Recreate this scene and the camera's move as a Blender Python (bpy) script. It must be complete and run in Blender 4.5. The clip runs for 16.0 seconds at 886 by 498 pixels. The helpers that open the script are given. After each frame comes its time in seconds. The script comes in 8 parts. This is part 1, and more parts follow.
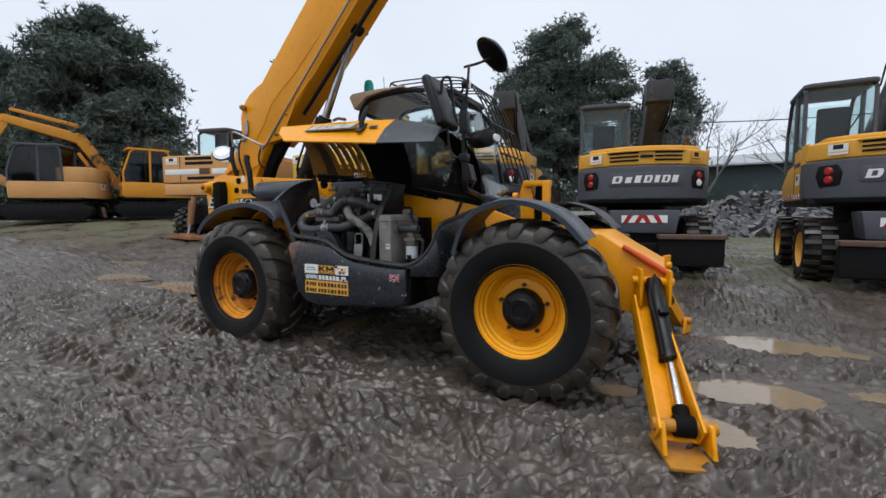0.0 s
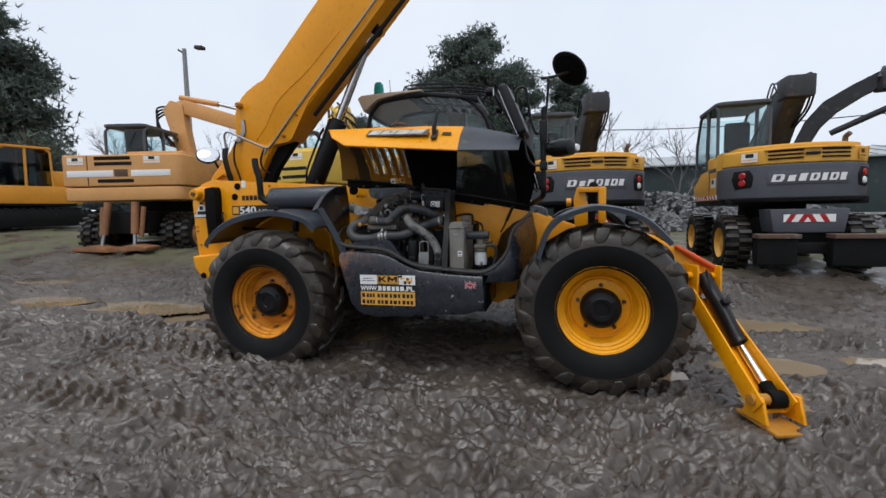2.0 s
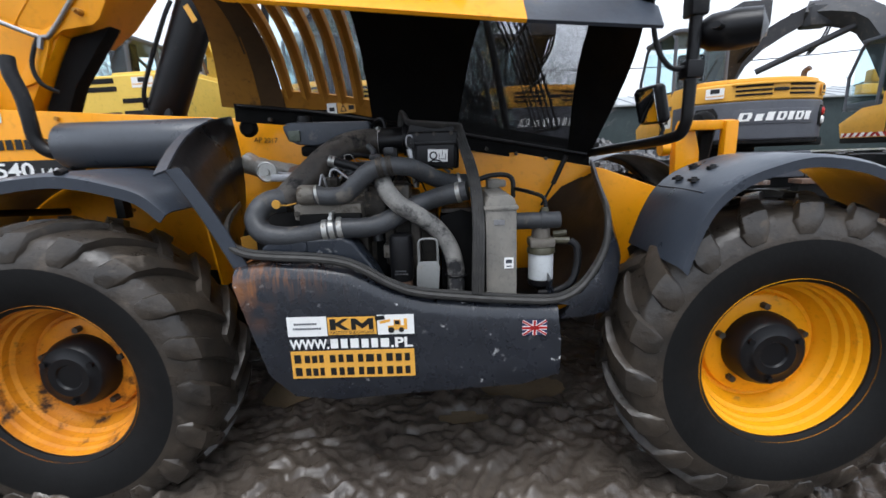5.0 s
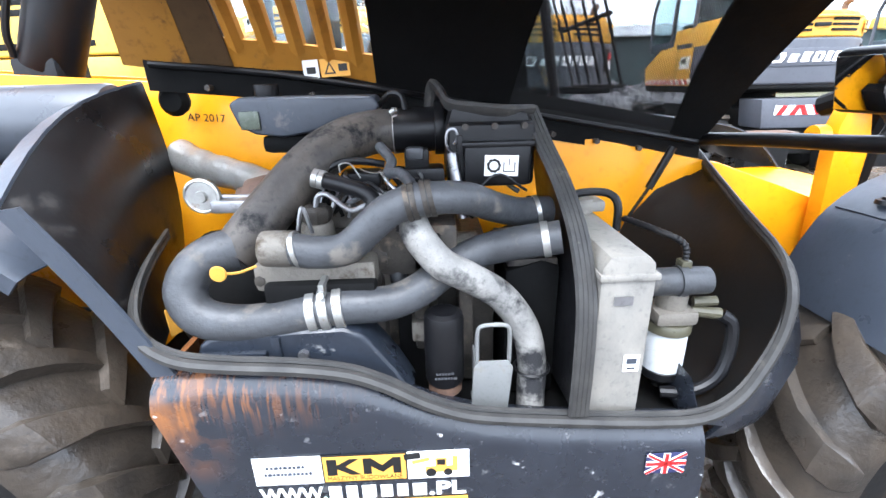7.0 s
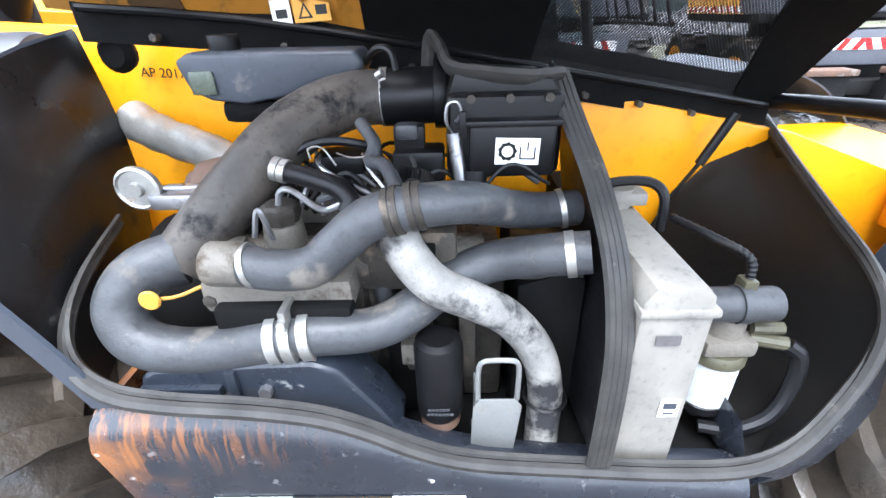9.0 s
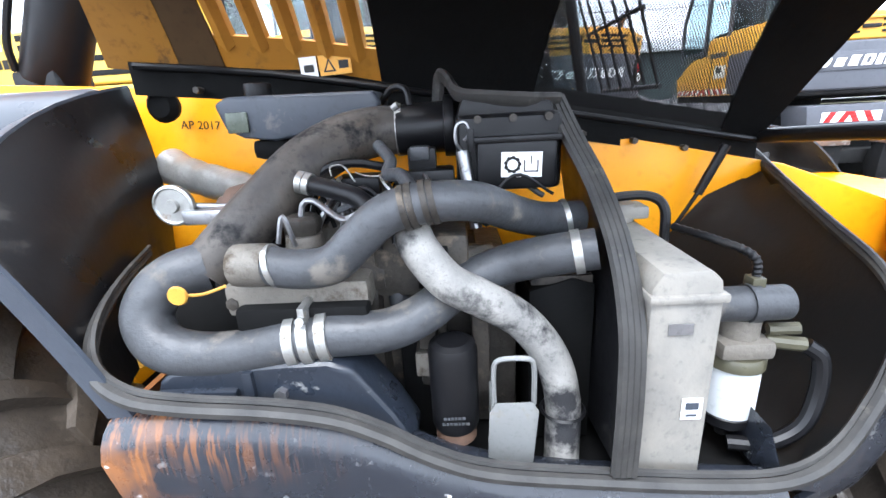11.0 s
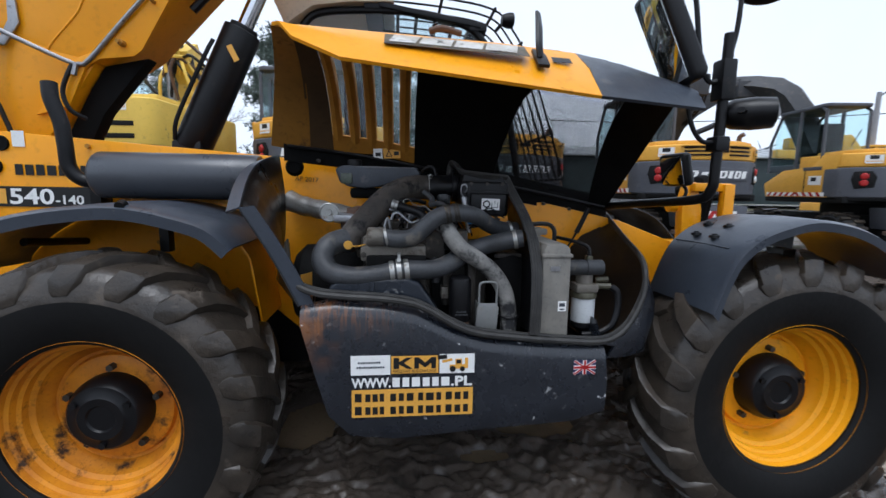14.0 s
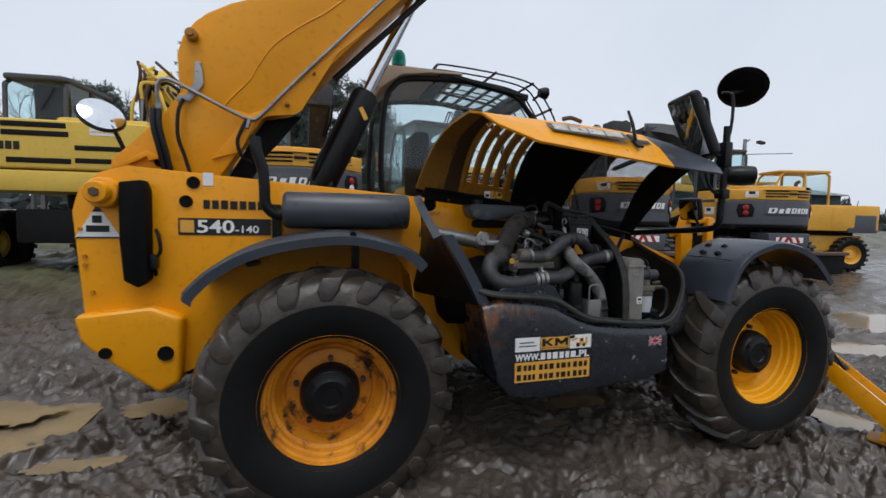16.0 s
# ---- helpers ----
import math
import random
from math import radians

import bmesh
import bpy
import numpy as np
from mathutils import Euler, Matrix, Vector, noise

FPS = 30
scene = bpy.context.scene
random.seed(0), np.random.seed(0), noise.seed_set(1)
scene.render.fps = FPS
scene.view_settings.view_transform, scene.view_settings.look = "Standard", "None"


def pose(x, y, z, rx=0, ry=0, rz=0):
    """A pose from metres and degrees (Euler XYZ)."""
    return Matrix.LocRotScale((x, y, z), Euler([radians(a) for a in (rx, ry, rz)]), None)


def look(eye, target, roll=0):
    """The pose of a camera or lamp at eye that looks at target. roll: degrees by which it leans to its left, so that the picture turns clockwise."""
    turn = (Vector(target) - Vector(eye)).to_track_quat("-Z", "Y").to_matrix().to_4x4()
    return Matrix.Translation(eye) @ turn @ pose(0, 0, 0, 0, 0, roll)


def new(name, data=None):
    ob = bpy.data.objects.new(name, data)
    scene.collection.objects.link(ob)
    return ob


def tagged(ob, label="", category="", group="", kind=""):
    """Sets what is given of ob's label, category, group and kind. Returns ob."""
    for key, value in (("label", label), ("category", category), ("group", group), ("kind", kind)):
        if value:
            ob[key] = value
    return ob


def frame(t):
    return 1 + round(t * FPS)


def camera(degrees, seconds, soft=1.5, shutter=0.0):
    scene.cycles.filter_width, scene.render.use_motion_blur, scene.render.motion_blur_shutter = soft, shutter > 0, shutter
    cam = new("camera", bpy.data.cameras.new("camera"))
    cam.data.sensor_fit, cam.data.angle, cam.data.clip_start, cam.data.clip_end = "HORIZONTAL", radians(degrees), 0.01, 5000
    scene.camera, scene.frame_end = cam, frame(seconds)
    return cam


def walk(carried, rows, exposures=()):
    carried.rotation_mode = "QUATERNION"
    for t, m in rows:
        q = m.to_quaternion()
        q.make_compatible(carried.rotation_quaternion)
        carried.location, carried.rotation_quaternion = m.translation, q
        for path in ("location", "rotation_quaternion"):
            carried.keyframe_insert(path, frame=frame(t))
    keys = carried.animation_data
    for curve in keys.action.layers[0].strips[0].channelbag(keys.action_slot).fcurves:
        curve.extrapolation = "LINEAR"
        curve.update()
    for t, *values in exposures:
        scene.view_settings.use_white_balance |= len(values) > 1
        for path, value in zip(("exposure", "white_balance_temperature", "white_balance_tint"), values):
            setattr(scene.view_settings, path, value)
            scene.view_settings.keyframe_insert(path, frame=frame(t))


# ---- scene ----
# The telehandler stands along x (front towards +x); y = 0 is the plane of its near wheel hubs.
cam = camera(90.6, 16.0, shutter=0.3)
PATH = [
    (0.0, 3.730, -2.868, 1.301, 85.13, 0.30, 26.81),
    (0.5, 3.378, -3.084, 1.307, 85.24, 0.17, 24.32),
    (1.0, 3.022, -3.195, 1.327, 85.32, 0.13, 19.63),
    (1.5, 2.737, -3.260, 1.339, 85.33, 0.81, 16.94),
    (2.0, 2.475, -3.350, 1.362, 85.12, 1.20, 13.88),
    (2.5, 2.300, -3.231, 1.359, 84.12, 1.40, 12.35),
    (3.0, 2.104, -2.898, 1.385, 83.33, 1.59, 10.91),
    (3.5, 1.902, -2.571, 1.409, 82.88, 1.52, 9.41),
    (4.0, 1.751, -2.263, 1.421, 82.29, 1.80, 6.03),
    (6.5, 1.384, -0.805, 1.539, 70.41, 1.40, -2.16),
    (7.0, 1.343, -0.765, 1.610, 69.41, 1.46, -2.01),
    (7.5, 1.329, -0.713, 1.633, 65.81, 1.80, -1.70),
    (8.0, 1.342, -0.627, 1.656, 62.62, 1.81, -1.67),
    (8.5, 1.371, -0.549, 1.664, 61.85, 1.62, -0.84),
    (9.0, 1.390, -0.516, 1.656, 61.39, 1.51, 0.44),
    (11.5, 1.377, -0.682, 1.516, 74.45, 3.31, 1.12),
    (12.0, 1.351, -0.774, 1.503, 75.61, 3.54, 0.11),
    (12.5, 1.353, -0.870, 1.503, 77.06, 3.34, -0.80),
    (13.0, 1.376, -1.083, 1.472, 78.80, 1.09, -1.08),
    (13.5, 1.307, -1.378, 1.476, 81.50, -0.32, -2.86),
    (14.0, 1.110, -1.638, 1.485, 82.34, -0.92, -5.73),
    (14.5, 0.802, -1.745, 1.504, 83.60, -1.20, -13.67),
    (15.0, 0.480, -1.952, 1.493, 85.08, -0.99, -14.92),
    (15.5, 0.222, -2.108, 1.504, 85.56, -1.04, -15.43),
    (16.0, -0.125, -2.147, 1.507, 85.79, -1.17, -16.45),
]
# seconds, stops, white balance: the picture brightens as the engine bay fills it
EXPOSURE = [(0.0, 0.1, 6350, 10), (3.5, 0.08, 6350, 10), (4.0, 0.18, 6350, 10), (5.0, 0.85, 6200, 10), (6.3, 2.55, 5900, 10), (8.0, 2.85, 5900, 10), (9.0, 2.95, 5900, 10), (11.3, 2.7, 5950, 10), (12.5, 2.5, 5950, 10), (13.0, 2.0, 5900, 10),
            (13.5, 1.05, 5900, 10), (14.0, 0.42, 5900, 10), (14.5, -0.1, 6050, 10), (15.0, -0.2, 6250, 10), (16.0, -0.08, 6350, 10)]
walk(cam, [(t, pose(x, y, z, rx, ry, rz)) for t, x, y, z, rx, ry, rz in PATH], EXPOSURE)

# ---- light: a flat overcast sky ----
world = bpy.data.worlds.new("overcast")
scene.world = world
world.use_nodes = True
wn, wl = world.node_tree.nodes, world.node_tree.links
wn.clear()
w_out = wn.new("ShaderNodeOutputWorld")
w_bg = wn.new("ShaderNodeBackground")
w_sky = wn.new("ShaderNodeTexSky")
w_sky.sky_type = "NISHITA"
w_sky.sun_disc = False
w_sky.sun_elevation, w_sky.sun_rotation = radians(70), radians(191)
w_sky.air_density, w_sky.dust_density, w_sky.ozone_density = 1.0, 4.0, 1.0
w_mix = wn.new("ShaderNodeMix")
w_mix.data_type = "RGBA"
w_mix.inputs[0].default_value = 0.9
w_tex, w_cloud, w_tone = wn.new("ShaderNodeTexCoord"), wn.new("ShaderNodeTexNoise"), wn.new("ShaderNodeMix")
w_cloud.inputs["Scale"].default_value, w_cloud.inputs["Detail"].default_value, w_cloud.inputs["Roughness"].default_value = 2.2, 5.0, 0.55
w_tone.data_type = "RGBA"
w_tone.inputs[6].default_value, w_tone.inputs[7].default_value = (6.1, 6.65, 7.5, 1), (8.0, 8.35, 8.9, 1)
wl.new(w_tex.outputs["Generated"], w_cloud.inputs["Vector"])
wl.new(w_cloud.outputs["Fac"], w_tone.inputs[0])
wl.new(w_tone.outputs[2], w_mix.inputs[7])
wl.new(w_sky.outputs[0], w_mix.inputs[6])
wl.new(w_mix.outputs[2], w_bg.inputs[0])
w_bg.inputs[1].default_value = 0.115
wl.new(w_bg.outputs[0], w_out.inputs[0])
sun_data = bpy.data.lights.new("sun", "SUN")
sun_data.energy, sun_data.angle, sun_data.color = 1.5, radians(35), (1, 0.99, 0.975)
sun = new("sun", sun_data)
sun.matrix_world = look((-1.4, -7.2, 20), (0, 0, 0))

# ---- building helpers ----
V = Vector


def part(name, bm, material, parent=None, label="", smooth=True, angle=35):
    """Links a bmesh as one mesh object, under a thing or a part."""
    me = bpy.data.meshes.new(name)
    bm.normal_update()
    bm.to_mesh(me)
    bm.free()
    me.materials.append(material)
    if smooth:
        me.shade_smooth()
        me.set_sharp_from_angle(angle=radians(angle))
    ob = new(name, me)
    if parent is not None:
        ob.parent = parent
    if label:
        ob["label"] = label
    return ob


def thing(name, label, category, group="", kind=""):
    return tagged(new(name), label, category, group, kind)


def bevelled(bm, width, segments=2, only=None):
    if width > 0:
        edges = [e for e in (only or bm.edges) if len(e.link_faces) == 2 and e.calc_face_angle(0) > 0.5]
        bmesh.ops.bevel(bm, geom=edges, offset=width, segments=segments, affect="EDGES", profile=0.6, clamp_overlap=True)
    return bm


def merge(bm, other):
    """Adds the geometry of another bmesh to bm."""
    me = bpy.data.meshes.new("tmp")
    other.to_mesh(me)
    other.free()
    bm.from_mesh(me)
    bpy.data.meshes.remove(me)
    return bm


def box(x0, x1, y0, y1, z0, z1, bevel=0.01, m=None, segments=2):
    bm = bmesh.new()
    bmesh.ops.create_cube(bm, size=1)
    for v in bm.verts:
        v.co = V(((x0 + x1) / 2 + v.co.x * (x1 - x0), (y0 + y1) / 2 + v.co.y * (y1 - y0), (z0 + z1) / 2 + v.co.z * (z1 - z0)))
    bevelled(bm, bevel, segments)
    if m is not None:
        bm.transform(m)
    return bm


def prism(pts, a0, a1, axis="y", bevel=0.01, m=None, segments=2):
    """A flat outline drawn out from a0 to a1. Outline in (x, z) for axis y, (y, z) for x, (x, y) for z."""
    def at(p, a):
        u, w = p
        return {"y": (u, a, w), "x": (a, u, w), "z": (u, w, a)}[axis]
    bm = bmesh.new()
    n = len(pts)
    lo = [bm.verts.new(at(p, a0)) for p in pts]
    hi = [bm.verts.new(at(p, a1)) for p in pts]
    bm.faces.new(lo)
    bm.faces.new(hi[::-1])
    for i in range(n):
        bm.faces.new((lo[i], hi[i], hi[(i + 1) % n], lo[(i + 1) % n]))
    bmesh.ops.recalc_face_normals(bm, faces=bm.faces)
    bevelled(bm, bevel, segments)
    if m is not None:
        bm.transform(m)
    return bm


def cyl(p0, p1, r0, r1=None, seg=20, bevel=0.0):
    """A solid round bar from p0 to p1."""
    p0, p1 = V(p0), V(p1)
    d = p1 - p0
    bm = bmesh.new()
    bmesh.ops.create_cone(bm, cap_ends=True, segments=seg, radius1=r0, radius2=r0 if r1 is None else r1, depth=d.length)
    if bevel:
        bevelled(bm, bevel, 2)
    bm.transform(Matrix.Translation((p0 + p1) / 2) @ d.to_track_quat("Z", "Y").to_matrix().to_4x4())
    return bm


def smooth_line(pts, steps=6):
    """A smooth curve through the points."""
    p = [V(q) for q in pts]
    if len(p) < 3 or steps < 2:
        return p
    p = [2 * p[0] - p[1]] + p + [2 * p[-1] - p[-2]]
    out = []
    for i in range(1, len(p) - 2):
        a, b, c, d = p[i - 1:i + 3]
        for k in range(steps):
            t = k / steps
            out.append(0.5 * (2 * b + (c - a) * t + (2 * a - 5 * b + 4 * c - d) * t * t + (3 * b - a - 3 * c + d) * t ** 3))
    return out + [p[-2]]


def tube(pts, r, seg=12, steps=6, cap=True, ribs=0.0, flat=1.0):
    """A bent pipe or hose; r a number or one radius a point; ribs: depth of a corrugation."""
    line = smooth_line(pts, steps)
    n = len(line)
    bm = bmesh.new()
    prev, rings = None, []
    for i, p in enumerate(line):
        d = (line[min(i + 1, n - 1)] - line[max(i - 1, 0)]).normalized()
        if prev is None:
            u = d.orthogonal().normalized()
        else:
            u = (prev - d * prev.dot(d)).normalized()
        prev = u
        w = d.cross(u)
        if isinstance(r, (int, float)):
            rad = r
        else:
            f = i / (n - 1) * (len(r) - 1)
            k = min(int(f), len(r) - 2)
            rad = r[k] + (r[k + 1] - r[k]) * (f - k)
        if ribs:
            rad += ribs * (1 if i % 2 else -1)
        rings.append([bm.verts.new(p + rad * (math.cos(a) * u + flat * math.sin(a) * w)) for a in (2 * math.pi * j / seg for j in range(seg))])
    for a, b in zip(rings, rings[1:]):
        for j in range(seg):
            bm.faces.new((a[j], a[(j + 1) % seg], b[(j + 1) % seg], b[j]))
    if cap:
        bm.faces.new(rings[0][::-1])
        bm.faces.new(rings[-1])
    bmesh.ops.recalc_face_normals(bm, faces=bm.faces)
    return bm


def lathe(profile, seg=40, axis="y", centre=(0, 0, 0)):
    """Turns a closed or open profile of (radius, along) round an axis."""
    bm = bmesh.new()
    rings = []
    for r, a in profile:
        ring = []
        for j in range(seg):
            t = 2 * math.pi * j / seg
            c, s = r * math.cos(t), r * math.sin(t)
            ring.append(bm.verts.new({"y": (c, a, s), "z": (c, s, a), "x": (a, c, s)}[axis]))
        rings.append(ring)
    for a, b in zip(rings, rings[1:]):
        for j in range(seg):
            bm.faces.new((a[j], a[(j + 1) % seg], b[(j + 1) % seg], b[j]))
    bmesh.ops.remove_doubles(bm, verts=bm.verts, dist=1e-5)
    bmesh.ops.recalc_face_normals(bm, faces=bm.faces)
    bm.transform(Matrix.Translation(centre))
    return bm


def sheet(rows, thick=0.004):
    """A bent sheet through a grid of points, with thickness."""
    bm = bmesh.new()
    g = [[bm.verts.new(p) for p in row] for row in rows]
    for a, b in zip(g, g[1:]):
        for j in range(len(a) - 1):
            bm.faces.new((a[j], a[j + 1], b[j + 1], b[j]))
    bmesh.ops.recalc_face_normals(bm, faces=bm.faces)
    bmesh.ops.solidify(bm, geom=bm.faces[:], thickness=thick)
    return bm


# ---- materials ----
def material(name, colour, rough=0.5, metal=0.0, second=None, scale=3.0, dirt=None, dirt_amount=0.0, dirt_scale=5.0, bump=0.0, bump_scale=60.0,
             coat=0.0, spread=0.25, rough_var=0.1, spec=0.35, depth=0.004):
    """A painted, rubber, metal or earth surface with variation at two scales, dirt patches and fine relief."""
    m = bpy.data.materials.new(name)
    m.use_nodes = True
    n, l = m.node_tree.nodes, m.node_tree.links
    b = n["Principled BSDF"]
    tex = n.new("ShaderNodeTexCoord")
    def noise_node(s, detail=5.0, ro=0.6):
        t = n.new("ShaderNodeTexNoise")
        t.inputs["Scale"].default_value, t.inputs["Detail"].default_value, t.inputs["Roughness"].default_value = s, detail, ro
        l.new(tex.outputs["Object"], t.inputs["Vector"])
        return t.outputs["Fac"]
    def ramp(fac, lo, hi):
        r = n.new("ShaderNodeMapRange")
        r.inputs[1].default_value, r.inputs[2].default_value = lo, hi
        l.new(fac, r.inputs[0])
        return r.outputs[0]
    def mix(fac, a, c):
        x = n.new("ShaderNodeMix")
        x.data_type = "RGBA"
        for k, v in ((0, fac), (6, a), (7, c)):
            if isinstance(v, (tuple, list)):
                x.inputs[k].default_value = (*v[:3], 1)
            elif isinstance(v, (int, float)):
                x.inputs[k].default_value = v
            else:
                l.new(v, x.inputs[k])
        return x.outputs[2]
    second = second or tuple(c * (1 - spread) for c in colour)
    col = mix(ramp(noise_node(scale), 0.35, 0.7), colour, second)
    fine = noise_node(scale * 14, 3.0)
    col = mix(ramp(fine, 0.55, 0.85), col, tuple(c * 0.8 for c in second))
    rg = n.new("ShaderNodeMapRange")
    rg.inputs[1].default_value, rg.inputs[2].default_value = 0.3, 0.7
    rg.inputs[3].default_value, rg.inputs[4].default_value = max(0.02, rough - rough_var), min(1, rough + rough_var)
    l.new(noise_node(scale * 2.3), rg.inputs[0])
    ro = rg.outputs[0]
    if dirt is not None:
        d = ramp(noise_node(dirt_scale, 8.0, 0.68), 0.63 - dirt_amount * 0.36, 0.74 - dirt_amount * 0.34)
        col = mix(d, col, dirt)
        rm = n.new("ShaderNodeMix")
        l.new(d, rm.inputs[0])
        l.new(ro, rm.inputs[2])
        rm.inputs[3].default_value = 0.85
        ro = rm.outputs[0]
    l.new(col, b.inputs["Base Color"])
    l.new(ro, b.inputs["Roughness"])
    b.inputs["Metallic"].default_value = metal
    b.inputs["Specular IOR Level"].default_value = spec
    b.inputs["Coat Weight"].default_value = coat
    b.inputs["Coat Roughness"].default_value = 0.15
    if bump:
        bp = n.new("ShaderNodeBump")
        bp.inputs["Strength"].default_value, bp.inputs["Distance"].default_value = bump, depth
        l.new(noise_node(bump_scale, 4.0), bp.inputs["Height"])
        l.new(bp.outputs[0], b.inputs["Normal"])
    return m


def glass(name, tint=(0.75, 0.85, 0.85), clear=0.7, rough=0.03):
    """Thin window glass: part clear, part mirror."""
    m = bpy.data.materials.new(name)
    m.use_nodes = True
    n, l = m.node_tree.nodes, m.node_tree.links
    n.remove(n["Principled BSDF"])
    tr, gl, mx, fr = n.new("ShaderNodeBsdfTransparent"), n.new("ShaderNodeBsdfGlossy"), n.new("ShaderNodeMixShader"), n.new("ShaderNodeLayerWeight")
    tr.inputs[0].default_value = (*[c * clear for c in tint], 1)
    gl.inputs["Roughness"].default_value = rough
    pw, sc = n.new("ShaderNodeMath"), n.new("ShaderNodeMath")
    pw.operation, pw.inputs[1].default_value = "POWER", 4.0
    sc.operation, sc.inputs[1].default_value, sc.inputs[2].default_value = "MULTIPLY_ADD", 0.55, 0.03
    l.new(fr.outputs["Facing"], pw.inputs[0])
    l.new(pw.outputs[0], sc.inputs[0])
    l.new(sc.outputs[0], mx.inputs[0])
    l.new(tr.outputs[0], mx.inputs[1])
    l.new(gl.outputs[0], mx.inputs[2])
    l.new(mx.outputs[0], n["Material Output"].inputs[0])
    return m


def perforated(name, pitch=0.0055, hole=0.42):
    """Thin black sheet with rows of round holes."""
    m = bpy.data.materials.new(name)
    m.use_nodes = True
    n, l = m.node_tree.nodes, m.node_tree.links
    b = n["Principled BSDF"]
    b.inputs["Base Color"].default_value, b.inputs["Roughness"].default_value, b.inputs["Specular IOR Level"].default_value = (0.008, 0.008, 0.009, 1), 0.45, 0.3
    tex, vo, lt, tr, mx = n.new("ShaderNodeTexCoord"), n.new("ShaderNodeTexVoronoi"), n.new("ShaderNodeMath"), n.new("ShaderNodeBsdfTransparent"), n.new("ShaderNodeMixShader")
    vo.voronoi_dimensions = "2D"
    vo.inputs["Scale"].default_value, vo.inputs["Randomness"].default_value = 1 / pitch, 0.0
    mp = n.new("ShaderNodeMapping")
    mp.inputs["Rotation"].default_value, mp.inputs["Scale"].default_value = (0, 0, radians(45)), (1, 1.3, 1)
    l.new(tex.outputs["Object"], mp.inputs[0])
    l.new(mp.outputs[0], vo.inputs["Vector"])
    lt.operation, lt.inputs[1].default_value = "LESS_THAN", hole
    l.new(vo.outputs["Distance"], lt.inputs[0])
    l.new(lt.outputs[0], mx.inputs[0])
    l.new(b.outputs[0], mx.inputs[1])
    l.new(tr.outputs[0], mx.inputs[2])
    l.new(mx.outputs[0], n["Material Output"].inputs[0])
    return m


MESH = perforated("black_perforated_sheet")
YELLOW = material("yellow_paint", (0.84, 0.335, 0.0012), 0.36, scale=1.5, spread=0.10, dirt=(0.40, 0.17, 0.02), dirt_amount=-0.08, dirt_scale=7, coat=0.05)
# Worn yellow, also darkened for the shaded ribs inside the engine cover.
YELLOW_WORN_SHADED = material("worn_shaded_yellow_paint", (0.47, 0.205, 0.024), 0.5, scale=2, spread=0.3, dirt=(0.14, 0.08, 0.035), dirt_amount=0.08, dirt_scale=9)
RIM_RUSTY = material("muddy_yellow_rim", (0.70, 0.27, 0.010), 0.45, second=(0.42, 0.13, 0.012), scale=5, spread=0.3, dirt=(0.040, 0.020, 0.011), dirt_amount=0.25, dirt_scale=9)
RIM = material("yellow_rim", (0.84, 0.36, 0.003), 0.42, scale=3, spread=0.12, dirt=(0.30, 0.15, 0.03), dirt_amount=-0.02, dirt_scale=9)
CREAM = material("cream_roof_paint", (0.74, 0.60, 0.44), 0.5, scale=3, spread=0.12, dirt=(0.35, 0.26, 0.17), dirt_amount=0.0)
PANEL = material("dark_grey_plastic", (0.018, 0.021, 0.028), 0.27, second=(0.011, 0.013, 0.018), scale=4, dirt=(0.15, 0.15, 0.15), dirt_amount=0.0, dirt_scale=26, bump=0.15, spec=0.6)
FENDER = material("grey_blue_plastic", (0.042, 0.050, 0.065), 0.36, scale=3, spread=0.25, dirt=(0.13, 0.125, 0.12), dirt_amount=0.0, dirt_scale=10, bump=0.15, spec=0.45)
BLACK = material("black_paint", (0.006, 0.006, 0.007), 0.40, scale=4, spread=0.3, dirt=(0.03, 0.027, 0.024), dirt_amount=0.08, dirt_scale=8, spec=0.28)
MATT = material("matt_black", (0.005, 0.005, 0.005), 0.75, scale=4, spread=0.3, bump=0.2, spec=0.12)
TYRE = material("black_rubber", (0.007, 0.007, 0.007), 0.6, scale=5, spread=0.3, dirt=(0.028, 0.023, 0.019), dirt_amount=0.02, dirt_scale=4, bump=0.3, bump_scale=45, spec=0.2)
TREAD = material("muddy_tread", (0.050, 0.039, 0.029), 0.34, second=(0.018, 0.016, 0.014), scale=5, dirt=(0.092, 0.074, 0.057), dirt_amount=0.12, dirt_scale=8, bump=0.8, bump_scale=18, spec=0.45, depth=0.007)
STEEL = material("dull_steel", (0.36, 0.36, 0.37), 0.36, 0.9, scale=8, dirt=(0.12, 0.095, 0.07), dirt_amount=0.12, dirt_scale=20)
CHROME = material("polished_rod", (0.72, 0.73, 0.75), 0.14, 1.0, scale=8, spread=0.1, rough_var=0.05)
HOSE = material("grey_rubber_hose", (0.052, 0.055, 0.060), 0.46, second=(0.022, 0.023, 0.025), scale=6, dirt=(0.115, 0.104, 0.090), dirt_amount=0.18, dirt_scale=12, bump=0.6, bump_scale=40, spec=0.45)
HOSE_DUST = material("dusty_stained_hose", (0.080, 0.068, 0.056), 0.5, second=(0.018, 0.018, 0.019), scale=5, dirt=(0.009, 0.009, 0.010), dirt_amount=0.30, dirt_scale=11, bump=0.3)
ALU = material("cast_aluminium", (0.19, 0.172, 0.145), 0.55, 0.3, scale=10, second=(0.12, 0.11, 0.095), dirt=(0.06, 0.045, 0.03), dirt_amount=0.22, dirt_scale=14, bump=0.6, bump_scale=90)
IRON = material("oily_cast_iron", (0.060, 0.052, 0.043), 0.5, 0.15, scale=10, second=(0.020, 0.018, 0.016), dirt=(0.16, 0.13, 0.098), dirt_amount=0.16, dirt_scale=14, bump=0.7)
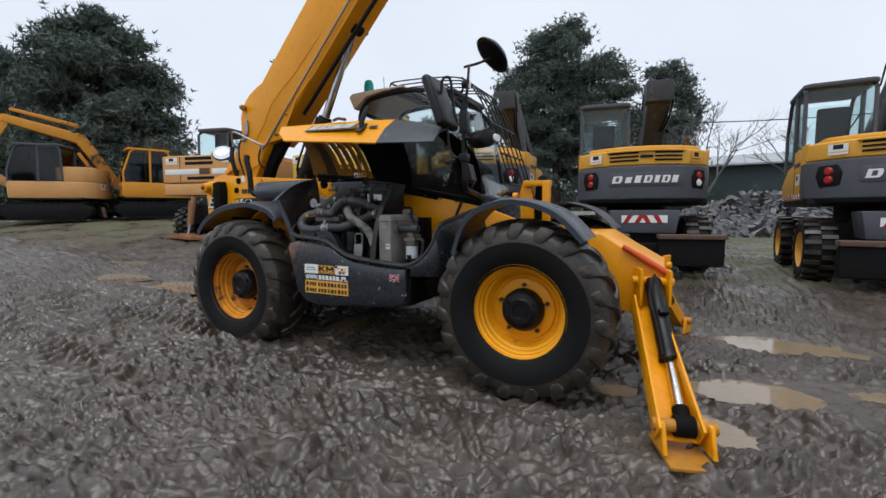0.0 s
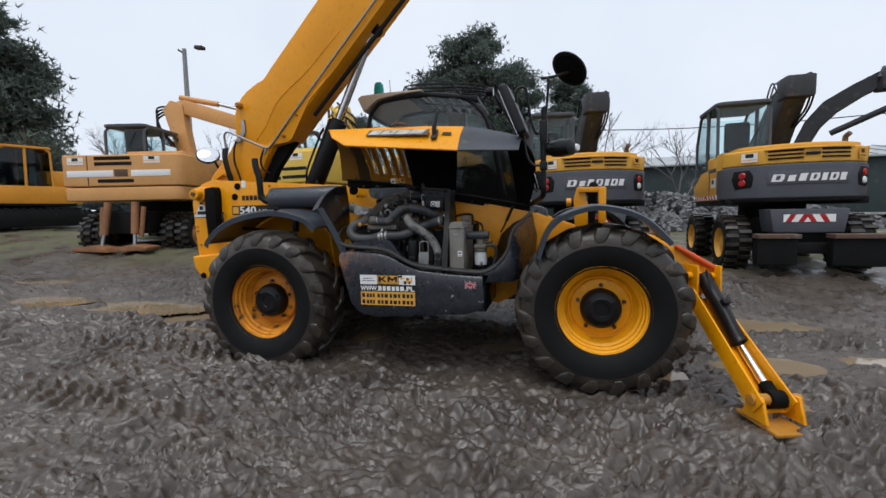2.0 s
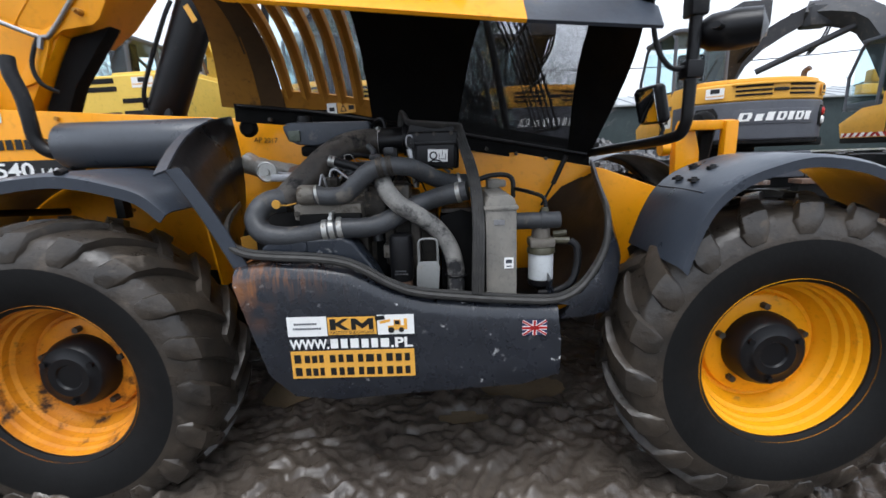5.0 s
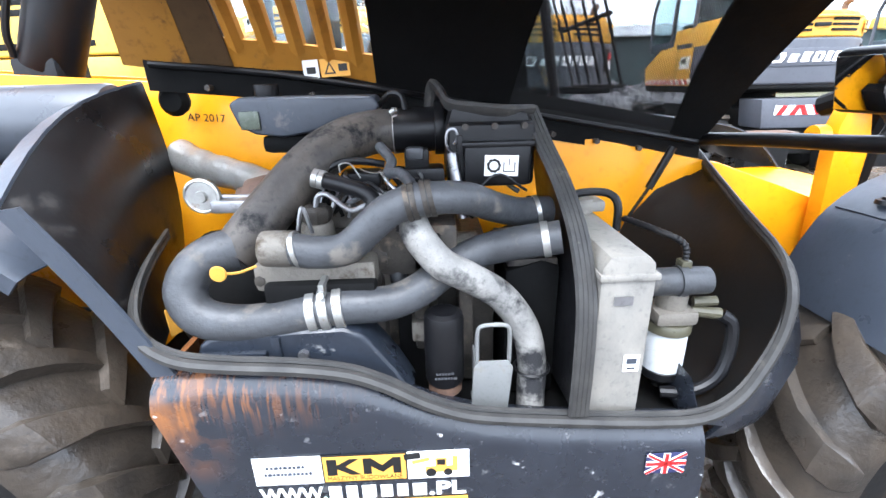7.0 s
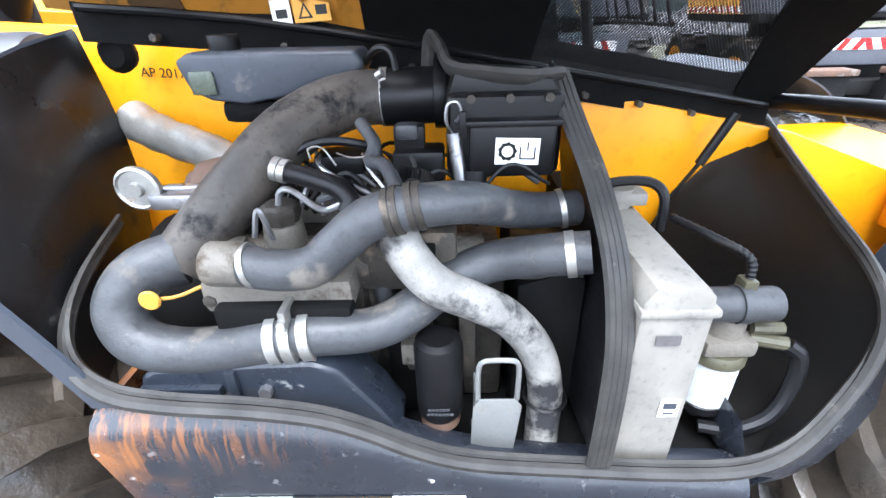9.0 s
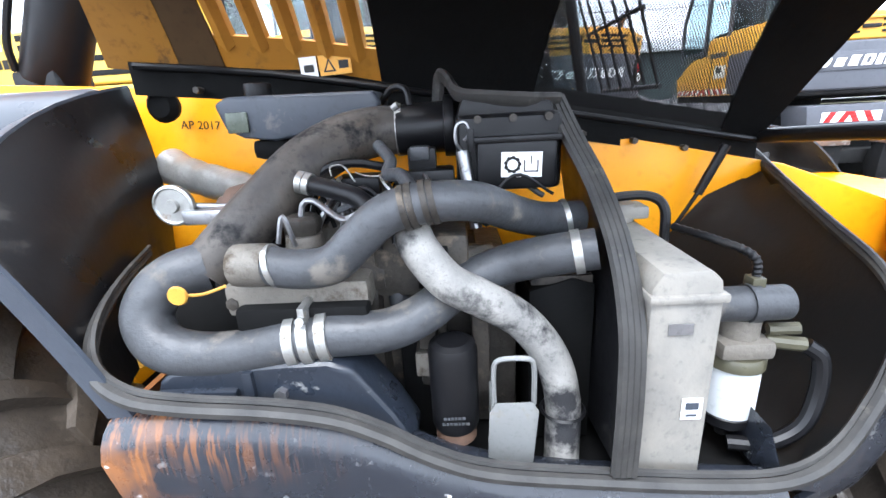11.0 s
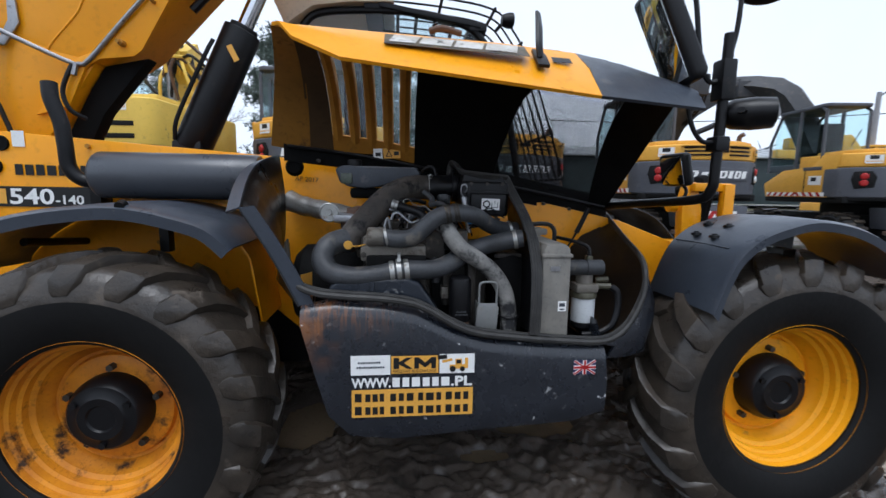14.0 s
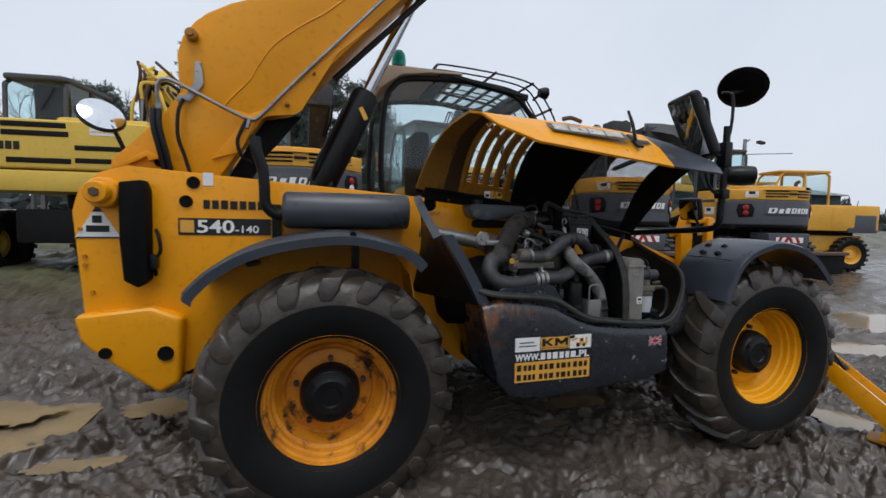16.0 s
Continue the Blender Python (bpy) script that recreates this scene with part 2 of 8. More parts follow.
RAD = material("dusty_pale_tank", (0.25, 0.232, 0.20), 0.55, second=(0.15, 0.145, 0.135), scale=5, dirt=(0.075, 0.070, 0.064), dirt_amount=0.18, dirt_scale=5.0, bump=0.3)
WHITE = material("white_print", (0.80, 0.80, 0.78), 0.45, scale=5, spread=0.06)
PRINT_Y = material("orange_yellow_print", (0.75, 0.38, 0.06), 0.45, scale=5, spread=0.1)
PRINT_B = material("black_print", (0.012, 0.012, 0.012), 0.45, scale=5)
RED = material("red_lens", (0.42, 0.02, 0.02), 0.3, scale=6)
ORANGE = material("orange_paint", (0.72, 0.10, 0.02), 0.4, scale=6)
GREEN = material("green_beacon", (0.0, 0.30, 0.24), 0.25, scale=6, spread=0.1)
GLASS = glass("cab_glass", (0.93, 0.975, 0.98), 0.985)
GLASS_TEAL = glass("teal_glass", (0.92, 0.985, 0.99), 0.985)
GLASS_DARK = glass("dark_tinted_glass", (0.55, 0.60, 0.62), 0.9)
ENAMEL = material("grey_silencer_enamel", (0.055, 0.061, 0.072), 0.33, scale=3, spread=0.2, dirt=(0.02, 0.022, 0.026), dirt_amount=-0.02, dirt_scale=6, spec=0.5)
MIRROR = material("mirror_glass", (0.86, 0.88, 0.90), 0.03, 1.0, scale=3, spread=0.03, rough_var=0.02)
EX_Y = material("excavator_yellow", (0.78, 0.405, 0.055), 0.45, scale=1.5, spread=0.15, dirt=(0.35, 0.22, 0.08), dirt_amount=0.02, dirt_scale=5)
EX_O = material("faded_orange_paint", (0.66, 0.34, 0.12), 0.5, scale=1.5, spread=0.15, dirt=(0.30, 0.17, 0.08), dirt_amount=0.02, dirt_scale=5)
EX_OR = material("orange_yellow_paint", (0.75, 0.31, 0.03), 0.45, scale=1.5, spread=0.15, dirt=(0.30, 0.17, 0.08), dirt_amount=0.02, dirt_scale=5)
EX_NH = material("pale_yellow_paint", (0.74, 0.50, 0.085), 0.5, scale=1.5, spread=0.12, dirt=(0.30, 0.22, 0.08), dirt_amount=0.02, dirt_scale=5)
EX_G = material("grey_counterweight_paint", (0.085, 0.090, 0.105), 0.5, scale=1.5, spread=0.2, dirt=(0.16, 0.15, 0.14), dirt_amount=0.02, dirt_scale=7)
EX_D = material("dark_undercarriage", (0.010, 0.010, 0.010), 0.6, scale=3, dirt=(0.04, 0.032, 0.025), dirt_amount=0.08, dirt_scale=6, spec=0.15)
RUST = material("rusty_steel", (0.13, 0.075, 0.05), 0.75, second=(0.07, 0.05, 0.04), scale=5, dirt=(0.22, 0.19, 0.17), dirt_amount=0.2, bump=0.4)

# ---- ground: one sheet of churned mud ----
def lay(x, y):
    """Height of the lie of the land, without the ruts."""
    fx, fy = np.clip(x, -14, 30), np.clip(y, -10, 14)
    left = np.clip((1.5 - x) / 2.5, 0, 1)
    return (0.07 - 0.034 * fx + 0.022 * np.clip(fy, 0, 14) + np.where(x > 4, 0.03 * (np.clip(x, 4, 30) - 4), 0)
            + left * 0.06 * np.clip(y - 1.5, 0, 4) + 0.015 * np.clip(-3 - x, 0, 8))


def axis_steps(fine0, fine1, step, grow, far):
    mid = list(np.arange(fine0, fine1 + step / 2, step))
    up, d, a = [], step, mid[-1]
    while a < far:
        d *= grow
        a += d
        up.append(a)
    dn, d, a = [], step, mid[0]
    while a > -far:
        d *= grow
        a -= d
        dn.append(a)
    return np.array(dn[::-1] + mid + up)


def value_noise(x, y, seed):
    """Smooth lattice noise, 0 to 1."""
    xi, yi = np.floor(x).astype(int), np.floor(y).astype(int)
    xf, yf = x - xi, y - yi
    def h(i, j):
        k = (i * 374761393 + j * 668265263 + seed * 974634777) & 0x7FFFFFFF
        k = ((k ^ (k >> 13)) * 1274126177) & 0x7FFFFFFF
        return ((k ^ (k >> 16)) & 0xFFFF) / 65535.0
    u, w = xf * xf * (3 - 2 * xf), yf * yf * (3 - 2 * yf)
    return (h(xi, yi) * (1 - u) + h(xi + 1, yi) * u) * (1 - w) + (h(xi, yi + 1) * (1 - u) + h(xi + 1, yi + 1) * u) * w


def fbm(x, y, seed, octaves=4):
    s, a, t = 0, 1.0, 0
    for o in range(octaves):
        s = s + a * value_noise(x * 2 ** o, y * 2 ** o, seed + o)
        t += a
        a *= 0.5
    return s / t


def cells(x, y, seed):
    """Broken-clod pattern: distance to the nearest edge of a cell, a level and a tilt for each cell."""
    xi, yi = np.floor(x).astype(int), np.floor(y).astype(int)
    def h(i, j, k):
        q = (i * 374761393 + j * 668265263 + (seed + k) * 974634777) & 0x7FFFFFFF
        q = ((q ^ (q >> 13)) * 1274126177) & 0x7FFFFFFF
        return ((q ^ (q >> 16)) & 0xFFFF) / 65535.0
    f1, f2, lev, lean = np.full(x.shape, 9.0), np.full(x.shape, 9.0), np.zeros(x.shape), np.zeros(x.shape)
    for dj in (-1, 0, 1):
        for di in (-1, 0, 1):
            px, py = xi + di + h(xi + di, yi + dj, 1), yi + dj + h(xi + di, yi + dj, 2)
            d = np.hypot(x - px, y - py)
            closer = d < f1
            f2 = np.where(closer, f1, np.minimum(f2, d))
            ga = 6.283 * h(xi + di, yi + dj, 4)
            lev = np.where(closer, h(xi + di, yi + dj, 3), lev)
            lean = np.where(closer, (x - px) * np.cos(ga) + (y - py) * np.sin(ga), lean)
            f1 = np.where(closer, d, f1)
    return f2 - f1, lev, lean


def ragged(x, y):
    return 3.2 * (fbm(x * 1.5, y * 2.4, 61) - 0.5) + 1.0 * (fbm(x * 6, y * 6, 62) - 0.5)


def pool(x, y, px, py, rx, ry, edge):
    """Ragged distance from the middle of a puddle: water stands where it is below about 1."""
    return ((x - px) / rx) ** 2 + ((y - py) / ry) ** 2 + edge


def build_ground():
    xs = axis_steps(-3.4, 5.4, 0.0125, 1.04, 500)
    ys = axis_steps(-2.5, 1.6, 0.0125, 1.04, 500)
    X, Y = np.meshgrid(xs, ys)
    near = np.exp(-np.maximum(0, np.hypot(X - 1.5, Y) - 10) / 9)
    H = lay(X, Y)
    rough = 0.09 * (fbm(X * 0.8, Y * 0.8, 3) - 0.5) + 0.045 * (fbm(X * 3.1, Y * 3.1, 11) - 0.5)
    # tread prints: rows of slanted lugs along wheel tracks in several directions
    tr, cover = 0, 0
    for k, (ang, off, gap, amp) in enumerate(((1.25, 0.9, 2.2, 0.9), (0.55, 0.2, 1.7, 1.0), (-0.40, 0.6, 1.4, 1.0), (0.08, -1.0, 1.0, 1.1))):
        wx = X + 0.7 * (fbm(X * 0.5, Y * 0.5, 40 + k) - 0.5) + 0.05 * fbm(X * 6, Y * 6, 45 + k)
        wy = Y + 0.7 * (fbm(X * 0.5, Y * 0.5, 50 + k) - 0.5) + 0.05 * fbm(X * 6, Y * 6, 55 + k)
        u = wx * math.cos(ang) + wy * math.sin(ang)
        v = -wx * math.sin(ang) + wy * math.cos(ang) + off
        w = (v / gap + 0.5) % 1.0 - 0.5
        across = np.abs(w) * gap
        track = np.clip((0.34 - across) / 0.05, 0, 1)
        s = (u + 0.75 * across) / 0.17
        lug = np.clip(5.0 * np.abs((s % 1.0) - 0.5) - 1.0, 0, 1)
        patch = np.clip((fbm(X * 0.6 + 9 * k, Y * 0.6, 70 + k) - 0.40) * 8, 0, 1)
        tr = tr * (1 - track * patch) + amp * track * patch * (0.048 * lug * np.clip(fbm(X * 3, Y * 3, 90 + k) * 3 - 0.8, 0.1, 1.0) - 0.022)
        cover = np.maximum(cover, track * patch)
    # torn flakes: slow rises that break off in sharp curved edges
    def torn(fx, fy, turn, steps, seed):
        px, py = X * math.cos(turn) + Y * math.sin(turn), Y * math.cos(turn) - X * math.sin(turn)
        px, py = px + 0.16 * fbm(X * 4, Y * 4, seed + 31), py + 0.16 * fbm(X * 4, Y * 4, seed + 32)
        q = fbm(px * fx, py * fy, seed, 3) * steps + 0.25 * fbm(X * 11, Y * 11, seed + 5, 2)
        r = q - np.floor(q)
        return np.where(r < 0.86, r / 0.86, (1 - r) / 0.14) - 0.5
    t1 = torn(1.1, 2.3, 0.15, 11, 301)
    t2 = torn(2.4, 4.4, -0.5, 9, 331)
    t3 = torn(1.5, 3.4, 0.75, 10, 361)
    where1 = np.clip(fbm(X * 1.1, Y * 1.1, 381) * 4 - 1.4, 0, 1)
    where2 = np.clip(fbm(X * 1.4, Y * 1.4, 391) * 4 - 1.3, 0, 1)
    jx, jy = X + 0.10 * fbm(X * 6, Y * 6, 201), Y + 0.10 * fbm(X * 6, Y * 6, 202)
    e1, l1, _ = cells(jx / 0.17, jy / 0.10, 7)
    # torn scales of mud, each tilted its own way and broken off at its edges
    def scales(lx, ly, turn, seed):
        wx = X + 0.22 * fbm(X * 2.6, Y * 2.6, seed + 1) + 0.05 * fbm(X * 11, Y * 11, seed + 2, 2)
        wy = Y + 0.22 * fbm(X * 2.6, Y * 2.6, seed + 3) + 0.05 * fbm(X * 11, Y * 11, seed + 4, 2)
        px, py = wx * math.cos(turn) + wy * math.sin(turn), wy * math.cos(turn) - wx * math.sin(turn)
        e, lv, ln = cells(px / lx, py / ly, seed)
        return (0.5 * (lv - 0.5) + 1.3 * ln) * np.clip(e * 5.0, 0, 1) ** 0.5 - 0.35 * np.exp(-e * 9)
    flakes = 0.050 * scales(0.36, 0.10, 0.45, 411) * np.clip(fbm(X * 0.9, Y * 0.9, 421) * 5 - 1.8, 0.1, 1) + 0.007 * scales(0.13, 0.05, -0.3, 431) * np.clip(fbm(X * 1.3, Y * 1.3, 441) * 5 - 1.9, 0, 1)
    clods = (np.clip(l1 - 0.55, 0, 1) / 0.45) * np.clip(e1 * 3.2, 0, 1) ** 0.6
    torn_all = 0.062 * t1 * (0.3 + 0.7 * where1) + 0.044 * t2 * (0.35 + 0.65 * where2) + 0.052 * t3 * (1 - where1)
    crumbs = 0.008 * (fbm(X * 17, Y * 17, 23, 3) - 0.5)
    # trodden smoother close to and under the machine
    calm = 1 - 0.6 * np.clip((Y + 0.5) / 0.7, 0, 1) * np.clip((2.6 - Y) / 0.5, 0, 1) * np.clip((X + 0.3) / 0.6, 0, 1) * np.clip((3.3 - X) / 0.5, 0, 1)
    near = near * calm
    H = H + near * (rough + tr + torn_all * (1 - 0.45 * cover) + 0.040 * clods * where2 * (1 - 0.5 * cover) + flakes + crumbs)
    # hollows where water stands
    edge = ragged(X, Y)
    for px, py, rx, ry, d in PUDDLES:
        lvl = float(lay(np.array(px), np.array(py))) - 0.035
        e = pool(X, Y, px, py, rx, ry, edge)
        k = np.clip((2.3 - e) / 1.0, 0, 1)
        H = H * (1 - k) + (lvl + 0.028 - d * np.clip(1.55 - e, 0, 1) + 0.3 * (H - lay(X, Y))) * k
    # mud heaped round the stabiliser's foot
    H = H + 0.018 * np.exp(-(((X - 3.85) ** 2 + (Y + 0.22) ** 2) / 0.30 ** 2))
    # the wheels have sunk in
    for px in (-0.04, 2.84):
        e = ((X - px) / 0.34) ** 2 + ((Y - 0.25) / 0.27) ** 2
        H = np.where(e < 1, np.minimum(H, 0.045 + 0.05 * (e ** 2)), H)
    ny, nx = X.shape
    co = np.stack([X, Y, H], -1).reshape(-1, 3)
    i = np.arange(nx * ny).reshape(ny, nx)
    f = np.stack([i[:-1, :-1], i[:-1, 1:], i[1:, 1:], i[1:, :-1]], -1).reshape(-1, 4)
    me = bpy.data.meshes.new("ground")
    me.vertices.add(len(co))
    me.vertices.foreach_set("co", co.ravel())
    me.loops.add(f.size)
    me.loops.foreach_set("vertex_index", f.ravel())
    me.polygons.add(len(f))
    me.polygons.foreach_set("loop_start", np.arange(0, f.size, 4))
    me.polygons.foreach_set("loop_total", np.full(len(f), 4))
    me.update()
    me.validate()
    me.shade_smooth()
    me.materials.append(MUD_WET)
    return tagged(new("ground", me), "churned wet grey-brown mud with tyre prints and patches of grass", "ground", kind="structure")


def mud_material():
    m = bpy.data.materials.new("wet_mud")
    m.use_nodes = True
    n, l = m.node_tree.nodes, m.node_tree.links
    b = n["Principled BSDF"]
    tex = n.new("ShaderNodeTexCoord")
    def nz(s, d=6.0, r=0.6):
        t = n.new("ShaderNodeTexNoise")
        t.inputs["Scale"].default_value, t.inputs["Detail"].default_value, t.inputs["Roughness"].default_value = s, d, r
        l.new(tex.outputs["Object"], t.inputs["Vector"])
        return t.outputs["Fac"]
    def rng(f, a, c, lo=0.0, hi=1.0):
        r = n.new("ShaderNodeMapRange")
        for k, v in enumerate((a, c, lo, hi)):
            r.inputs[k + 1].default_value = v
        l.new(f, r.inputs[0])
        return r.outputs[0]
    def mix(f, a, c):
        x = n.new("ShaderNodeMix")
        x.data_type = "RGBA"
        l.new(f, x.inputs[0])
        for k, v in ((6, a), (7, c)):
            if isinstance(v, tuple):
                x.inputs[k].default_value = (*v, 1)
            else:
                l.new(v, x.inputs[k])
        return x.outputs[2]
    col = mix(rng(nz(1.3), 0.35, 0.65), (0.092, 0.075, 0.060), (0.052, 0.042, 0.035))
    col = mix(rng(nz(22, 4), 0.5, 0.75), col, (0.082, 0.068, 0.056))
    # grass grows away from the wheel tracks, to the back
    sep = n.new("ShaderNodeSeparateXYZ")
    l.new(tex.outputs["Object"], sep.inputs[0])
    far = n.new("ShaderNodeMath")
    far.operation = "MULTIPLY"
    slant = n.new("ShaderNodeMath")
    slant.operation, slant.inputs[1].default_value = "MULTIPLY_ADD", -0.25
    l.new(sep.outputs[0], slant.inputs[0])
    l.new(sep.outputs[1], slant.inputs[2])
    l.new(rng(slant.outputs[0], 4.2, 6.5), far.inputs[0])
    l.new(rng(nz(0.9, 8), 0.42, 0.58), far.inputs[1])
    col = mix(far.outputs[0], col, (0.085, 0.088, 0.035))
    l.new(col, b.inputs["Base Color"])
    rmix = n.new("ShaderNodeMix")
    l.new(far.outputs[0], rmix.inputs[0])
    l.new(rng(nz(3.0, 7), 0.38, 0.60, 0.16, 0.42), rmix.inputs[2])
    rmix.inputs[3].default_value = 0.9
    l.new(rmix.outputs[0], b.inputs["Roughness"])
    bp = n.new("ShaderNodeBump")
    bp.inputs["Strength"].default_value, bp.inputs["Distance"].default_value = 0.4, 0.008
    l.new(nz(38, 6, 0.65), bp.inputs["Height"])
    b2 = n.new("ShaderNodeBump")
    b2.inputs["Strength"].default_value, b2.inputs["Distance"].default_value = 0.4, 0.02
    l.new(nz(9, 4, 0.55), b2.inputs["Height"])
    l.new(b2.outputs[0], bp.inputs["Normal"])
    l.new(bp.outputs[0], b.inputs["Normal"])
    return m


PUDDLES = ((-2.85, 1.32, 0.80, 0.42, 0.06), (-4.35, 1.15, 0.55, 0.32, 0.05), (-1.85, 1.15, 0.30, 0.34, 0.05), (-1.17, 1.33, 0.24, 0.17, 0.05), (-1.35, 0.66, 0.30, 0.08, 0.05), (4.45, 1.05, 0.42, 0.24, 0.05), (5.3, 1.35, 0.45, 0.22, 0.05),
           (4.05, 0.30, 0.26, 0.20, 0.05), (4.9, 2.4, 0.6, 0.3, 0.05), (6.6, 1.6, 0.7, 0.3, 0.05), (1.95, 0.95, 0.24, 0.12, 0.05), (1.6, 0.62, 0.14, 0.07, 0.05), (0.55, 1.0, 0.14, 0.25, 0.05), (3.45, 0.62, 0.16, 0.12, 0.05),
           (6.0, -0.6, 0.5, 0.15, 0.05), (9.0, 2.6, 1.2, 0.5, 0.05), (0.0, -3.0, 0.22, 0.12, 0.05), (7.4, 0.2, 0.7, 0.3, 0.05), (-5.6, 2.0, 0.7, 0.25, 0.05))
MUD_WET = mud_material()
WATER = material("muddy_water", (0.27, 0.205, 0.13), 0.06, scale=2, spread=0.2, rough_var=0.03, spec=0.45)
build_ground()

# ---- telehandler ----
tele = thing("telehandler", "yellow and dark grey telehandler, bonnet open, standing in mud", "telehandler")


def build_wheel(parent, centre, rim_mat, name="wheel", side=-1):
    """A tractor-tread wheel; its outer face looks towards side * y."""
    R, W, g = 0.605, 0.40, 0.028
    prof = [(0.335, 0.02), (0.36, 0.0), (0.44, -0.022), (0.52, -0.018), (0.57, 0.012), (0.585, 0.05), (0.595, 0.12), (0.60, W / 2),
            (0.595, W - 0.12), (0.585, W - 0.05), (0.57, W - 0.012), (0.52, W + 0.018), (0.44, W + 0.022), (0.36, W), (0.335, W - 0.02), (0.335, 0.02)]
    fit_r = lambda r: 0.326 + (r - 0.335) * 1.128
    prof = [(fit_r(r), a) for r, a in prof]
    c = V(centre)
    turn = Matrix.Translation(c) @ Matrix.Scale(-side, 4, (0, 1, 0))
    side_prof, tread_prof = prof[:3] + [(0.495, -0.022)], [(0.495, -0.022)] + prof[3:12] + [(0.495, W + 0.022)]
    bm = merge(lathe(side_prof, 64), lathe([(0.495, W + 0.022)] + prof[12:], 64))
    bm.transform(turn)
    bmesh.ops.recalc_face_normals(bm, faces=bm.faces)
    wheel = part(name, bm, TYRE, parent, "large black tractor tyre caked in mud", angle=60)
    bm = lathe(tread_prof, 64)
    n = 19
    worn = random.Random(round(centre[0] * 10 + centre[1]))
    for hand in (0, 1):
        for k in range(n):
            base = 2 * math.pi * (k + 0.5 * hand) / n
            rows = []
            # from the middle of the tread over the shoulder on to the sidewall
            for v, r, da, w, h in ((0.222, 0.598, 0.00, 0.028, 0.020), (0.19, 0.598, 0.05, 0.030, 0.027), (0.14, 0.597, 0.12, 0.034, 0.029), (0.085, 0.590, 0.185, 0.038, 0.030), (0.03, 0.574, 0.245, 0.046, 0.026), (-0.006, 0.549, 0.275, 0.046, 0.015), (-0.020, 0.522, 0.29, 0.034, 0.005), (-0.022, 0.505, 0.295, 0.022, 0.001)):
                vv, r = v if hand == 0 else W - v, fit_r(r)
                a = base + da
                row = []
                for sgn, hh in ((-1.22, -0.012), (-1.08, h * 0.6), (-0.92, h * 1.08), (0, h * 1.14), (0.92, h * 1.08), (1.08, h * 0.6), (1.22, -0.012)):
                    aa = a + (sgn * w + worn.uniform(-0.002, 0.002)) / r
                    rr = r + (hh if v > 0 else hh * 0.5) + worn.uniform(-0.0015, 0.0015)
                    yy = vv + (0 if v > 0.05 else (-hh if hand == 0 else hh) * 0.7)
                    row.append(bm.verts.new((rr * math.cos(aa), yy, rr * math.sin(aa))))
                rows.append(row)
            for a, b in zip(rows, rows[1:]):
                for j in range(6):
                    bm.faces.new((a[j], a[j + 1], b[j + 1], b[j]))
            bm.faces.new(rows[0])
            bm.faces.new(rows[-1][::-1])
    bmesh.ops.recalc_face_normals(bm, faces=bm.faces)
    bm.transform(turn)
    bmesh.ops.recalc_face_normals(bm, faces=bm.faces)
    part("tread", bm, TREAD, wheel, "chunky mud-covered tread lugs", angle=38)
    bm = lathe([(r * 0.97, a) for r, a in ((0.352, 0.005), (0.358, 0.018), (0.347, 0.026), (0.334, 0.032), (0.330, 0.056), (0.318, 0.064), (0.314, 0.092), (0.301, 0.100), (0.297, 0.128), (0.280, 0.140), (0.272, 0.172), (0.256, 0.186), (0.250, 0.205), (0.236, 0.208), (0.228, 0.190),
                (0.216, 0.184), (0.150, 0.184), (0.05, 0.190), (0.05, 0.26), (0.24, 0.27), (0.30, 0.31), (0.33, W - 0.02), (0.345, W - 0.01))], 64)
    bm.transform(turn)
    bmesh.ops.recalc_face_normals(bm, faces=bm.faces)
    rim = part("rim", bm, rim_mat, wheel, "deep-dished yellow steel rim")
    bm = lathe([(0.0, 0.092), (0.05, 0.092), (0.056, 0.084), (0.085, 0.082), (0.095, 0.090), (0.128, 0.094), (0.140, 0.106), (0.146, 0.13), (0.152, 0.14), (0.154, 0.20), (0.172, 0.208), (0.172, 0.225), (0.10, 0.23)], 40)
    bm.transform(turn)
    bmesh.ops.recalc_face_normals(bm, faces=bm.faces)
    part("hub", bm, BLACK, wheel, "black axle hub")
    for k in range(3):
        a = 2 * math.pi * k / 3 + 0.5
        bm = cyl((0.112 * math.cos(a), 0.10, 0.112 * math.sin(a)), (0.112 * math.cos(a), 0.08, 0.112 * math.sin(a)), 0.014, seg=6)
        bm.transform(turn)
        part("hub_screw", bm, BLACK, wheel)
    for k in range(5):
        a = 2 * math.pi * k / 5 + 0.3
        bm = cyl((0.178 * math.cos(a), 0.19, 0.178 * math.sin(a)), (0.178 * math.cos(a), 0.155, 0.178 * math.sin(a)), 0.015, seg=6)
        bm.transform(turn)
        part("wheel_bolt", bm, IRON, wheel)
    return wheel


for wx, wz, rm in ((-0.04, 0.58, RIM_RUSTY), (2.84, 0.597, RIM)):
    build_wheel(tele, (wx, 0.0, wz), rm)
    build_wheel(tele, (wx, 2.30, wz), rm, side=1)
    part("axle", cyl((wx, 0.25, wz), (wx, 2.05, wz), 0.11, seg=16), BLACK, tele)


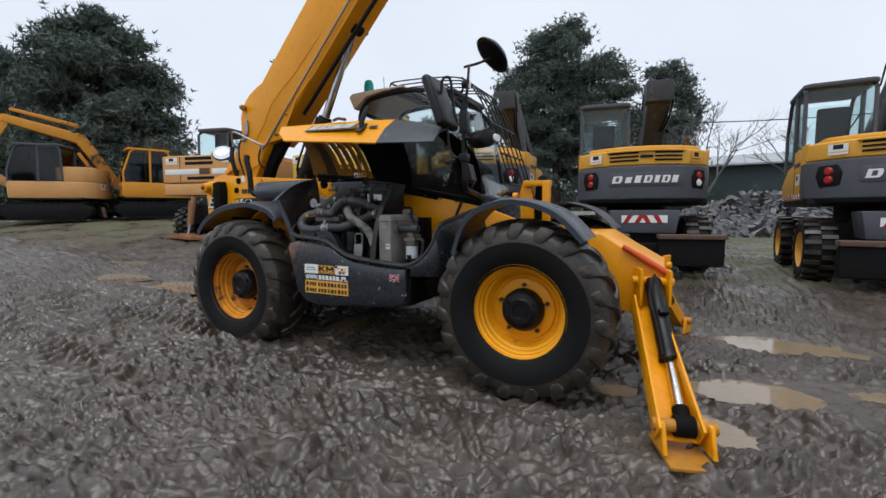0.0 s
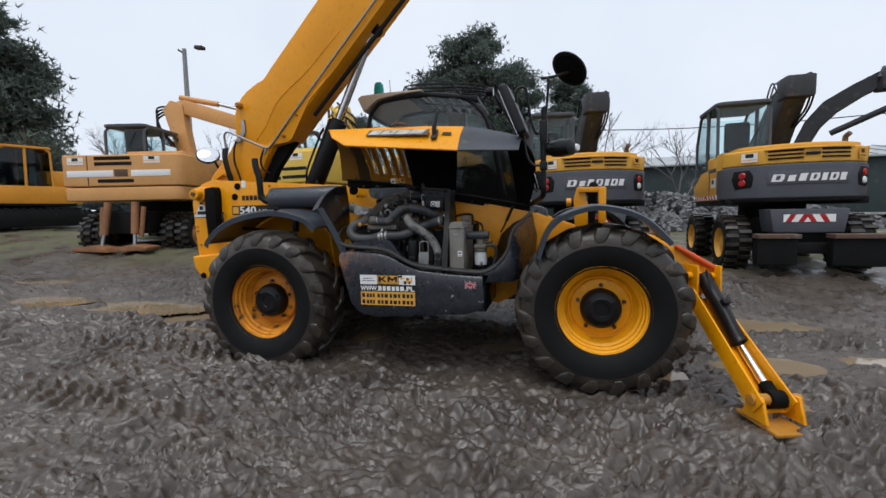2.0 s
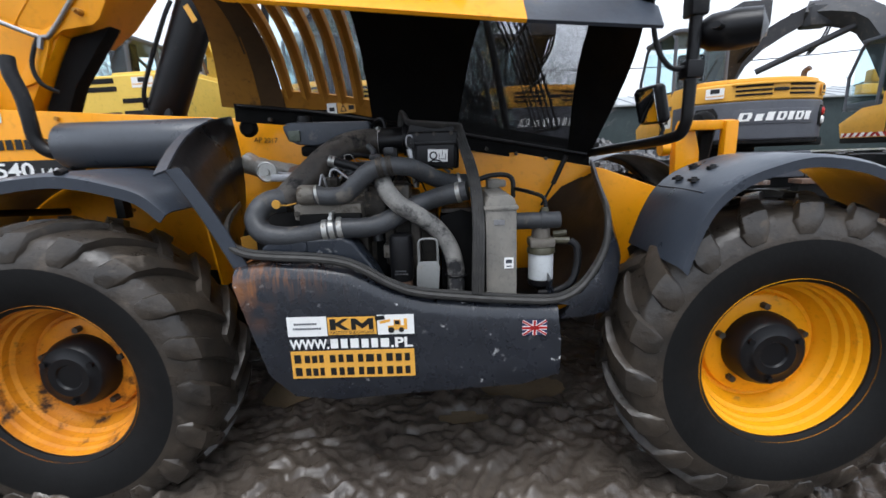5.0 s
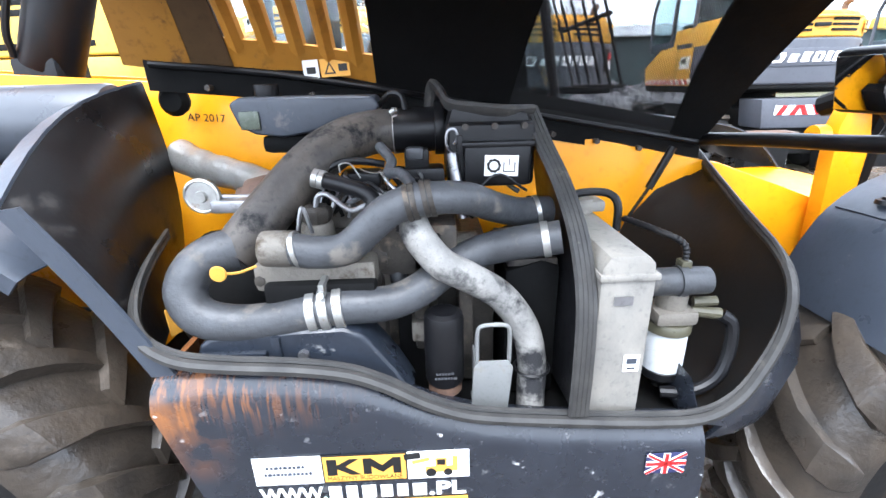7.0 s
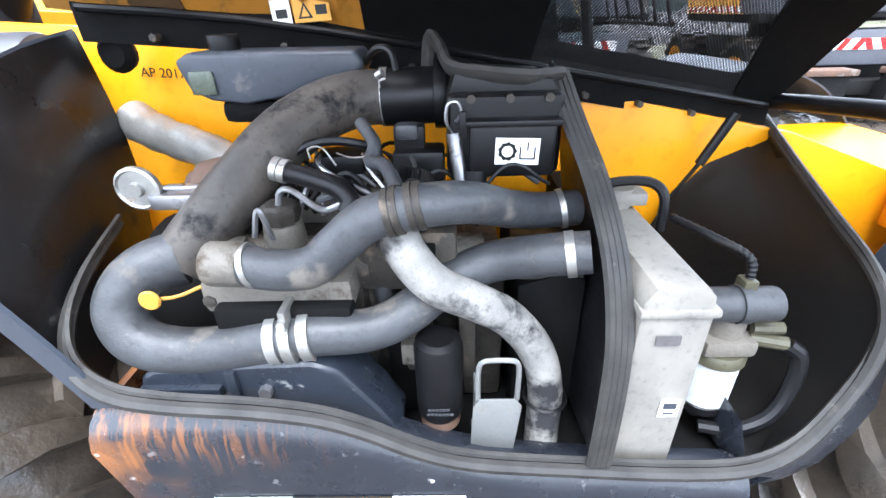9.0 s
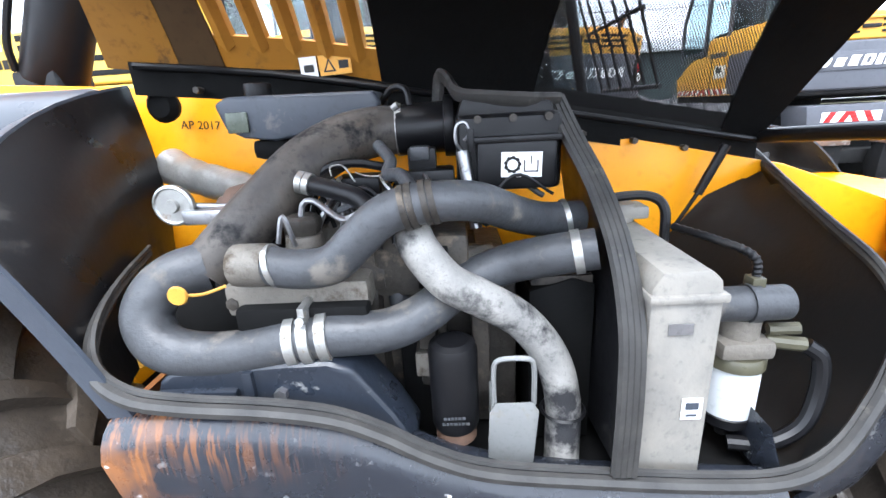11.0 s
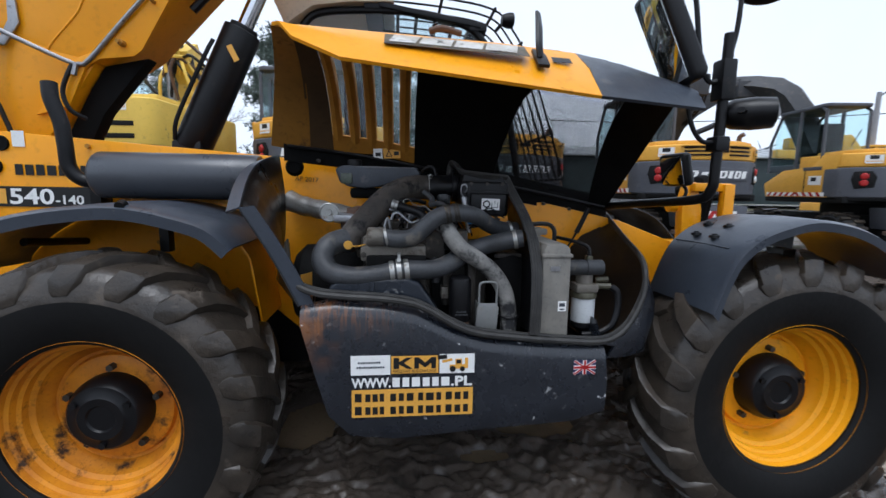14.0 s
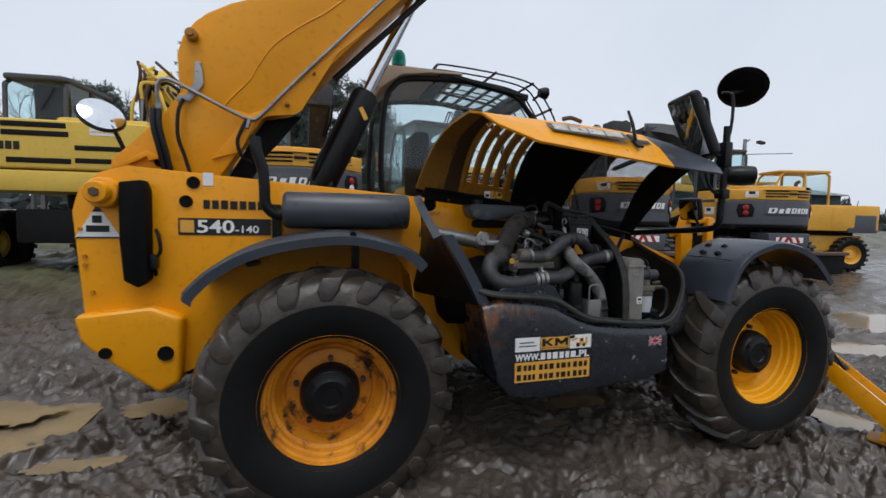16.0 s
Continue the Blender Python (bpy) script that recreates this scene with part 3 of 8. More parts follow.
def lettering(name, words, size, m, mat, parent, width=None, bold=0.0):
    """Words as a thin raised print; m: origin at the left end of the base line, x to the right, y up."""
    cu = bpy.data.curves.new(name, "FONT")
    cu.body, cu.size, cu.extrude, cu.offset = words, size, 0.0006, bold
    cu.resolution_u = 3
    tmp = bpy.data.objects.new(name, cu)
    me = bpy.data.meshes.new_from_object(tmp)
    bpy.data.objects.remove(tmp)
    if width:
        xs = [v.co.x for v in me.vertices]
        k = width / (max(xs) - min(xs))
        for v in me.vertices:
            v.co.x = (v.co.x - min(xs)) * k
    me.transform(m)
    me.materials.append(mat)
    ob = new(name, me)
    ob.parent = parent
    return ob


def plate(name, w, h, m, mat, parent, label="", thick=0.0015):
    """A flat sticker, w by h from its lower left corner, in the frame m."""
    bm = box(0, w, 0, h, 0, thick, 0)
    bm.transform(m)
    return part(name, bm, mat, parent, label, smooth=False)


def bars(name, w, h, m, mat, parent, n, seed=1, gap=0.35, slant=0.0, split=False):
    """A row of n plain blocks that stands for a line of writing."""
    rr = random.Random(seed)
    ws = [rr.uniform(0.7, 1.3) for _ in range(n)]
    k = w / (sum(ws) + gap * (n - 1))
    bm, x, made = bmesh.new(), 0.0, None
    for a in ws:
        one = box(x, x + a * k, 0, h * rr.uniform(0.92, 1.0), 0, 0.0012, 0)
        for v in one.verts:
            v.co.x += slant * v.co.y
        x += (a + gap) * k
        if split:
            one.transform(m)
            made = part(name, one, mat, parent, smooth=False)
        else:
            merge(bm, one)
    if split:
        bm.free()
        return made
    bm.transform(m)
    made = part(name, bm, mat, parent, smooth=False)
    made["kind"] = "stuff"
    return made


def facing(x, y, z, rx=90, ry=0, rz=0):
    return pose(x, y, z, rx, ry, rz)


# ---- chassis ----
near_plate = [(-1.385, 1.50), (-1.35, 1.62), (-1.25, 1.715), (-1.118, 1.756), (0.43, 1.646), (1.2, 1.575), (2.35, 1.33), (2.7, 1.20), (3.0, 1.10), (3.45, 0.96), (3.55, 0.75), (3.3, 0.62),
              (2.4, 0.72), (2.0, 0.50), (0.85, 0.50), (0.45, 0.85), (-0.45, 0.90), (-0.75, 0.60), (-0.968, 0.50), (-1.30, 0.80), (-1.345, 0.93)]
chassis = part("chassis", prism(near_plate, 0.72, 0.76, bevel=0.008), YELLOW, tele, "yellow steel chassis side plate")
part("far_plate", prism(near_plate, 1.54, 1.58, bevel=0.008), YELLOW, chassis)
part("belly", box(-0.9, 3.2, 0.77, 1.53, 0.52, 0.95, 0.02), BLACK, tele, "black belly pan")
part("tail_casting", prism([(-1.37, 0.93), (-1.345, 0.80), (-1.30, 0.74), (-0.97, 0.46), (-0.86, 0.52), (-0.84, 0.90), (-1.0, 0.965)], 0.64, 1.66, bevel=0.035, segments=3), YELLOW, tele, "yellow rear counterweight casting")
for hx, hz, hr in ((-0.79, 1.675, 0.034), (-0.83, 1.565, 0.034), (-1.0, 1.80, 0.03), (-1.22, 0.72, 0.03), (-0.93, 0.70, 0.04)):
    yy = 0.63 if hz < 1 else 0.713
    if hz == 1.80:
        yy = 0.862
    part("hole", lathe([(0.0, 0.0), (hr * 0.9, 0.0), (hr, -0.004), (hr * 1.06, 0.006)], 20, "y", (hx, yy, hz)), MATT, chassis, "dark drilled hole")
for bxx, bzz in ((-1.345, 1.40), (-1.33, 1.25), (-1.33, 1.20), (-1.30, 1.05), (-0.4, 1.67), (-0.1, 1.2)):
    part("bolt", cyl((bxx, 0.705, bzz), (bxx, 0.72, bzz), 0.011, seg=6), YELLOW_WORN_SHADED, chassis)
# boom pivot pin with its boss
bm = lathe([(0.0, 0.56), (0.052, 0.56), (0.058, 0.57), (0.058, 0.63), (0.075, 0.635), (0.082, 0.645), (0.082, 0.73)], 28, "y", (-1.215, 0, 1.60))
pin = part("pivot_pin", bm, YELLOW, tele, "yellow boom pivot boss")
part("pin_bolt", cyl((-1.215, 0.545, 1.60), (-1.215, 0.562, 1.60), 0.024, seg=6), RUST, pin)
# recessed black tail light slot
slot = part("tail_lamp_box", prism([(-1.13, 1.66), (-1.02, 1.675), (-1.0, 1.62), (-1.005, 1.12), (-1.05, 1.08), (-1.12, 1.12), (-1.135, 1.35)], 0.62, 0.735, bevel=0.012), MATT, tele, "black recessed tail lamp housing")
part("cable", tube([(-0.98, 0.70, 1.40), (-0.955, 0.66, 1.36), (-0.95, 0.66, 1.28), (-0.985, 0.68, 1.22), (-0.985, 0.70, 1.14)], 0.010, 8), BLACK, slot)
part("connector", box(-1.005, -0.965, 0.65, 0.70, 1.18, 1.26, 0.008), BLACK, slot)
# writing on the chassis
Fc = lambda x, z: facing(x, 0.7165, z)
plate("model_plate", 0.50, 0.098, Fc(-0.872, 1.372), PRINT_B, tele, "black model number plate")
plate("badge", 0.072, 0.072, facing(-0.862, 0.714, 1.386), PRINT_Y, tele)
lettering("model_number", "540", 0.105, facing(-0.775, 0.7135, 1.386), WHITE, tele, 0.20, 0.002)
lettering("model_number", "-140", 0.062, facing(-0.57, 0.7135, 1.386), WHITE, tele, 0.13, 0.001)
bars("stencilled_number", 0.36, 0.052, Fc(-0.74, 1.525), PRINT_B, tele, 8, 5)
plate("sticker", 0.055, 0.075, Fc(-0.74, 1.66), WHITE, tele, "small white sticker")
bm = prism([(-1.375, 1.35), (-1.155, 1.35), (-1.265, 1.535)], 0.7155, 0.719, bevel=0)
part("triangle_sign", bm, WHITE, tele, "white triangular weight sign")
bm = merge(prism([(-1.375, 1.35), (-1.155, 1.35), (-1.165, 1.358), (-1.36, 1.358)], 0.714, 0.7155, bevel=0), prism([(-1.29, 1.495), (-1.24, 1.495), (-1.265, 1.535)], 0.714, 0.7155, bevel=0))
merge(bm, box(-1.32, -1.21, 0.7137, 0.7150, 1.385, 1.42, 0))
merge(bm, box(-1.29, -1.245, 0.7137, 0.7150, 1.435, 1.475, 0))
part("sign_print", bm, PRINT_B, tele, smooth=False)
# silencer along the side plate, with its tail pipe
sil = lathe([(0.0, -0.295), (0.085, -0.295), (0.103, -0.28), (0.108, -0.27), (0.108, 0.43), (0.103, 0.445), (0.0, 0.45)], 32, "x", (0, 0.60, 1.53))
silencer = part("silencer", sil, ENAMEL, tele, "dark grey round exhaust silencer")
part("tail_pipe", tube([(-0.27, 0.58, 1.50), (-0.34, 0.565, 1.505), (-0.385, 0.555, 1.56), (-0.39, 0.55, 1.66), (-0.40, 0.55, 1.76), (-0.43, 0.55, 1.86), (-0.44, 0.56, 1.93)], 0.031, 16, cap=False), BLACK, silencer, "bent black exhaust pipe")
part("pipe_bracket", box(-0.36, -0.31, 0.63, 0.72, 1.36, 1.56, 0.006), BLACK, silencer)

# ---- boom ----
BA = radians(46.6)
bx, bz = math.cos(BA), math.sin(BA)


def along(s, h):
    """A point of the boom's side: s along its lower edge, h across it."""
    return (-0.27 + s * bx - h * bz, 2.20 + s * bz + h * bx)


boom_side = [(-0.893, 2.25), (-0.60, 2.14), (-0.42, 2.10), along(0, 0), along(6.5, 0), along(6.5, 0.60), along(0.40, 0.60), along(0.27, 0.597), (-0.60, 2.775), (-0.731, 2.70), (-0.80, 2.64), (-0.868, 2.545), (-0.90, 2.44)]
boom = part("boom", prism(boom_side, 0.87, 1.25, bevel=0.015), YELLOW, tele, "raised yellow telescopic boom")
part("boom_foot", prism([(-1.02, 1.60), (-0.72, 1.66), (-0.50, 2.00), (-0.43, 2.10), (-0.50, 2.18), (-0.85, 2.28), (-0.87, 2.25), (-0.98, 2.08), (-1.25, 1.80), (-1.27, 1.66)], 0.873, 1.03, bevel=0.012), YELLOW, boom, "yellow foot plate of the boom")
part("wear_plate", prism([(-0.72, 1.83), (-0.56, 1.88), (-0.47, 2.07), (-0.398, 2.115), (-0.235, 2.135), (-0.195, 2.165), (0.03, 2.545), along(0.75, 0.0), along(0.62, 0.055), (-0.40, 2.16), (-0.5, 2.12)], 0.854, 0.869, bevel=0.004), YELLOW, boom, "yellow lower edge plate of the boom")
part("boom_hose", tube([(along(q, -0.05 - 0.02 * q)[0], 0.98, along(q, -0.05 - 0.02 * q)[1]) for q in (0.35, 0.9, 1.6, 2.6)], 0.022, 8), BLACK, boom, "black hose under the boom")
# Matt black slab puts the shade under the boom foot into its colour.
part("boom_underside", prism([(-0.70, 1.62), (-0.50, 1.98), (-0.42, 2.10), (-0.20, 2.15), (-0.44, 1.86), (-0.56, 1.62)], 0.93, 1.02, bevel=0.01), MATT, boom, "matt black slab standing for the shade under the boom")
# weld line along the side plate
part("weld_seam", tube([(-0.66, 0.869, 2.13), (-0.624, 0.869, 2.189), (-0.50, 0.869, 2.33), (-0.464, 0.869, 2.396), (-0.38, 0.869, 2.53), (-0.295, 0.869, 2.616), (-0.16, 0.869, 2.72), (0.0, 0.869, 2.835), (0.40, 0.869, 3.20)], 0.0055, 6), YELLOW, boom)
for q, r in (((-0.812, 2.55), 0.034), ((-0.28, 2.193), 0.016), ((-0.118, 2.40), 0.009)):
    bm = merge(cyl((q[0], 0.82, q[1]), (q[0], 0.875, q[1]), r, seg=24, bevel=0.006), cyl((q[0], 0.80, q[1]), (q[0], 0.83, q[1]), r * 0.6, seg=6))
    part("pin", bm, YELLOW_WORN_SHADED, boom, "yellow pin head")
# steel pipe along the lower edge, with hoses and a bracket
pipe = [(-0.985, 0.82, 2.10), (-0.985, 0.80, 2.22), (-0.95, 0.795, 2.265), (-0.88, 0.80, 2.25), (-0.70, 0.82, 2.165), (-0.53, 0.845, 2.09), (-0.49, 0.845, 2.085), (-0.44, 0.845, 2.11)]
pipe += [(along(s, 0.068)[0], 0.842, along(s, 0.068)[1]) for s in (0.12, 0.4, 0.8, 1.6, 2.6)]
part("hydraulic_pipe", tube(pipe, 0.0115, 10, steps=4), STEEL, boom, "bare steel hydraulic pipe")
part("pipe_bracket", prism([(-0.80, 2.40), (-0.765, 2.40), (-0.755, 2.27), (-0.83, 2.16), (-0.90, 2.16), (-0.90, 2.19), (-0.85, 2.20), (-0.805, 2.28)], 0.85, 0.862, bevel=0.003), STEEL, boom, "grey steel bracket")
for dx in (-0.03, 0.0):
    part("hose", tube([(-0.985 + dx, 0.82, 2.10), (-0.98 + dx, 0.80, 2.0), (-0.955 + dx, 0.80, 1.88), (-0.93 + dx, 0.82, 1.74)], 0.016, 10), BLACK, boom)
part("hose", tube([(-0.86, 0.83, 2.17), (-0.885, 0.82, 2.09), (-0.89, 0.82, 1.95), (-0.86, 0.83, 1.84), (-0.83, 0.84, 1.72)], 0.011, 8), BLACK, boom)
part("hose", tube([(-0.52, 0.84, 2.08), (-0.545, 0.83, 2.02), (-0.57, 0.83, 1.94), (-0.55, 0.84, 1.86), (-0.5, 0.88, 1.82)], 0.011, 8), BLACK, boom)
part("hose_fitting", cyl((-0.985, 0.82, 2.06), (-0.985, 0.82, 2.14), 0.017, seg=6), STEEL, boom)
part("hose_fitting", cyl((-0.52, 0.84, 2.03), (-0.505, 0.845, 2.09), 0.014, seg=6), STEEL, boom)
# fold of the tail behind the boom foot
part("tail_rib", prism([(-1.18, 1.79), (-1.06, 1.86), (-0.98, 1.82), (-1.05, 1.80), (-1.06, 1.825), (-1.15, 1.775)], 0.84, 0.872, bevel=0.004), YELLOW, boom)
# lift ram
p0, p1, p2 = V((-0.075, 1.08, 1.70)), V((0.235, 1.08, 2.355)), V((0.68, 1.08, 3.28))
ram = part("lift_ram", merge(cyl(p0, p1, 0.100, seg=36, bevel=0.012), box(-0.15, 0.01, 0.99, 1.17, 1.53, 1.74, 0.02)), BLACK, tele, "black lift ram barrel")
part("rod", cyl(p1, p2, 0.043, seg=24), CHROME, ram, "polished ram rod")
part("gland", cyl(p1 - (p1 - p0).normalized() * 0.02, p1 + (p1 - p0).normalized() * 0.025, 0.075, seg=24, bevel=0.006), BLACK, ram)
part("rod_eye", merge(cyl((0.68, 1.0, 3.28), (0.68, 1.16, 3.28), 0.075, seg=24), cyl((0.70, 0.9, 3.28), (0.70, 1.26, 3.28), 0.035, seg=16)), MATT, ram)
part("ram_pipe", tube([(-0.13, 1.0, 1.74), (-0.10, 0.98, 1.86), (0.05, 0.98, 2.17), (0.10, 1.0, 2.28)], 0.012, 8), BLACK, ram)
plate("ram_sticker", 0.03, 0.09, pose(0.215, 0.977, 2.16, 90, -26, 0), PRINT_Y, ram)
# round wide-angle mirror on the tail
rear_mirror = part("rear_mirror", lathe([(0.0, -0.02), (0.07, -0.016), (0.115, 0.0), (0.125, 0.012), (0.12, 0.02), (0.0, 0.028)], 36, "y"), BLACK, tele, "round mirror on the boom tail")
part("mirror_glass", lathe([(0.0, -0.0235), (0.07, -0.0195), (0.112, -0.0035)], 36, "y"), MIRROR, rear_mirror)
rear_mirror.matrix_basis = pose(-1.30, 0.90, 2.06, 0, 0, 0) @ pose(0, 0, 0, -35, 0, 38)
part("mirror_arm", tube([(-1.28, 0.93, 2.03), (-1.25, 0.97, 1.95), (-1.20, 1.0, 1.80)], 0.013, 8), BLACK, tele)

# ---- mudguards ----
def mudguard(name, arc, y0, y1, lip=0.05, thick=0.008, mat=FENDER, label=""):
    line = [V((x, 0, z)) for x, z in arc]
    line = smooth_line(line, 4)
    mid = V((sum(p.x for p in line) / len(line), 0, 0.63))
    rows = []
    for p in line:
        inn = (mid - p).normalized()
        rows.append([p + inn * lip + V((0, y0, 0)), p + inn * (lip * 0.25) + V((0, y0 - 0.004, 0)), p + V((0, y0 + 0.02, 0)), p - inn * 0.006 + V((0, (y0 + y1) / 2, 0)), p + V((0, y1, 0))])
    return part(name, sheet(rows, thick), mat, tele, label, angle=50)


rear_arc = [(-0.72, 1.10), (-0.70, 1.146), (-0.60, 1.24), (-0.45, 1.327), (-0.25, 1.385), (-0.02, 1.412), (0.12, 1.405), (0.25, 1.375), (0.38, 1.33), (0.47, 1.25)]
rg = mudguard("rear_mudguard", rear_arc, 0.115, 0.715, 0.06, label="dented dark grey rear mudguard")
part("mudguard_stay", box(0.085, 0.125, 0.35, 0.40, 1.2, 1.40, 0.004), BLACK, rg)
part("mudguard_stay", cyl((-0.45, 0.35, 1.24), (-0.45, 0.75, 1.20), 0.018, seg=10), BLACK, rg)
part("mudguard_bolt", cyl((0.07, 0.118, 1.405), (0.07, 0.15, 1.415), 0.017, seg=12), BLACK, rg)
front_arc = [(2.36, 1.01), (2.385, 1.09), (2.415, 1.17), (2.46, 1.25), (2.54, 1.32), (2.643, 1.362), (2.77, 1.39), (2.895, 1.38), (3.01, 1.35), (3.123, 1.295), (3.22, 1.21), (3.30, 1.12)]
fg = mudguard("front_mudguard", front_arc, -0.05, 0.40, 0.045, label="dark grey plastic front mudguard")
for fx, fy in ((2.50, 0.16), (2.58, 0.18), (2.50, 0.28), (2.58, 0.31)):
    fz = 1.30 + (fx - 2.50) * 0.55
    part("mudguard_bolt", lathe([(0.0, 0.018), (0.010, 0.018), (0.012, 0.012), (0.022, 0.011), (0.024, 0.0)], 14, "z", (fx, fy, fz - 0.004)), BLACK, fg)
part("mudguard_seam", tube([(2.47, 0.03, 1.265), (2.47, 0.2, 1.268), (2.47, 0.38, 1.265)], 0.004, 6), FENDER, fg)
for sx, src_arc, nm in ((0.0, rear_arc, "rear_mudguard"), (2.79, front_arc, "front_mudguard")):
    mudguard(nm, src_arc, 2.34, 1.62, 0.045, label="dark grey plastic mudguard")
part("mudguard_shield", sheet([[(0.30, 0.72, 1.36), (0.30, 0.45, 1.36)], [(0.44, 0.72, 1.20), (0.44, 0.42, 1.16)], [(0.49, 0.72, 0.86), (0.49, 0.40, 0.86)]], 0.01), YELLOW, tele, "yellow inner wheel arch")

# ---- front frame and stabiliser legs ----
nose = part("front_frame", prism([(2.9, 1.12), (3.30, 1.13), (3.50, 1.00), (3.74, 0.86), (3.76, 0.72), (3.60, 0.55), (3.30, 0.55), (2.9, 0.75)], 0.62, 1.68, bevel=0.02), YELLOW, tele, "yellow stabiliser frame at the front")
part("marker_lamp", tube([(3.46, 0.60, 1.04), (3.60, 0.60, 0.955), (3.76, 0.60, 0.855)], [0.018, 0.024, 0.024], 12), ORANGE, nose, "orange-red marker strip")


def stabiliser(flip):
    """A leg let down to the mud: channel arm, ram and foot."""
    t = lambda p: V((p[0], p[1] if not flip else 2.3 - p[1], p[2]))
    arm = bmesh.new()
    top, bot = V((3.62, 0.50, 0.66)), V((3.84, -0.26, 0.08))
    ax = (bot - top).normalized()
    side = V((0.93, 0.36, 0)).normalized()
    side = (side - ax * side.dot(ax)).normalized()
    up = side.cross(ax)
    if up.dot(V((3.665, 0.57, 0.80)) - top) < 0:
        up = -up
    def strip(a, b, w0, w1, h):
        rows = []
        for p, w in ((top, w0), (bot, w1)):
            rows.append([p + side * a * w + up * h[0], p + side * b * w + up * h[0], p + side * b * w + up * h[1], p + side * a * w + up * h[1]])
        bm2 = bmesh.new()
        vs = [[bm2.verts.new(q) for q in r] for r in rows]
        for j in range(4):
            bm2.faces.new((vs[0][j], vs[0][(j + 1) % 4], vs[1][(j + 1) % 4], vs[1][j]))
        bm2.faces.new(vs[0])
        bm2.faces.new(vs[1][::-1])
        bmesh.ops.recalc_face_normals(bm2, faces=bm2.faces)
        return bm2
    merge(arm, strip(-1, 1, 0.085, 0.12, (-0.06, -0.045)))
    merge(arm, strip(-1.0, -0.86, 0.085, 0.12, (-0.055, 0.07)))
    merge(arm, strip(0.86, 1.0, 0.085, 0.12, (-0.055, 0.07)))
    def put(nm, bm2, mat, par, label=""):
        if flip:
            bm2.transform(Matrix.Translation((0, 2.3, 0)) @ Matrix.Scale(-1, 4, (0, 1, 0)))
            bmesh.ops.reverse_faces(bm2, faces=bm2.faces)
        return part(nm, bm2, mat, par, label)
    leg = put("stabiliser_leg", bevelled(arm, 0.005), YELLOW, tele, "yellow channel-section stabiliser leg")
    c0, c1, c2 = V((3.665, 0.57, 0.80)), V((3.785, 0.146, 0.37)), V((3.86, -0.21, 0.12))
    put("ram_barrel", merge(cyl(c0, c1, 0.058, seg=24, bevel=0.01), cyl(c1 - (c1 - c0).normalized() * 0.03, c1, 0.064, seg=24)), BLACK, leg, "black stabiliser ram")
    put("ram_rod", cyl(c1, c2, 0.030, seg=20), CHROME, leg, "polished ram rod")
    put("rod_eye", merge(cyl(c2 - side * 0.05, c2 + side * 0.05, 0.058, seg=20), cyl(c2 + (c1 - c2).normalized() * 0.11, c2, 0.045, seg=16)), MATT, leg)
    put("foot_pin", cyl(c2 - side * 0.17, c2 + side * 0.17, 0.036, seg=20, bevel=0.006), YELLOW_WORN_SHADED, leg)
    put("top_pin", cyl(c0 - side * 0.14, c0 + side * 0.14, 0.030, seg=20, bevel=0.006), YELLOW, leg)
    for k in (-1, 1):
        put("mount_plate", box(-0.075, 0.075, -0.012, 0.012, -0.17, 0.09, 0.01, Matrix.Translation(c0 + side * 0.095 * k) @ pose(0, 0, 0, 0, 0, 111)), YELLOW, leg)
        put("foot_lug", prism([(-0.10, -0.10), (0.10, -0.10), (0.05, 0.06), (-0.05, 0.06)], -0.012, 0.012, bevel=0.006, m=Matrix.Translation(c2 + side * 0.125 * k - V((0, 0, 0.03))) @ pose(0, 0, 0, 0, 0, 111)), YELLOW, leg)
    foot = box(-0.12, 0.12, -0.17, 0.16, 0, 0.022, 0.006, pose(3.85, -0.20, -0.045, 4, 3, 21))
    put("foot", foot, YELLOW_WORN_SHADED, leg, "muddy yellow foot plate")
    put("hose", tube([c0 + side * 0.0 + up * 0.06, c0 + ax * 0.1 + up * 0.10 - side * 0.05, c0 + ax * 0.22 + up * 0.06 - side * 0.075, c0 + ax * 0.38 + up * 0.04 - side * 0.07, c1 + up * 0.05 - side * 0.05], 0.009, 8), BLACK, leg)
    put("clip", box(-0.03, 0.03, -0.065, 0.065, -0.02, 0.02, 0.004, Matrix.Translation((c0 + c1) / 2 + up * 0.03) @ pose(0, 0, 0, -45, 0, 21)), BLACK, leg)


stabiliser(False)
stabiliser(True)
# yellow hitch posts in front of the cab
post_a = part("carriage_post", prism([(2.68, 1.05), (2.78, 1.05), (2.78, 1.40), (2.74, 1.55), (2.69, 1.55), (2.66, 1.45)], 0.64, 0.70, bevel=0.008), YELLOW, tele, "yellow upright post")
part("post_pin", cyl((2.64, 0.67, 1.42), (2.60, 0.67, 1.42), 0.035, seg=16), YELLOW, post_a)
part("carriage_post", prism([(2.86, 1.05), (2.92, 1.05), (2.92, 1.54), (2.86, 1.54)], 0.58, 0.63, bevel=0.008), YELLOW, tele, "yellow upright post")
part("carriage_bar", box(2.70, 2.92, 0.60, 0.66, 1.50, 1.545, 0.008), YELLOW, tele)
part("carriage_hose", tube([(2.80, 0.70, 1.15), (2.81, 0.69, 1.35), (2.83, 0.70, 1.55), (2.82, 0.9, 1.50)], 0.04, 10), MATT, tele)

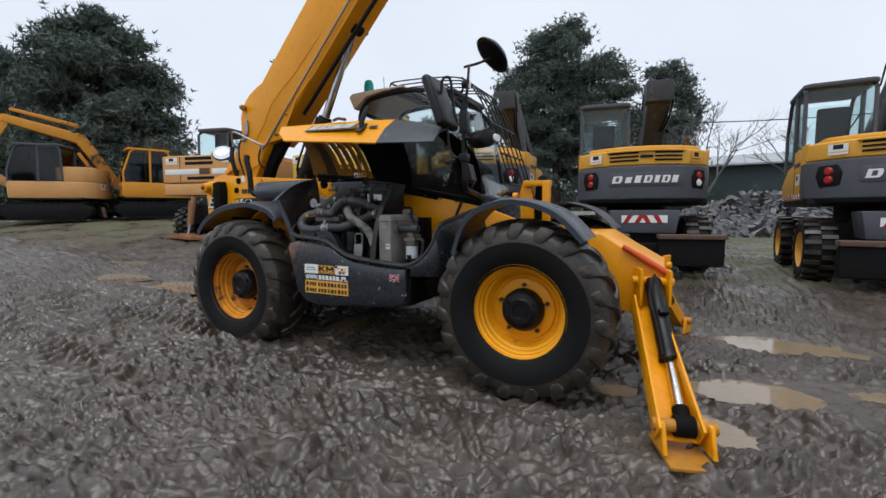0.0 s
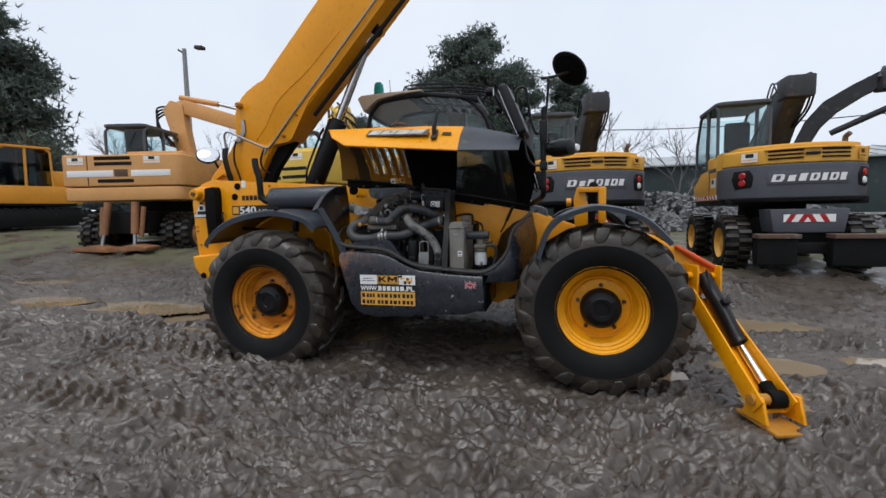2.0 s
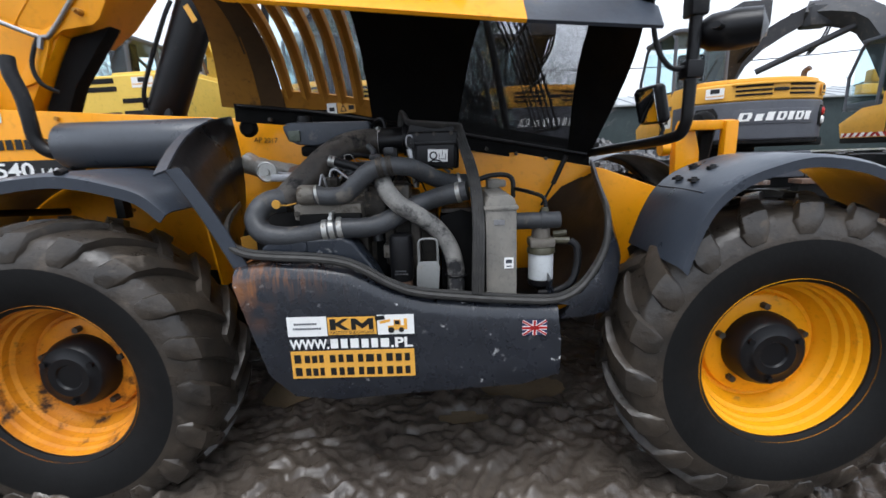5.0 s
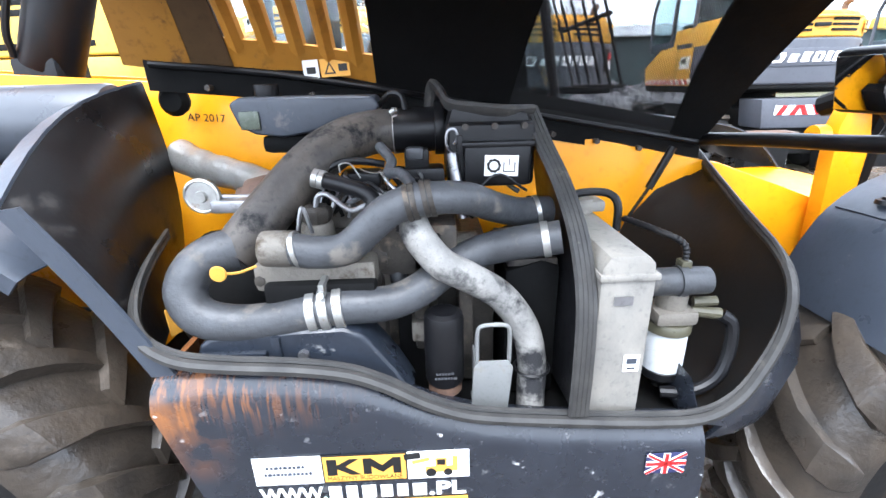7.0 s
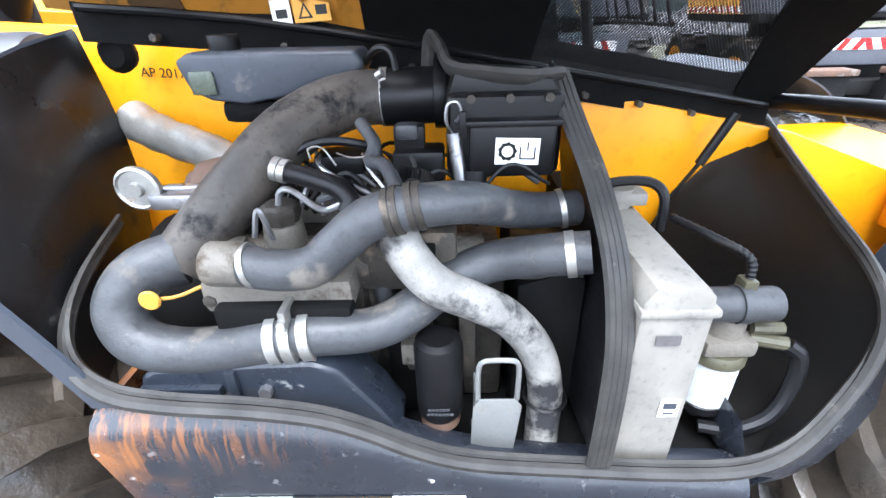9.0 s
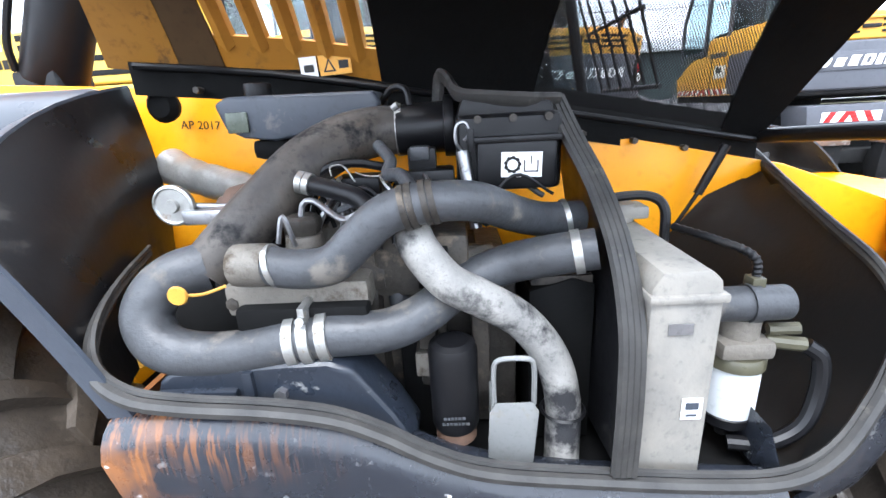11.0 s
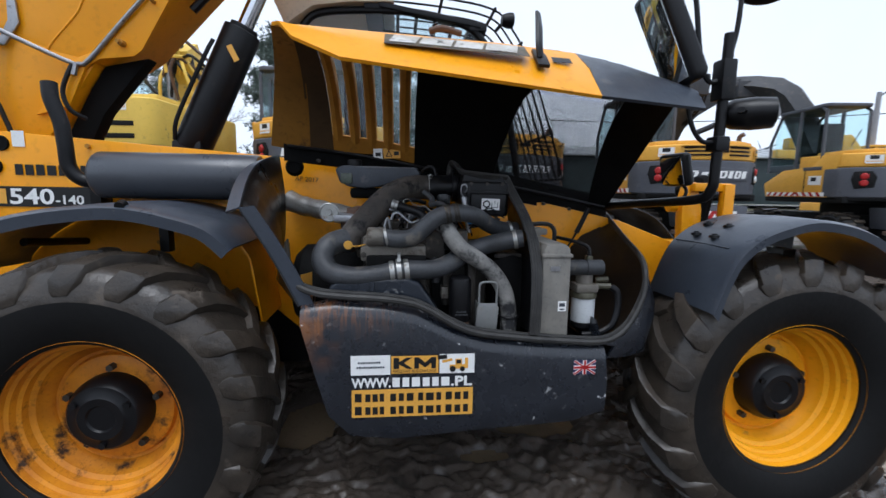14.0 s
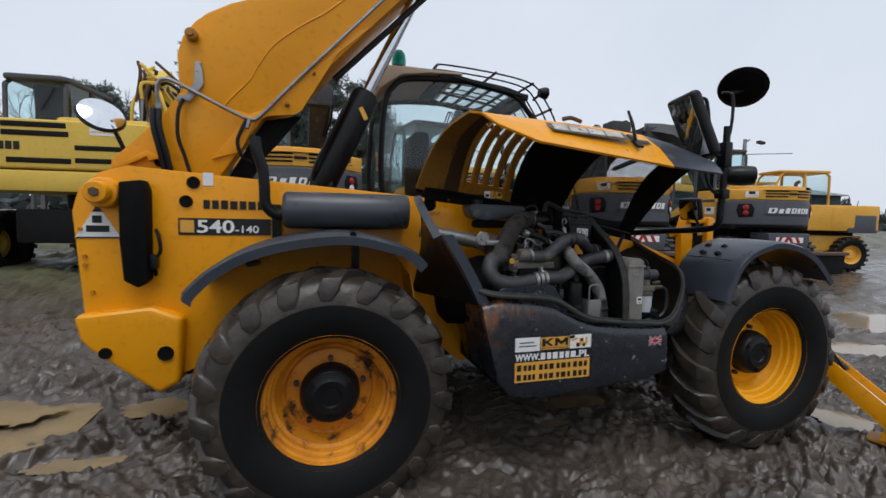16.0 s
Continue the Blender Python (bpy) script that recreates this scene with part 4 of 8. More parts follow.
# ---- engine cover, standing open ----
def hood_line(x):
    """Hinge, ridge and lip of the open cover at x, as (y, z)."""
    f = lambda xs, vs: float(np.interp(x, xs, vs))
    hinge = (f([0.55, 1.0, 2.3], [0.60, 0.68, 0.77]), f([0.55, 1.0, 2.3], [1.69, 1.645, 1.40]))
    ridge = (f([0.66, 1.6, 1.9, 2.26], [0.06, 0.11, 0.12, 0.10]), f([0.66, 1.6, 1.9, 2.26], [2.065, 2.045, 2.02, 1.92]))
    lip = (f([0.66, 0.93, 1.8, 2.24], [-0.02, -0.205, -0.15, -0.07]), f([0.66, 0.93, 1.8, 2.24], [2.03, 1.885, 1.812, 1.80]))
    return hinge, ridge, lip


def hood_point(x, s, drop=0.0):
    """s = 0 at the hinge, 1 at the ridge; the shell bulges outwards on the way."""
    h, r, _ = hood_line(x)
    y, z = h[0] + (r[0] - h[0]) * s, h[1] + (r[1] - h[1]) * s
    b = 0.10 * math.sin(math.pi * s)
    return V((x, y + 0.6 * b, z + 0.9 * b - drop))


hood = part("engine_cover", sheet([[(x, *hood_line(x)[1]) for x in (0.66, 0.80, 0.93, 1.2, 1.5, 1.80)], [(x, (hood_line(x)[1][0] + hood_line(x)[2][0]) / 2 - 0.012, (hood_line(x)[1][1] + hood_line(x)[2][1]) / 2 + 0.012) for x in (0.70, 0.82, 0.93, 1.2, 1.5, 1.80)],
                                   [(x, *hood_line(x)[2]) for x in (0.76, 0.86, 0.93, 1.2, 1.5, 1.80)]], 0.012), YELLOW, tele, "yellow edge of the open engine cover with worn lettering")
part("cover_corner", sheet([[(x, *hood_line(x)[1]) for x in (1.80, 2.0, 2.15, 2.26)], [(x, (hood_line(x)[1][0] + hood_line(x)[2][0]) / 2 - 0.012, (hood_line(x)[1][1] + hood_line(x)[2][1]) / 2 + 0.015) for x in (1.80, 2.0, 2.15, 2.25)],
                            [(x, *hood_line(x)[2]) for x in (1.80, 2.0, 2.15, 2.24)]], 0.012), FENDER, hood, "dark grey corner of the cover")
S = [k / 8 for k in range(9)]
# Grimy yellow whose colour carries the shade inside the open cover.
END_BAND = material("grimy_shaded_yellow", (0.30, 0.135, 0.018), 0.55, scale=3, spread=0.35, dirt=(0.06, 0.035, 0.02), dirt_amount=0.12, dirt_scale=9)
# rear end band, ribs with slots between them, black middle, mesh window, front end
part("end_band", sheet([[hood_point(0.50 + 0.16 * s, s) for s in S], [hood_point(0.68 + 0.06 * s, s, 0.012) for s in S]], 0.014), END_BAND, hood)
# Brown here is the yellow lining darkened for deeper shade, plus grime.
part("end_lining", sheet([[hood_point(0.665 + 0.06 * s, s, 0.017) for s in S], [hood_point(0.79, s, 0.014) for s in S]], 0.01), material("grimy_shaded_brown", (0.085, 0.048, 0.020), 0.6, scale=4, spread=0.4, dirt=(0.03, 0.025, 0.02), dirt_amount=0.1), hood)
slots = 5
for k in range(slots):
    a, w = 0.790 + 0.081 * k, 0.052
    rows = [[hood_point(a + dx, s, dz) for s in S[1:8]] for dx, dz in ((0, 0.0), (w * 0.12, 0.026), (w * 0.5, 0.044), (w * 0.88, 0.026), (w, 0.0))]
    part("rib", sheet(rows, 0.005), YELLOW_WORN_SHADED, hood, "yellow grille rib of fine mesh")
part("rib_frame", sheet([[hood_point(0.78 + 0.41 * u, s, 0.004) for u in S] for s in (0.0, 0.06, 0.13)], 0.01), YELLOW_WORN_SHADED, hood)
part("rib_frame", sheet([[hood_point(0.78 + 0.41 * u, s, 0.004) for u in S] for s in (0.87, 0.94, 1.0)], 0.01), YELLOW_WORN_SHADED, hood)
part("cover_middle", sheet([[hood_point(1.19 + (0.41 + 0.14 * s) * u, s) for u in (0, 0.5, 1)] for s in S], 0.012), MATT, hood, "matt black inside of the cover")
WIN = [k / 10 for k in range(11)]
part("window_mesh", sheet([[hood_point(1.60 + 0.14 * s + (0.57 - 0.21 * s) * u, s, 0.004) for u in (0, 0.25, 0.5, 0.75, 1)] for s in WIN], 0.003), MESH, hood, "see-through black mesh window with mud specks")
part("front_band", sheet([[hood_point(2.17 - 0.07 * s, s) for s in S], [hood_point(2.22 - 0.0 * s + 0.03 * math.sin(math.pi * s), s, 0.01) for s in S], [hood_point(2.27 - 0.01 * s + 0.08 * math.sin(math.pi * s), s, 0.02) for s in S]], 0.012), MATT, hood)
# hinge strip along the chassis
rows = []
for dz in (0.06, 0.0, -0.02, -0.075):
    rows.append([(x, hood_line(x)[0][0] - (0.0 if dz > 0 else 0.02), hood_line(x)[0][1] + dz) for x in (0.56, 0.9, 1.3, 1.7, 2.28)])
strip = part("hinge_strip", sheet(rows, 0.012), MATT, tele, "black hinge strip with bolts")
part("hinge_edge", tube([(x, hood_line(x)[0][0] - 0.034, hood_line(x)[0][1] - 0.004) for x in (0.58, 0.9, 1.3, 1.7, 2.26)], 0.009, 8, steps=2), BLACK, strip)
for x in (0.72, 1.0, 1.30, 1.75, 1.90, 2.05):
    h = hood_line(x)[0]
    part("bolt", cyl((x, h[0] - 0.048, h[1] - 0.055), (x, h[0] - 0.02, h[1] - 0.055), 0.009, seg=6), IRON, strip)
lab = pose(0.985, 0.634, 1.635, 90, -3, 4)
plate("warning_label", 0.045, 0.05, lab, WHITE, strip, "white service label")
plate("warning_label", 0.085, 0.05, lab @ pose(0.05, 0, 0), PRINT_Y, strip, "yellow warning label")
bm = prism([(0.060, 0.008), (0.094, 0.008), (0.077, 0.042)], 0.0016, 0.0024, "z", 0)
bm.transform(lab)
part("warning_sign", bm, PRINT_B, strip, smooth=False)
bm = prism([(0.067, 0.012), (0.087, 0.012), (0.077, 0.034)], 0.0024, 0.0030, "z", 0)
bm.transform(lab)
part("warning_sign", bm, PRINT_Y, strip, smooth=False)
for bm in (box(0.01, 0.036, 0.012, 0.03, 0.0016, 0.0024, 0), box(0.102, 0.128, 0.014, 0.034, 0.0016, 0.0024, 0)):
    bm.transform(lab)
    part("label_print", bm, PRINT_B, strip, smooth=False)
# hidden gas strut
part("gas_strut", merge(cyl((2.137, 0.66, 1.40), (2.075, 0.66, 1.265), 0.013, seg=10), cyl((2.08, 0.66, 1.275), (2.02, 0.67, 1.16), 0.006, seg=8)), BLACK, hood)


def on_lip(x, s):
    """A frame lying on the yellow edge: s = 0 at the lip, 1 at the ridge."""
    _, r, l = hood_line(x)
    e1, e0 = V((x, *r)), V((x, *l))
    up = (e1 - e0).normalized()
    right = V((1, 0, -0.05)).normalized()
    out = right.cross(up).normalized()
    right = up.cross(out)
    p = e0 + (e1 - e0) * s + out * 0.022
    return Matrix.Translation(p) @ Matrix((right, up, out)).transposed().to_4x4()


# worn badge: plain shapes for the worn-off name
BADGE = material("worn_white_badge", (0.55, 0.54, 0.51), 0.5, second=(0.36, 0.33, 0.28), scale=14, dirt=(0.05, 0.045, 0.04), dirt_amount=0.22, dirt_scale=18)
BADGE_DARK = material("worn_dark_badge", (0.05, 0.047, 0.042), 0.5, second=(0.16, 0.12, 0.06), scale=12, spread=0.3)
plate("badge", 0.50, 0.105, on_lip(1.06, 0.38), BADGE_DARK, hood, "worn black and white badge")
bars("badge_print", 0.44, 0.080, on_lip(1.075, 0.43) @ pose(0, 0, 0.004), BADGE, hood, 4, 3, 0.10, 0.25, split=True)
plate("badge", 0.07, 0.04, on_lip(1.66, 0.48), PRINT_B, hood, "small dark badge")
latch = part("cover_latch", prism([(-0.022, -0.075), (0.022, -0.075), (0.026, 0.0), (0.018, 0.055), (-0.018, 0.055)], 0.0, 0.014, "z", 0.004, on_lip(1.605, 0.5)), BLACK, hood, "black rubber latch handle")
part("latch_handle", tube([on_lip(1.605, 0.45) @ V((0, 0, 0.01)), on_lip(1.60, 0.55) @ V((0, 0, 0.04)), on_lip(1.60, 0.75) @ V((0.005, 0, 0.075)), on_lip(1.60, 0.95) @ V((0.01, 0, 0.10))], [0.018, 0.02, 0.02, 0.016], 8, flat=0.5), BLACK, latch)
part("scuff", tube([on_lip(1.22, 0.98) @ V((0, 0, 0.0)), on_lip(1.27, 0.99) @ V((0, 0, 0.012)), on_lip(1.34, 0.98) @ V((0, 0, 0.0))], 0.012, 8), RUST, hood, "rusty dent")

# ---- cab ----
cab = part("cab_frame", bmesh.new(), BLACK, tele, "black cab frame with rounded windows")
CY = 1.47


def cab_bar(pts, r, name="cab_post", mat=BLACK, seg=10):
    return part(name, tube(pts, r, seg, steps=4), mat, cab)


side_win = [(0.44, 1.52), (0.405, 1.9), (0.43, 2.40), (0.50, 2.55), (0.62, 2.625), (1.0, 2.655), (1.30, 2.645), (1.56, 2.585), (1.69, 2.48), (1.82, 2.265), (1.97, 1.50)]
for yy in (CY, 2.26):
    cab_bar([(x, yy, z) for x, z in side_win], 0.024)
    part("cab_glass", prism(side_win, yy - 0.004, yy + 0.004, bevel=0), GLASS, cab, "dark tinted cab window")
cab_bar([(1.66, CY, 2.52), (1.70, 1.86, 2.53), (1.66, 2.26, 2.52)], 0.03)
cab_bar([(0.46, CY, 2.48), (0.42, 1.86, 2.48), (0.46, 2.26, 2.48)], 0.025)
part("rear_glass", prism([(CY, 1.5), (2.26, 1.5), (2.26, 2.48), (CY, 2.48)], 0.425, 0.432, "x", 0), GLASS, cab)
part("front_glass", sheet([[(1.69, CY, 2.50), (1.69, 2.26, 2.50)], [(1.88, CY, 2.1), (1.88, 2.26, 2.1)], [(2.06, CY, 1.45), (2.06, 2.26, 1.45)]], 0.006), GLASS, cab)
# The part down to z 0.5 is added to keep light off the mud.
part("cab_base", prism([(0.40, 0.95), (0.40, 1.50), (2.05, 1.48), (2.42, 1.38), (2.5, 1.0), (2.15, 0.5), (0.78, 0.5)], CY - 0.02, 2.28, bevel=0.03), PANEL, cab, "dark grey cab base, with a lower part added to block light")
roof = part("cab_roof", prism([(0.315, 2.665), (0.385, 2.515), (0.44, 2.56), (0.56, 2.645), (0.80, 2.68), (1.08, 2.695), (1.07, 2.712), (0.62, 2.712), (0.36, 2.70)], CY - 0.05, 2.32, bevel=0.012), CREAM, cab, "cream rear part of the cab roof")
# roof window with black louvre bars
roof_z = lambda x: 2.69 - 0.15 * (x - 0.95)
for x0, x1, y0, y1 in ((0.88, 1.00, CY - 0.03, 2.30), (1.58, 1.70, CY - 0.03, 2.30)):
    part("roof_rail", box(x0, x1, y0, y1, roof_z(x1) - 0.03, roof_z(x0) + 0.006, 0.012), BLACK, cab)
for y0, y1 in ((CY - 0.04, CY + 0.03), (2.24, 2.30)):
    part("roof_rail", prism([(0.98, roof_z(0.98) - 0.02), (1.66, roof_z(1.66) - 0.02), (1.66, roof_z(1.66) + 0.014), (0.98, roof_z(0.98) + 0.014)], y0, y1, bevel=0.008), BLACK, cab)
part("roof_window", sheet([[(0.98, CY, roof_z(0.98)), (0.98, 2.26, roof_z(0.98))], [(1.62, CY, roof_z(1.62)), (1.62, 2.26, roof_z(1.62))]], 0.003), GLASS, cab)
for k in range(4):
    x = 1.09 + 0.125 * k
    part("roof_bar", box(x, x + 0.024, CY, 2.26, roof_z(x) - 0.028, roof_z(x) - 0.006, 0.003), BLACK, cab)
for yy in (1.85,):
    part("roof_bar", prism([(0.98, roof_z(0.98) - 0.03), (1.62, roof_z(1.62) - 0.03), (1.62, roof_z(1.62) - 0.012), (0.98, roof_z(0.98) - 0.012)], yy, yy + 0.03, bevel=0.002), BLACK, cab)
beacon = part("beacon", lathe([(0.0, 0.14), (0.03, 0.135), (0.05, 0.11), (0.058, 0.05), (0.055, 0.0), (0.0, 0.0)], 24, "z", (0.548, 1.50, 2.715)), GREEN, cab, "green beacon on the cab roof")
part("beacon_base", cyl((0.548, 1.50, 2.69), (0.548, 1.50, 2.72), 0.062, seg=20), BLACK, beacon)
part("aerial", cyl((0.60, 1.75, 2.7), (0.585, 1.76, 2.95), 0.004, seg=6), BLACK, cab)
part("console", prism([(1.42, 1.46), (1.92, 1.46), (1.86, 1.80), (1.70, 1.92), (1.52, 1.86)], 1.72, 2.16, bevel=0.03), MATT, cab, "dark instrument console")
# rails on the roof and the windscreen guard of bars
for yy in (1.50, 1.64, 1.78, 1.95, 2.12, 2.26):
    part("guard_bar", tube([(0.84, yy, 2.71), (0.86, yy, 2.765), (0.95, yy, 2.785), (1.40, yy, 2.765), (1.74, yy, 2.715), (1.88, yy, 2.60), (2.03, yy, 2.35), (2.18, yy, 1.95), (2.30, yy, 1.58)], 0.008, 6, steps=4), BLACK, cab)
for x, z in ((0.87, 2.77), (1.40, 2.765), (1.76, 2.71), (1.95, 2.50), (2.08, 2.22), (2.20, 1.90), (2.30, 1.58)):
    part("guard_rail", cyl((x, 1.48, z), (x, 2.28, z), 0.011, seg=8), BLACK, cab)
for yy in (1.43, 2.30):
    wl_ = part("work_lamp", lathe([(0.0, -0.05), (0.035, -0.045), (0.05, 0.0), (0.05, 0.03), (0.044, 0.034)], 18, "x", (1.84, yy, 2.62)), BLACK, cab, "round black work lamp")
    part("lens", lathe([(0.0, 0.034), (0.044, 0.034)], 18, "x", (1.84, yy, 2.62)), WHITE, wl_)
    part("bracket", cyl((1.82, yy, 2.62), (1.76, yy + (0.05 if yy < 2 else -0.05), 2.56), 0.012, seg=8), BLACK, wl_)
part("seat", merge(box(0.80, 1.25, 1.62, 2.10, 1.62, 1.74, 0.04), box(0.72, 0.86, 1.62, 2.10, 1.70, 2.25, 0.05)), MATT, cab, "dark driver's seat")
part("steering_column", merge(cyl((1.66, 1.86, 1.45), (1.58, 1.86, 1.85), 0.04, seg=12), lathe([(0.17, -0.012), (0.185, 0.0), (0.17, 0.012), (0.155, 0.0), (0.17, -0.012)], 24, "z", (1.55, 1.86, 1.87))), BLACK, cab)

rd = random.Random(21)
bm = bmesh.new()
for k in range(420):
    x, z = rd.uniform(1.05, 1.80), rd.gauss(1.95, 0.22)
    if not 1.56 < z < 2.4 or x > 2.0 - 0.35 * (z - 1.5):
        continue
    r = rd.uniform(0.002, 0.0055)
    vs = [bm.verts.new((x + r * math.cos(a_), CY - 0.0055, z + r * math.sin(a_) * rd.uniform(0.7, 1.3))) for a_ in (0.3, 1.5, 2.8, 4.1, 5.3)]
    bm.faces.new(vs)
drops = part("rain_speckle", bm, material("water_drop", (0.62, 0.66, 0.66), 0.2, scale=30), cab, "pale rain drops on the glass", smooth=False)
tagged(drops, "pale rain drops on the cab glass", kind="stuff")

# ---- mirrors on their black post ----
stalk = part("mirror_post", tube([(2.18, 0.82, 1.34), (2.26, 0.80, 1.40), (2.34, 0.55, 1.43), (2.40, 0.18, 1.46), (2.415, 0.10, 1.50), (2.415, 0.085, 1.60), (2.415, 0.08, 1.85), (2.42, 0.08, 2.12)], 0.021, 12), BLACK, tele, "bent black mirror post")
part("clamp", box(2.385, 2.445, 0.05, 0.12, 1.86, 2.02, 0.01), BLACK, stalk)
part("clamp", box(2.385, 2.445, 0.05, 0.12, 1.66, 1.72, 0.01), BLACK, stalk)
part("mirror_arm", tube([(2.42, 0.08, 2.0), (2.44, 0.07, 2.14), (2.45, 0.08, 2.30), (2.44, 0.10, 2.335), (2.40, 0.12, 2.34)], 0.0095, 8), BLACK, stalk)
part("mirror_arm", tube([(2.42, 0.08, 1.95), (2.36, 0.10, 1.94), (2.32, 0.11, 2.05), (2.29, 0.12, 2.25), (2.26, 0.12, 2.29), (2.22, 0.12, 2.27), (2.21, 0.12, 2.18)], 0.0105, 8), BLACK, stalk)
part("mirror_arm", tube([(2.42, 0.08, 1.70), (2.34, 0.08, 1.70), (2.29, 0.09, 1.78), (2.27, 0.10, 1.92)], 0.0095, 8), BLACK, stalk)
m_back = V((0.9, -0.08, 0.38)).normalized()
m_long = V((-0.405, 0.112, 0.9))
m_long = (m_long - m_back * m_long.dot(m_back)).normalized()
mm = Matrix.Translation((2.195, 0.13, 2.11)) @ Matrix((m_back, m_long.cross(m_back), m_long)).transposed().to_4x4()
bm = box(-0.035, 0.03, -0.12, 0.12, -0.21, 0.21, 0.032, segments=4)
for v in bm.verts:
    v.co.x += 0.03 * (v.co.x > 0.0) * (1 - (v.co.z / 0.21) ** 2)
bm.transform(mm)
big = part("side_mirror", bm, BLACK, tele, "large rectangular mirror in a black shell")
bm = box(-0.0385, -0.0345, -0.094, 0.094, -0.184, 0.184, 0.001)
bm.transform(mm)
part("mirror_glass", bm, MIRROR, big)
rm_ = part("round_mirror", lathe([(0.0, 0.055), (0.055, 0.05), (0.11, 0.027), (0.142, 0.0), (0.145, -0.012), (0.134, -0.016), (0.0, -0.012)], 36, "z"), BLACK, tele, "round black wide-angle mirror")
part("mirror_glass", lathe([(0.0, -0.03), (0.06, -0.026), (0.118, -0.0165)], 32, "z"), MATT, rm_)
part("mirror_arm", tube([(2.42, 0.11, 2.34), (2.50, 0.12, 2.35), (2.60, 0.14, 2.38)], 0.010, 8), BLACK, stalk)
rm_.matrix_basis = Matrix.Translation((2.606, 0.15, 2.405)) @ V((0.55, 0.45, 0.70)).to_track_quat("Z", "X").to_matrix().to_4x4()
hl = part("head_lamp", lathe([(0.0, 0.10), (0.045, 0.095), (0.075, 0.06), (0.082, 0.0), (0.075, -0.055), (0.0, -0.075)], 28, "y"), BLACK, tele, "oval black head lamp")
part("lens", lathe([(0.0, -0.03), (0.03, -0.028), (0.035, -0.015)], 20, "y", (0.06, -0.045, 0.0)), WHITE, hl)
part("bracket", cyl((-0.12, 0.05, 0.0), (-0.03, 0.03, 0.0), 0.014, seg=8), BLACK, hl)
hl.matrix_basis = pose(2.555, 0.08, 1.815, 0, 0, 60) @ Matrix.Diagonal((1.0, 1.25, 0.8, 1))
mm = pose(2.398, 0.285, 1.60, 0, -14, 8)
bm = box(-0.05, 0.0, -0.08, 0.08, -0.075, 0.075, 0.03, segments=4)
bm.transform(mm)
low = part("low_mirror", bm, BLACK, tele, "small square mirror in a black shell")
bm = box(-0.053, -0.049, -0.066, 0.066, -0.062, 0.062, 0.001)
bm.transform(mm)
part("mirror_glass", bm, MIRROR, low)
part("mirror_arm", tube([(2.40, 0.29, 1.54), (2.41, 0.25, 1.50), (2.39, 0.25, 1.45)], 0.008, 8), BLACK, low)

# ---- engine bay ----
def rusty_panel():
    m = PANEL.copy()
    m.name = "scraped_rusty_plastic"
    n, l = m.node_tree.nodes, m.node_tree.links
    b = n["Principled BSDF"]
    tex = n.new("ShaderNodeTexCoord")
    sep = n.new("ShaderNodeSeparateXYZ")
    l.new(tex.outputs["Object"], sep.inputs[0])
    def rng(f, a, c):
        r = n.new("ShaderNodeMapRange")
        r.inputs[1].default_value, r.inputs[2].default_value = a, c
        l.new(f, r.inputs[0])
        return r.outputs[0]
    def mul(a, c):
        x = n.new("ShaderNodeMath")
        x.operation = "MULTIPLY"
        l.new(a, x.inputs[0])
        l.new(c, x.inputs[1])
        return x.outputs[0]
    mp = n.new("ShaderNodeMapping")
    mp.inputs["Rotation"].default_value = (0, radians(25), 0)
    mp.inputs["Scale"].default_value = (150, 40, 9)
    l.new(tex.outputs["Object"], mp.inputs[0])
    nz = n.new("ShaderNodeTexNoise")
    nz.inputs["Scale"].default_value, nz.inputs["Detail"].default_value = 1.0, 4
    l.new(mp.outputs[0], nz.inputs["Vector"])
    nb = n.new("ShaderNodeTexNoise")
    nb.inputs["Scale"].default_value, nb.inputs["Detail"].default_value = 9.0, 6
    l.new(tex.outputs["Object"], nb.inputs["Vector"])
    rust = mul(mul(rng(sep.outputs[0], 1.22, 0.80), rng(sep.outputs[2], 0.90, 1.0)), mul(rng(nz.outputs[0], 0.50, 0.58), rng(nb.outputs[0], 0.35, 0.6)))
    corner = mul(rng(sep.outputs[0], 0.90, 0.82), mul(rng(sep.outputs[2], 0.78, 0.97), rng(nb.outputs[0], 0.44, 0.60)))
    ad = n.new("ShaderNodeMath")
    ad.operation, ad.use_clamp = "ADD", True
    l.new(rust, ad.inputs[0])
    l.new(corner, ad.inputs[1])
    old = b.inputs["Base Color"].links[0].from_socket
    mx = n.new("ShaderNodeMix")
    mx.data_type = "RGBA"
    l.new(ad.outputs[0], mx.inputs[0])
    l.new(old, mx.inputs[6])
    mx.inputs[7].default_value = (0.17, 0.068, 0.024, 1)
    # pale scratches
    ns = n.new("ShaderNodeTexNoise")
    ns.inputs["Scale"].default_value, ns.inputs["Detail"].default_value = 28.0, 3
    l.new(tex.outputs["Object"], ns.inputs["Vector"])
    m2 = n.new("ShaderNodeMix")
    m2.data_type = "RGBA"
    l.new(mul(rng(ns.outputs[0], 0.70, 0.74), rng(nb.outputs[0], 0.5, 0.6)), m2.inputs[0])
    l.new(mx.outputs[2], m2.inputs[6])
    m2.inputs[7].default_value = (0.5, 0.5, 0.5, 1)
    l.new(m2.outputs[2], b.inputs["Base Color"])
    return m


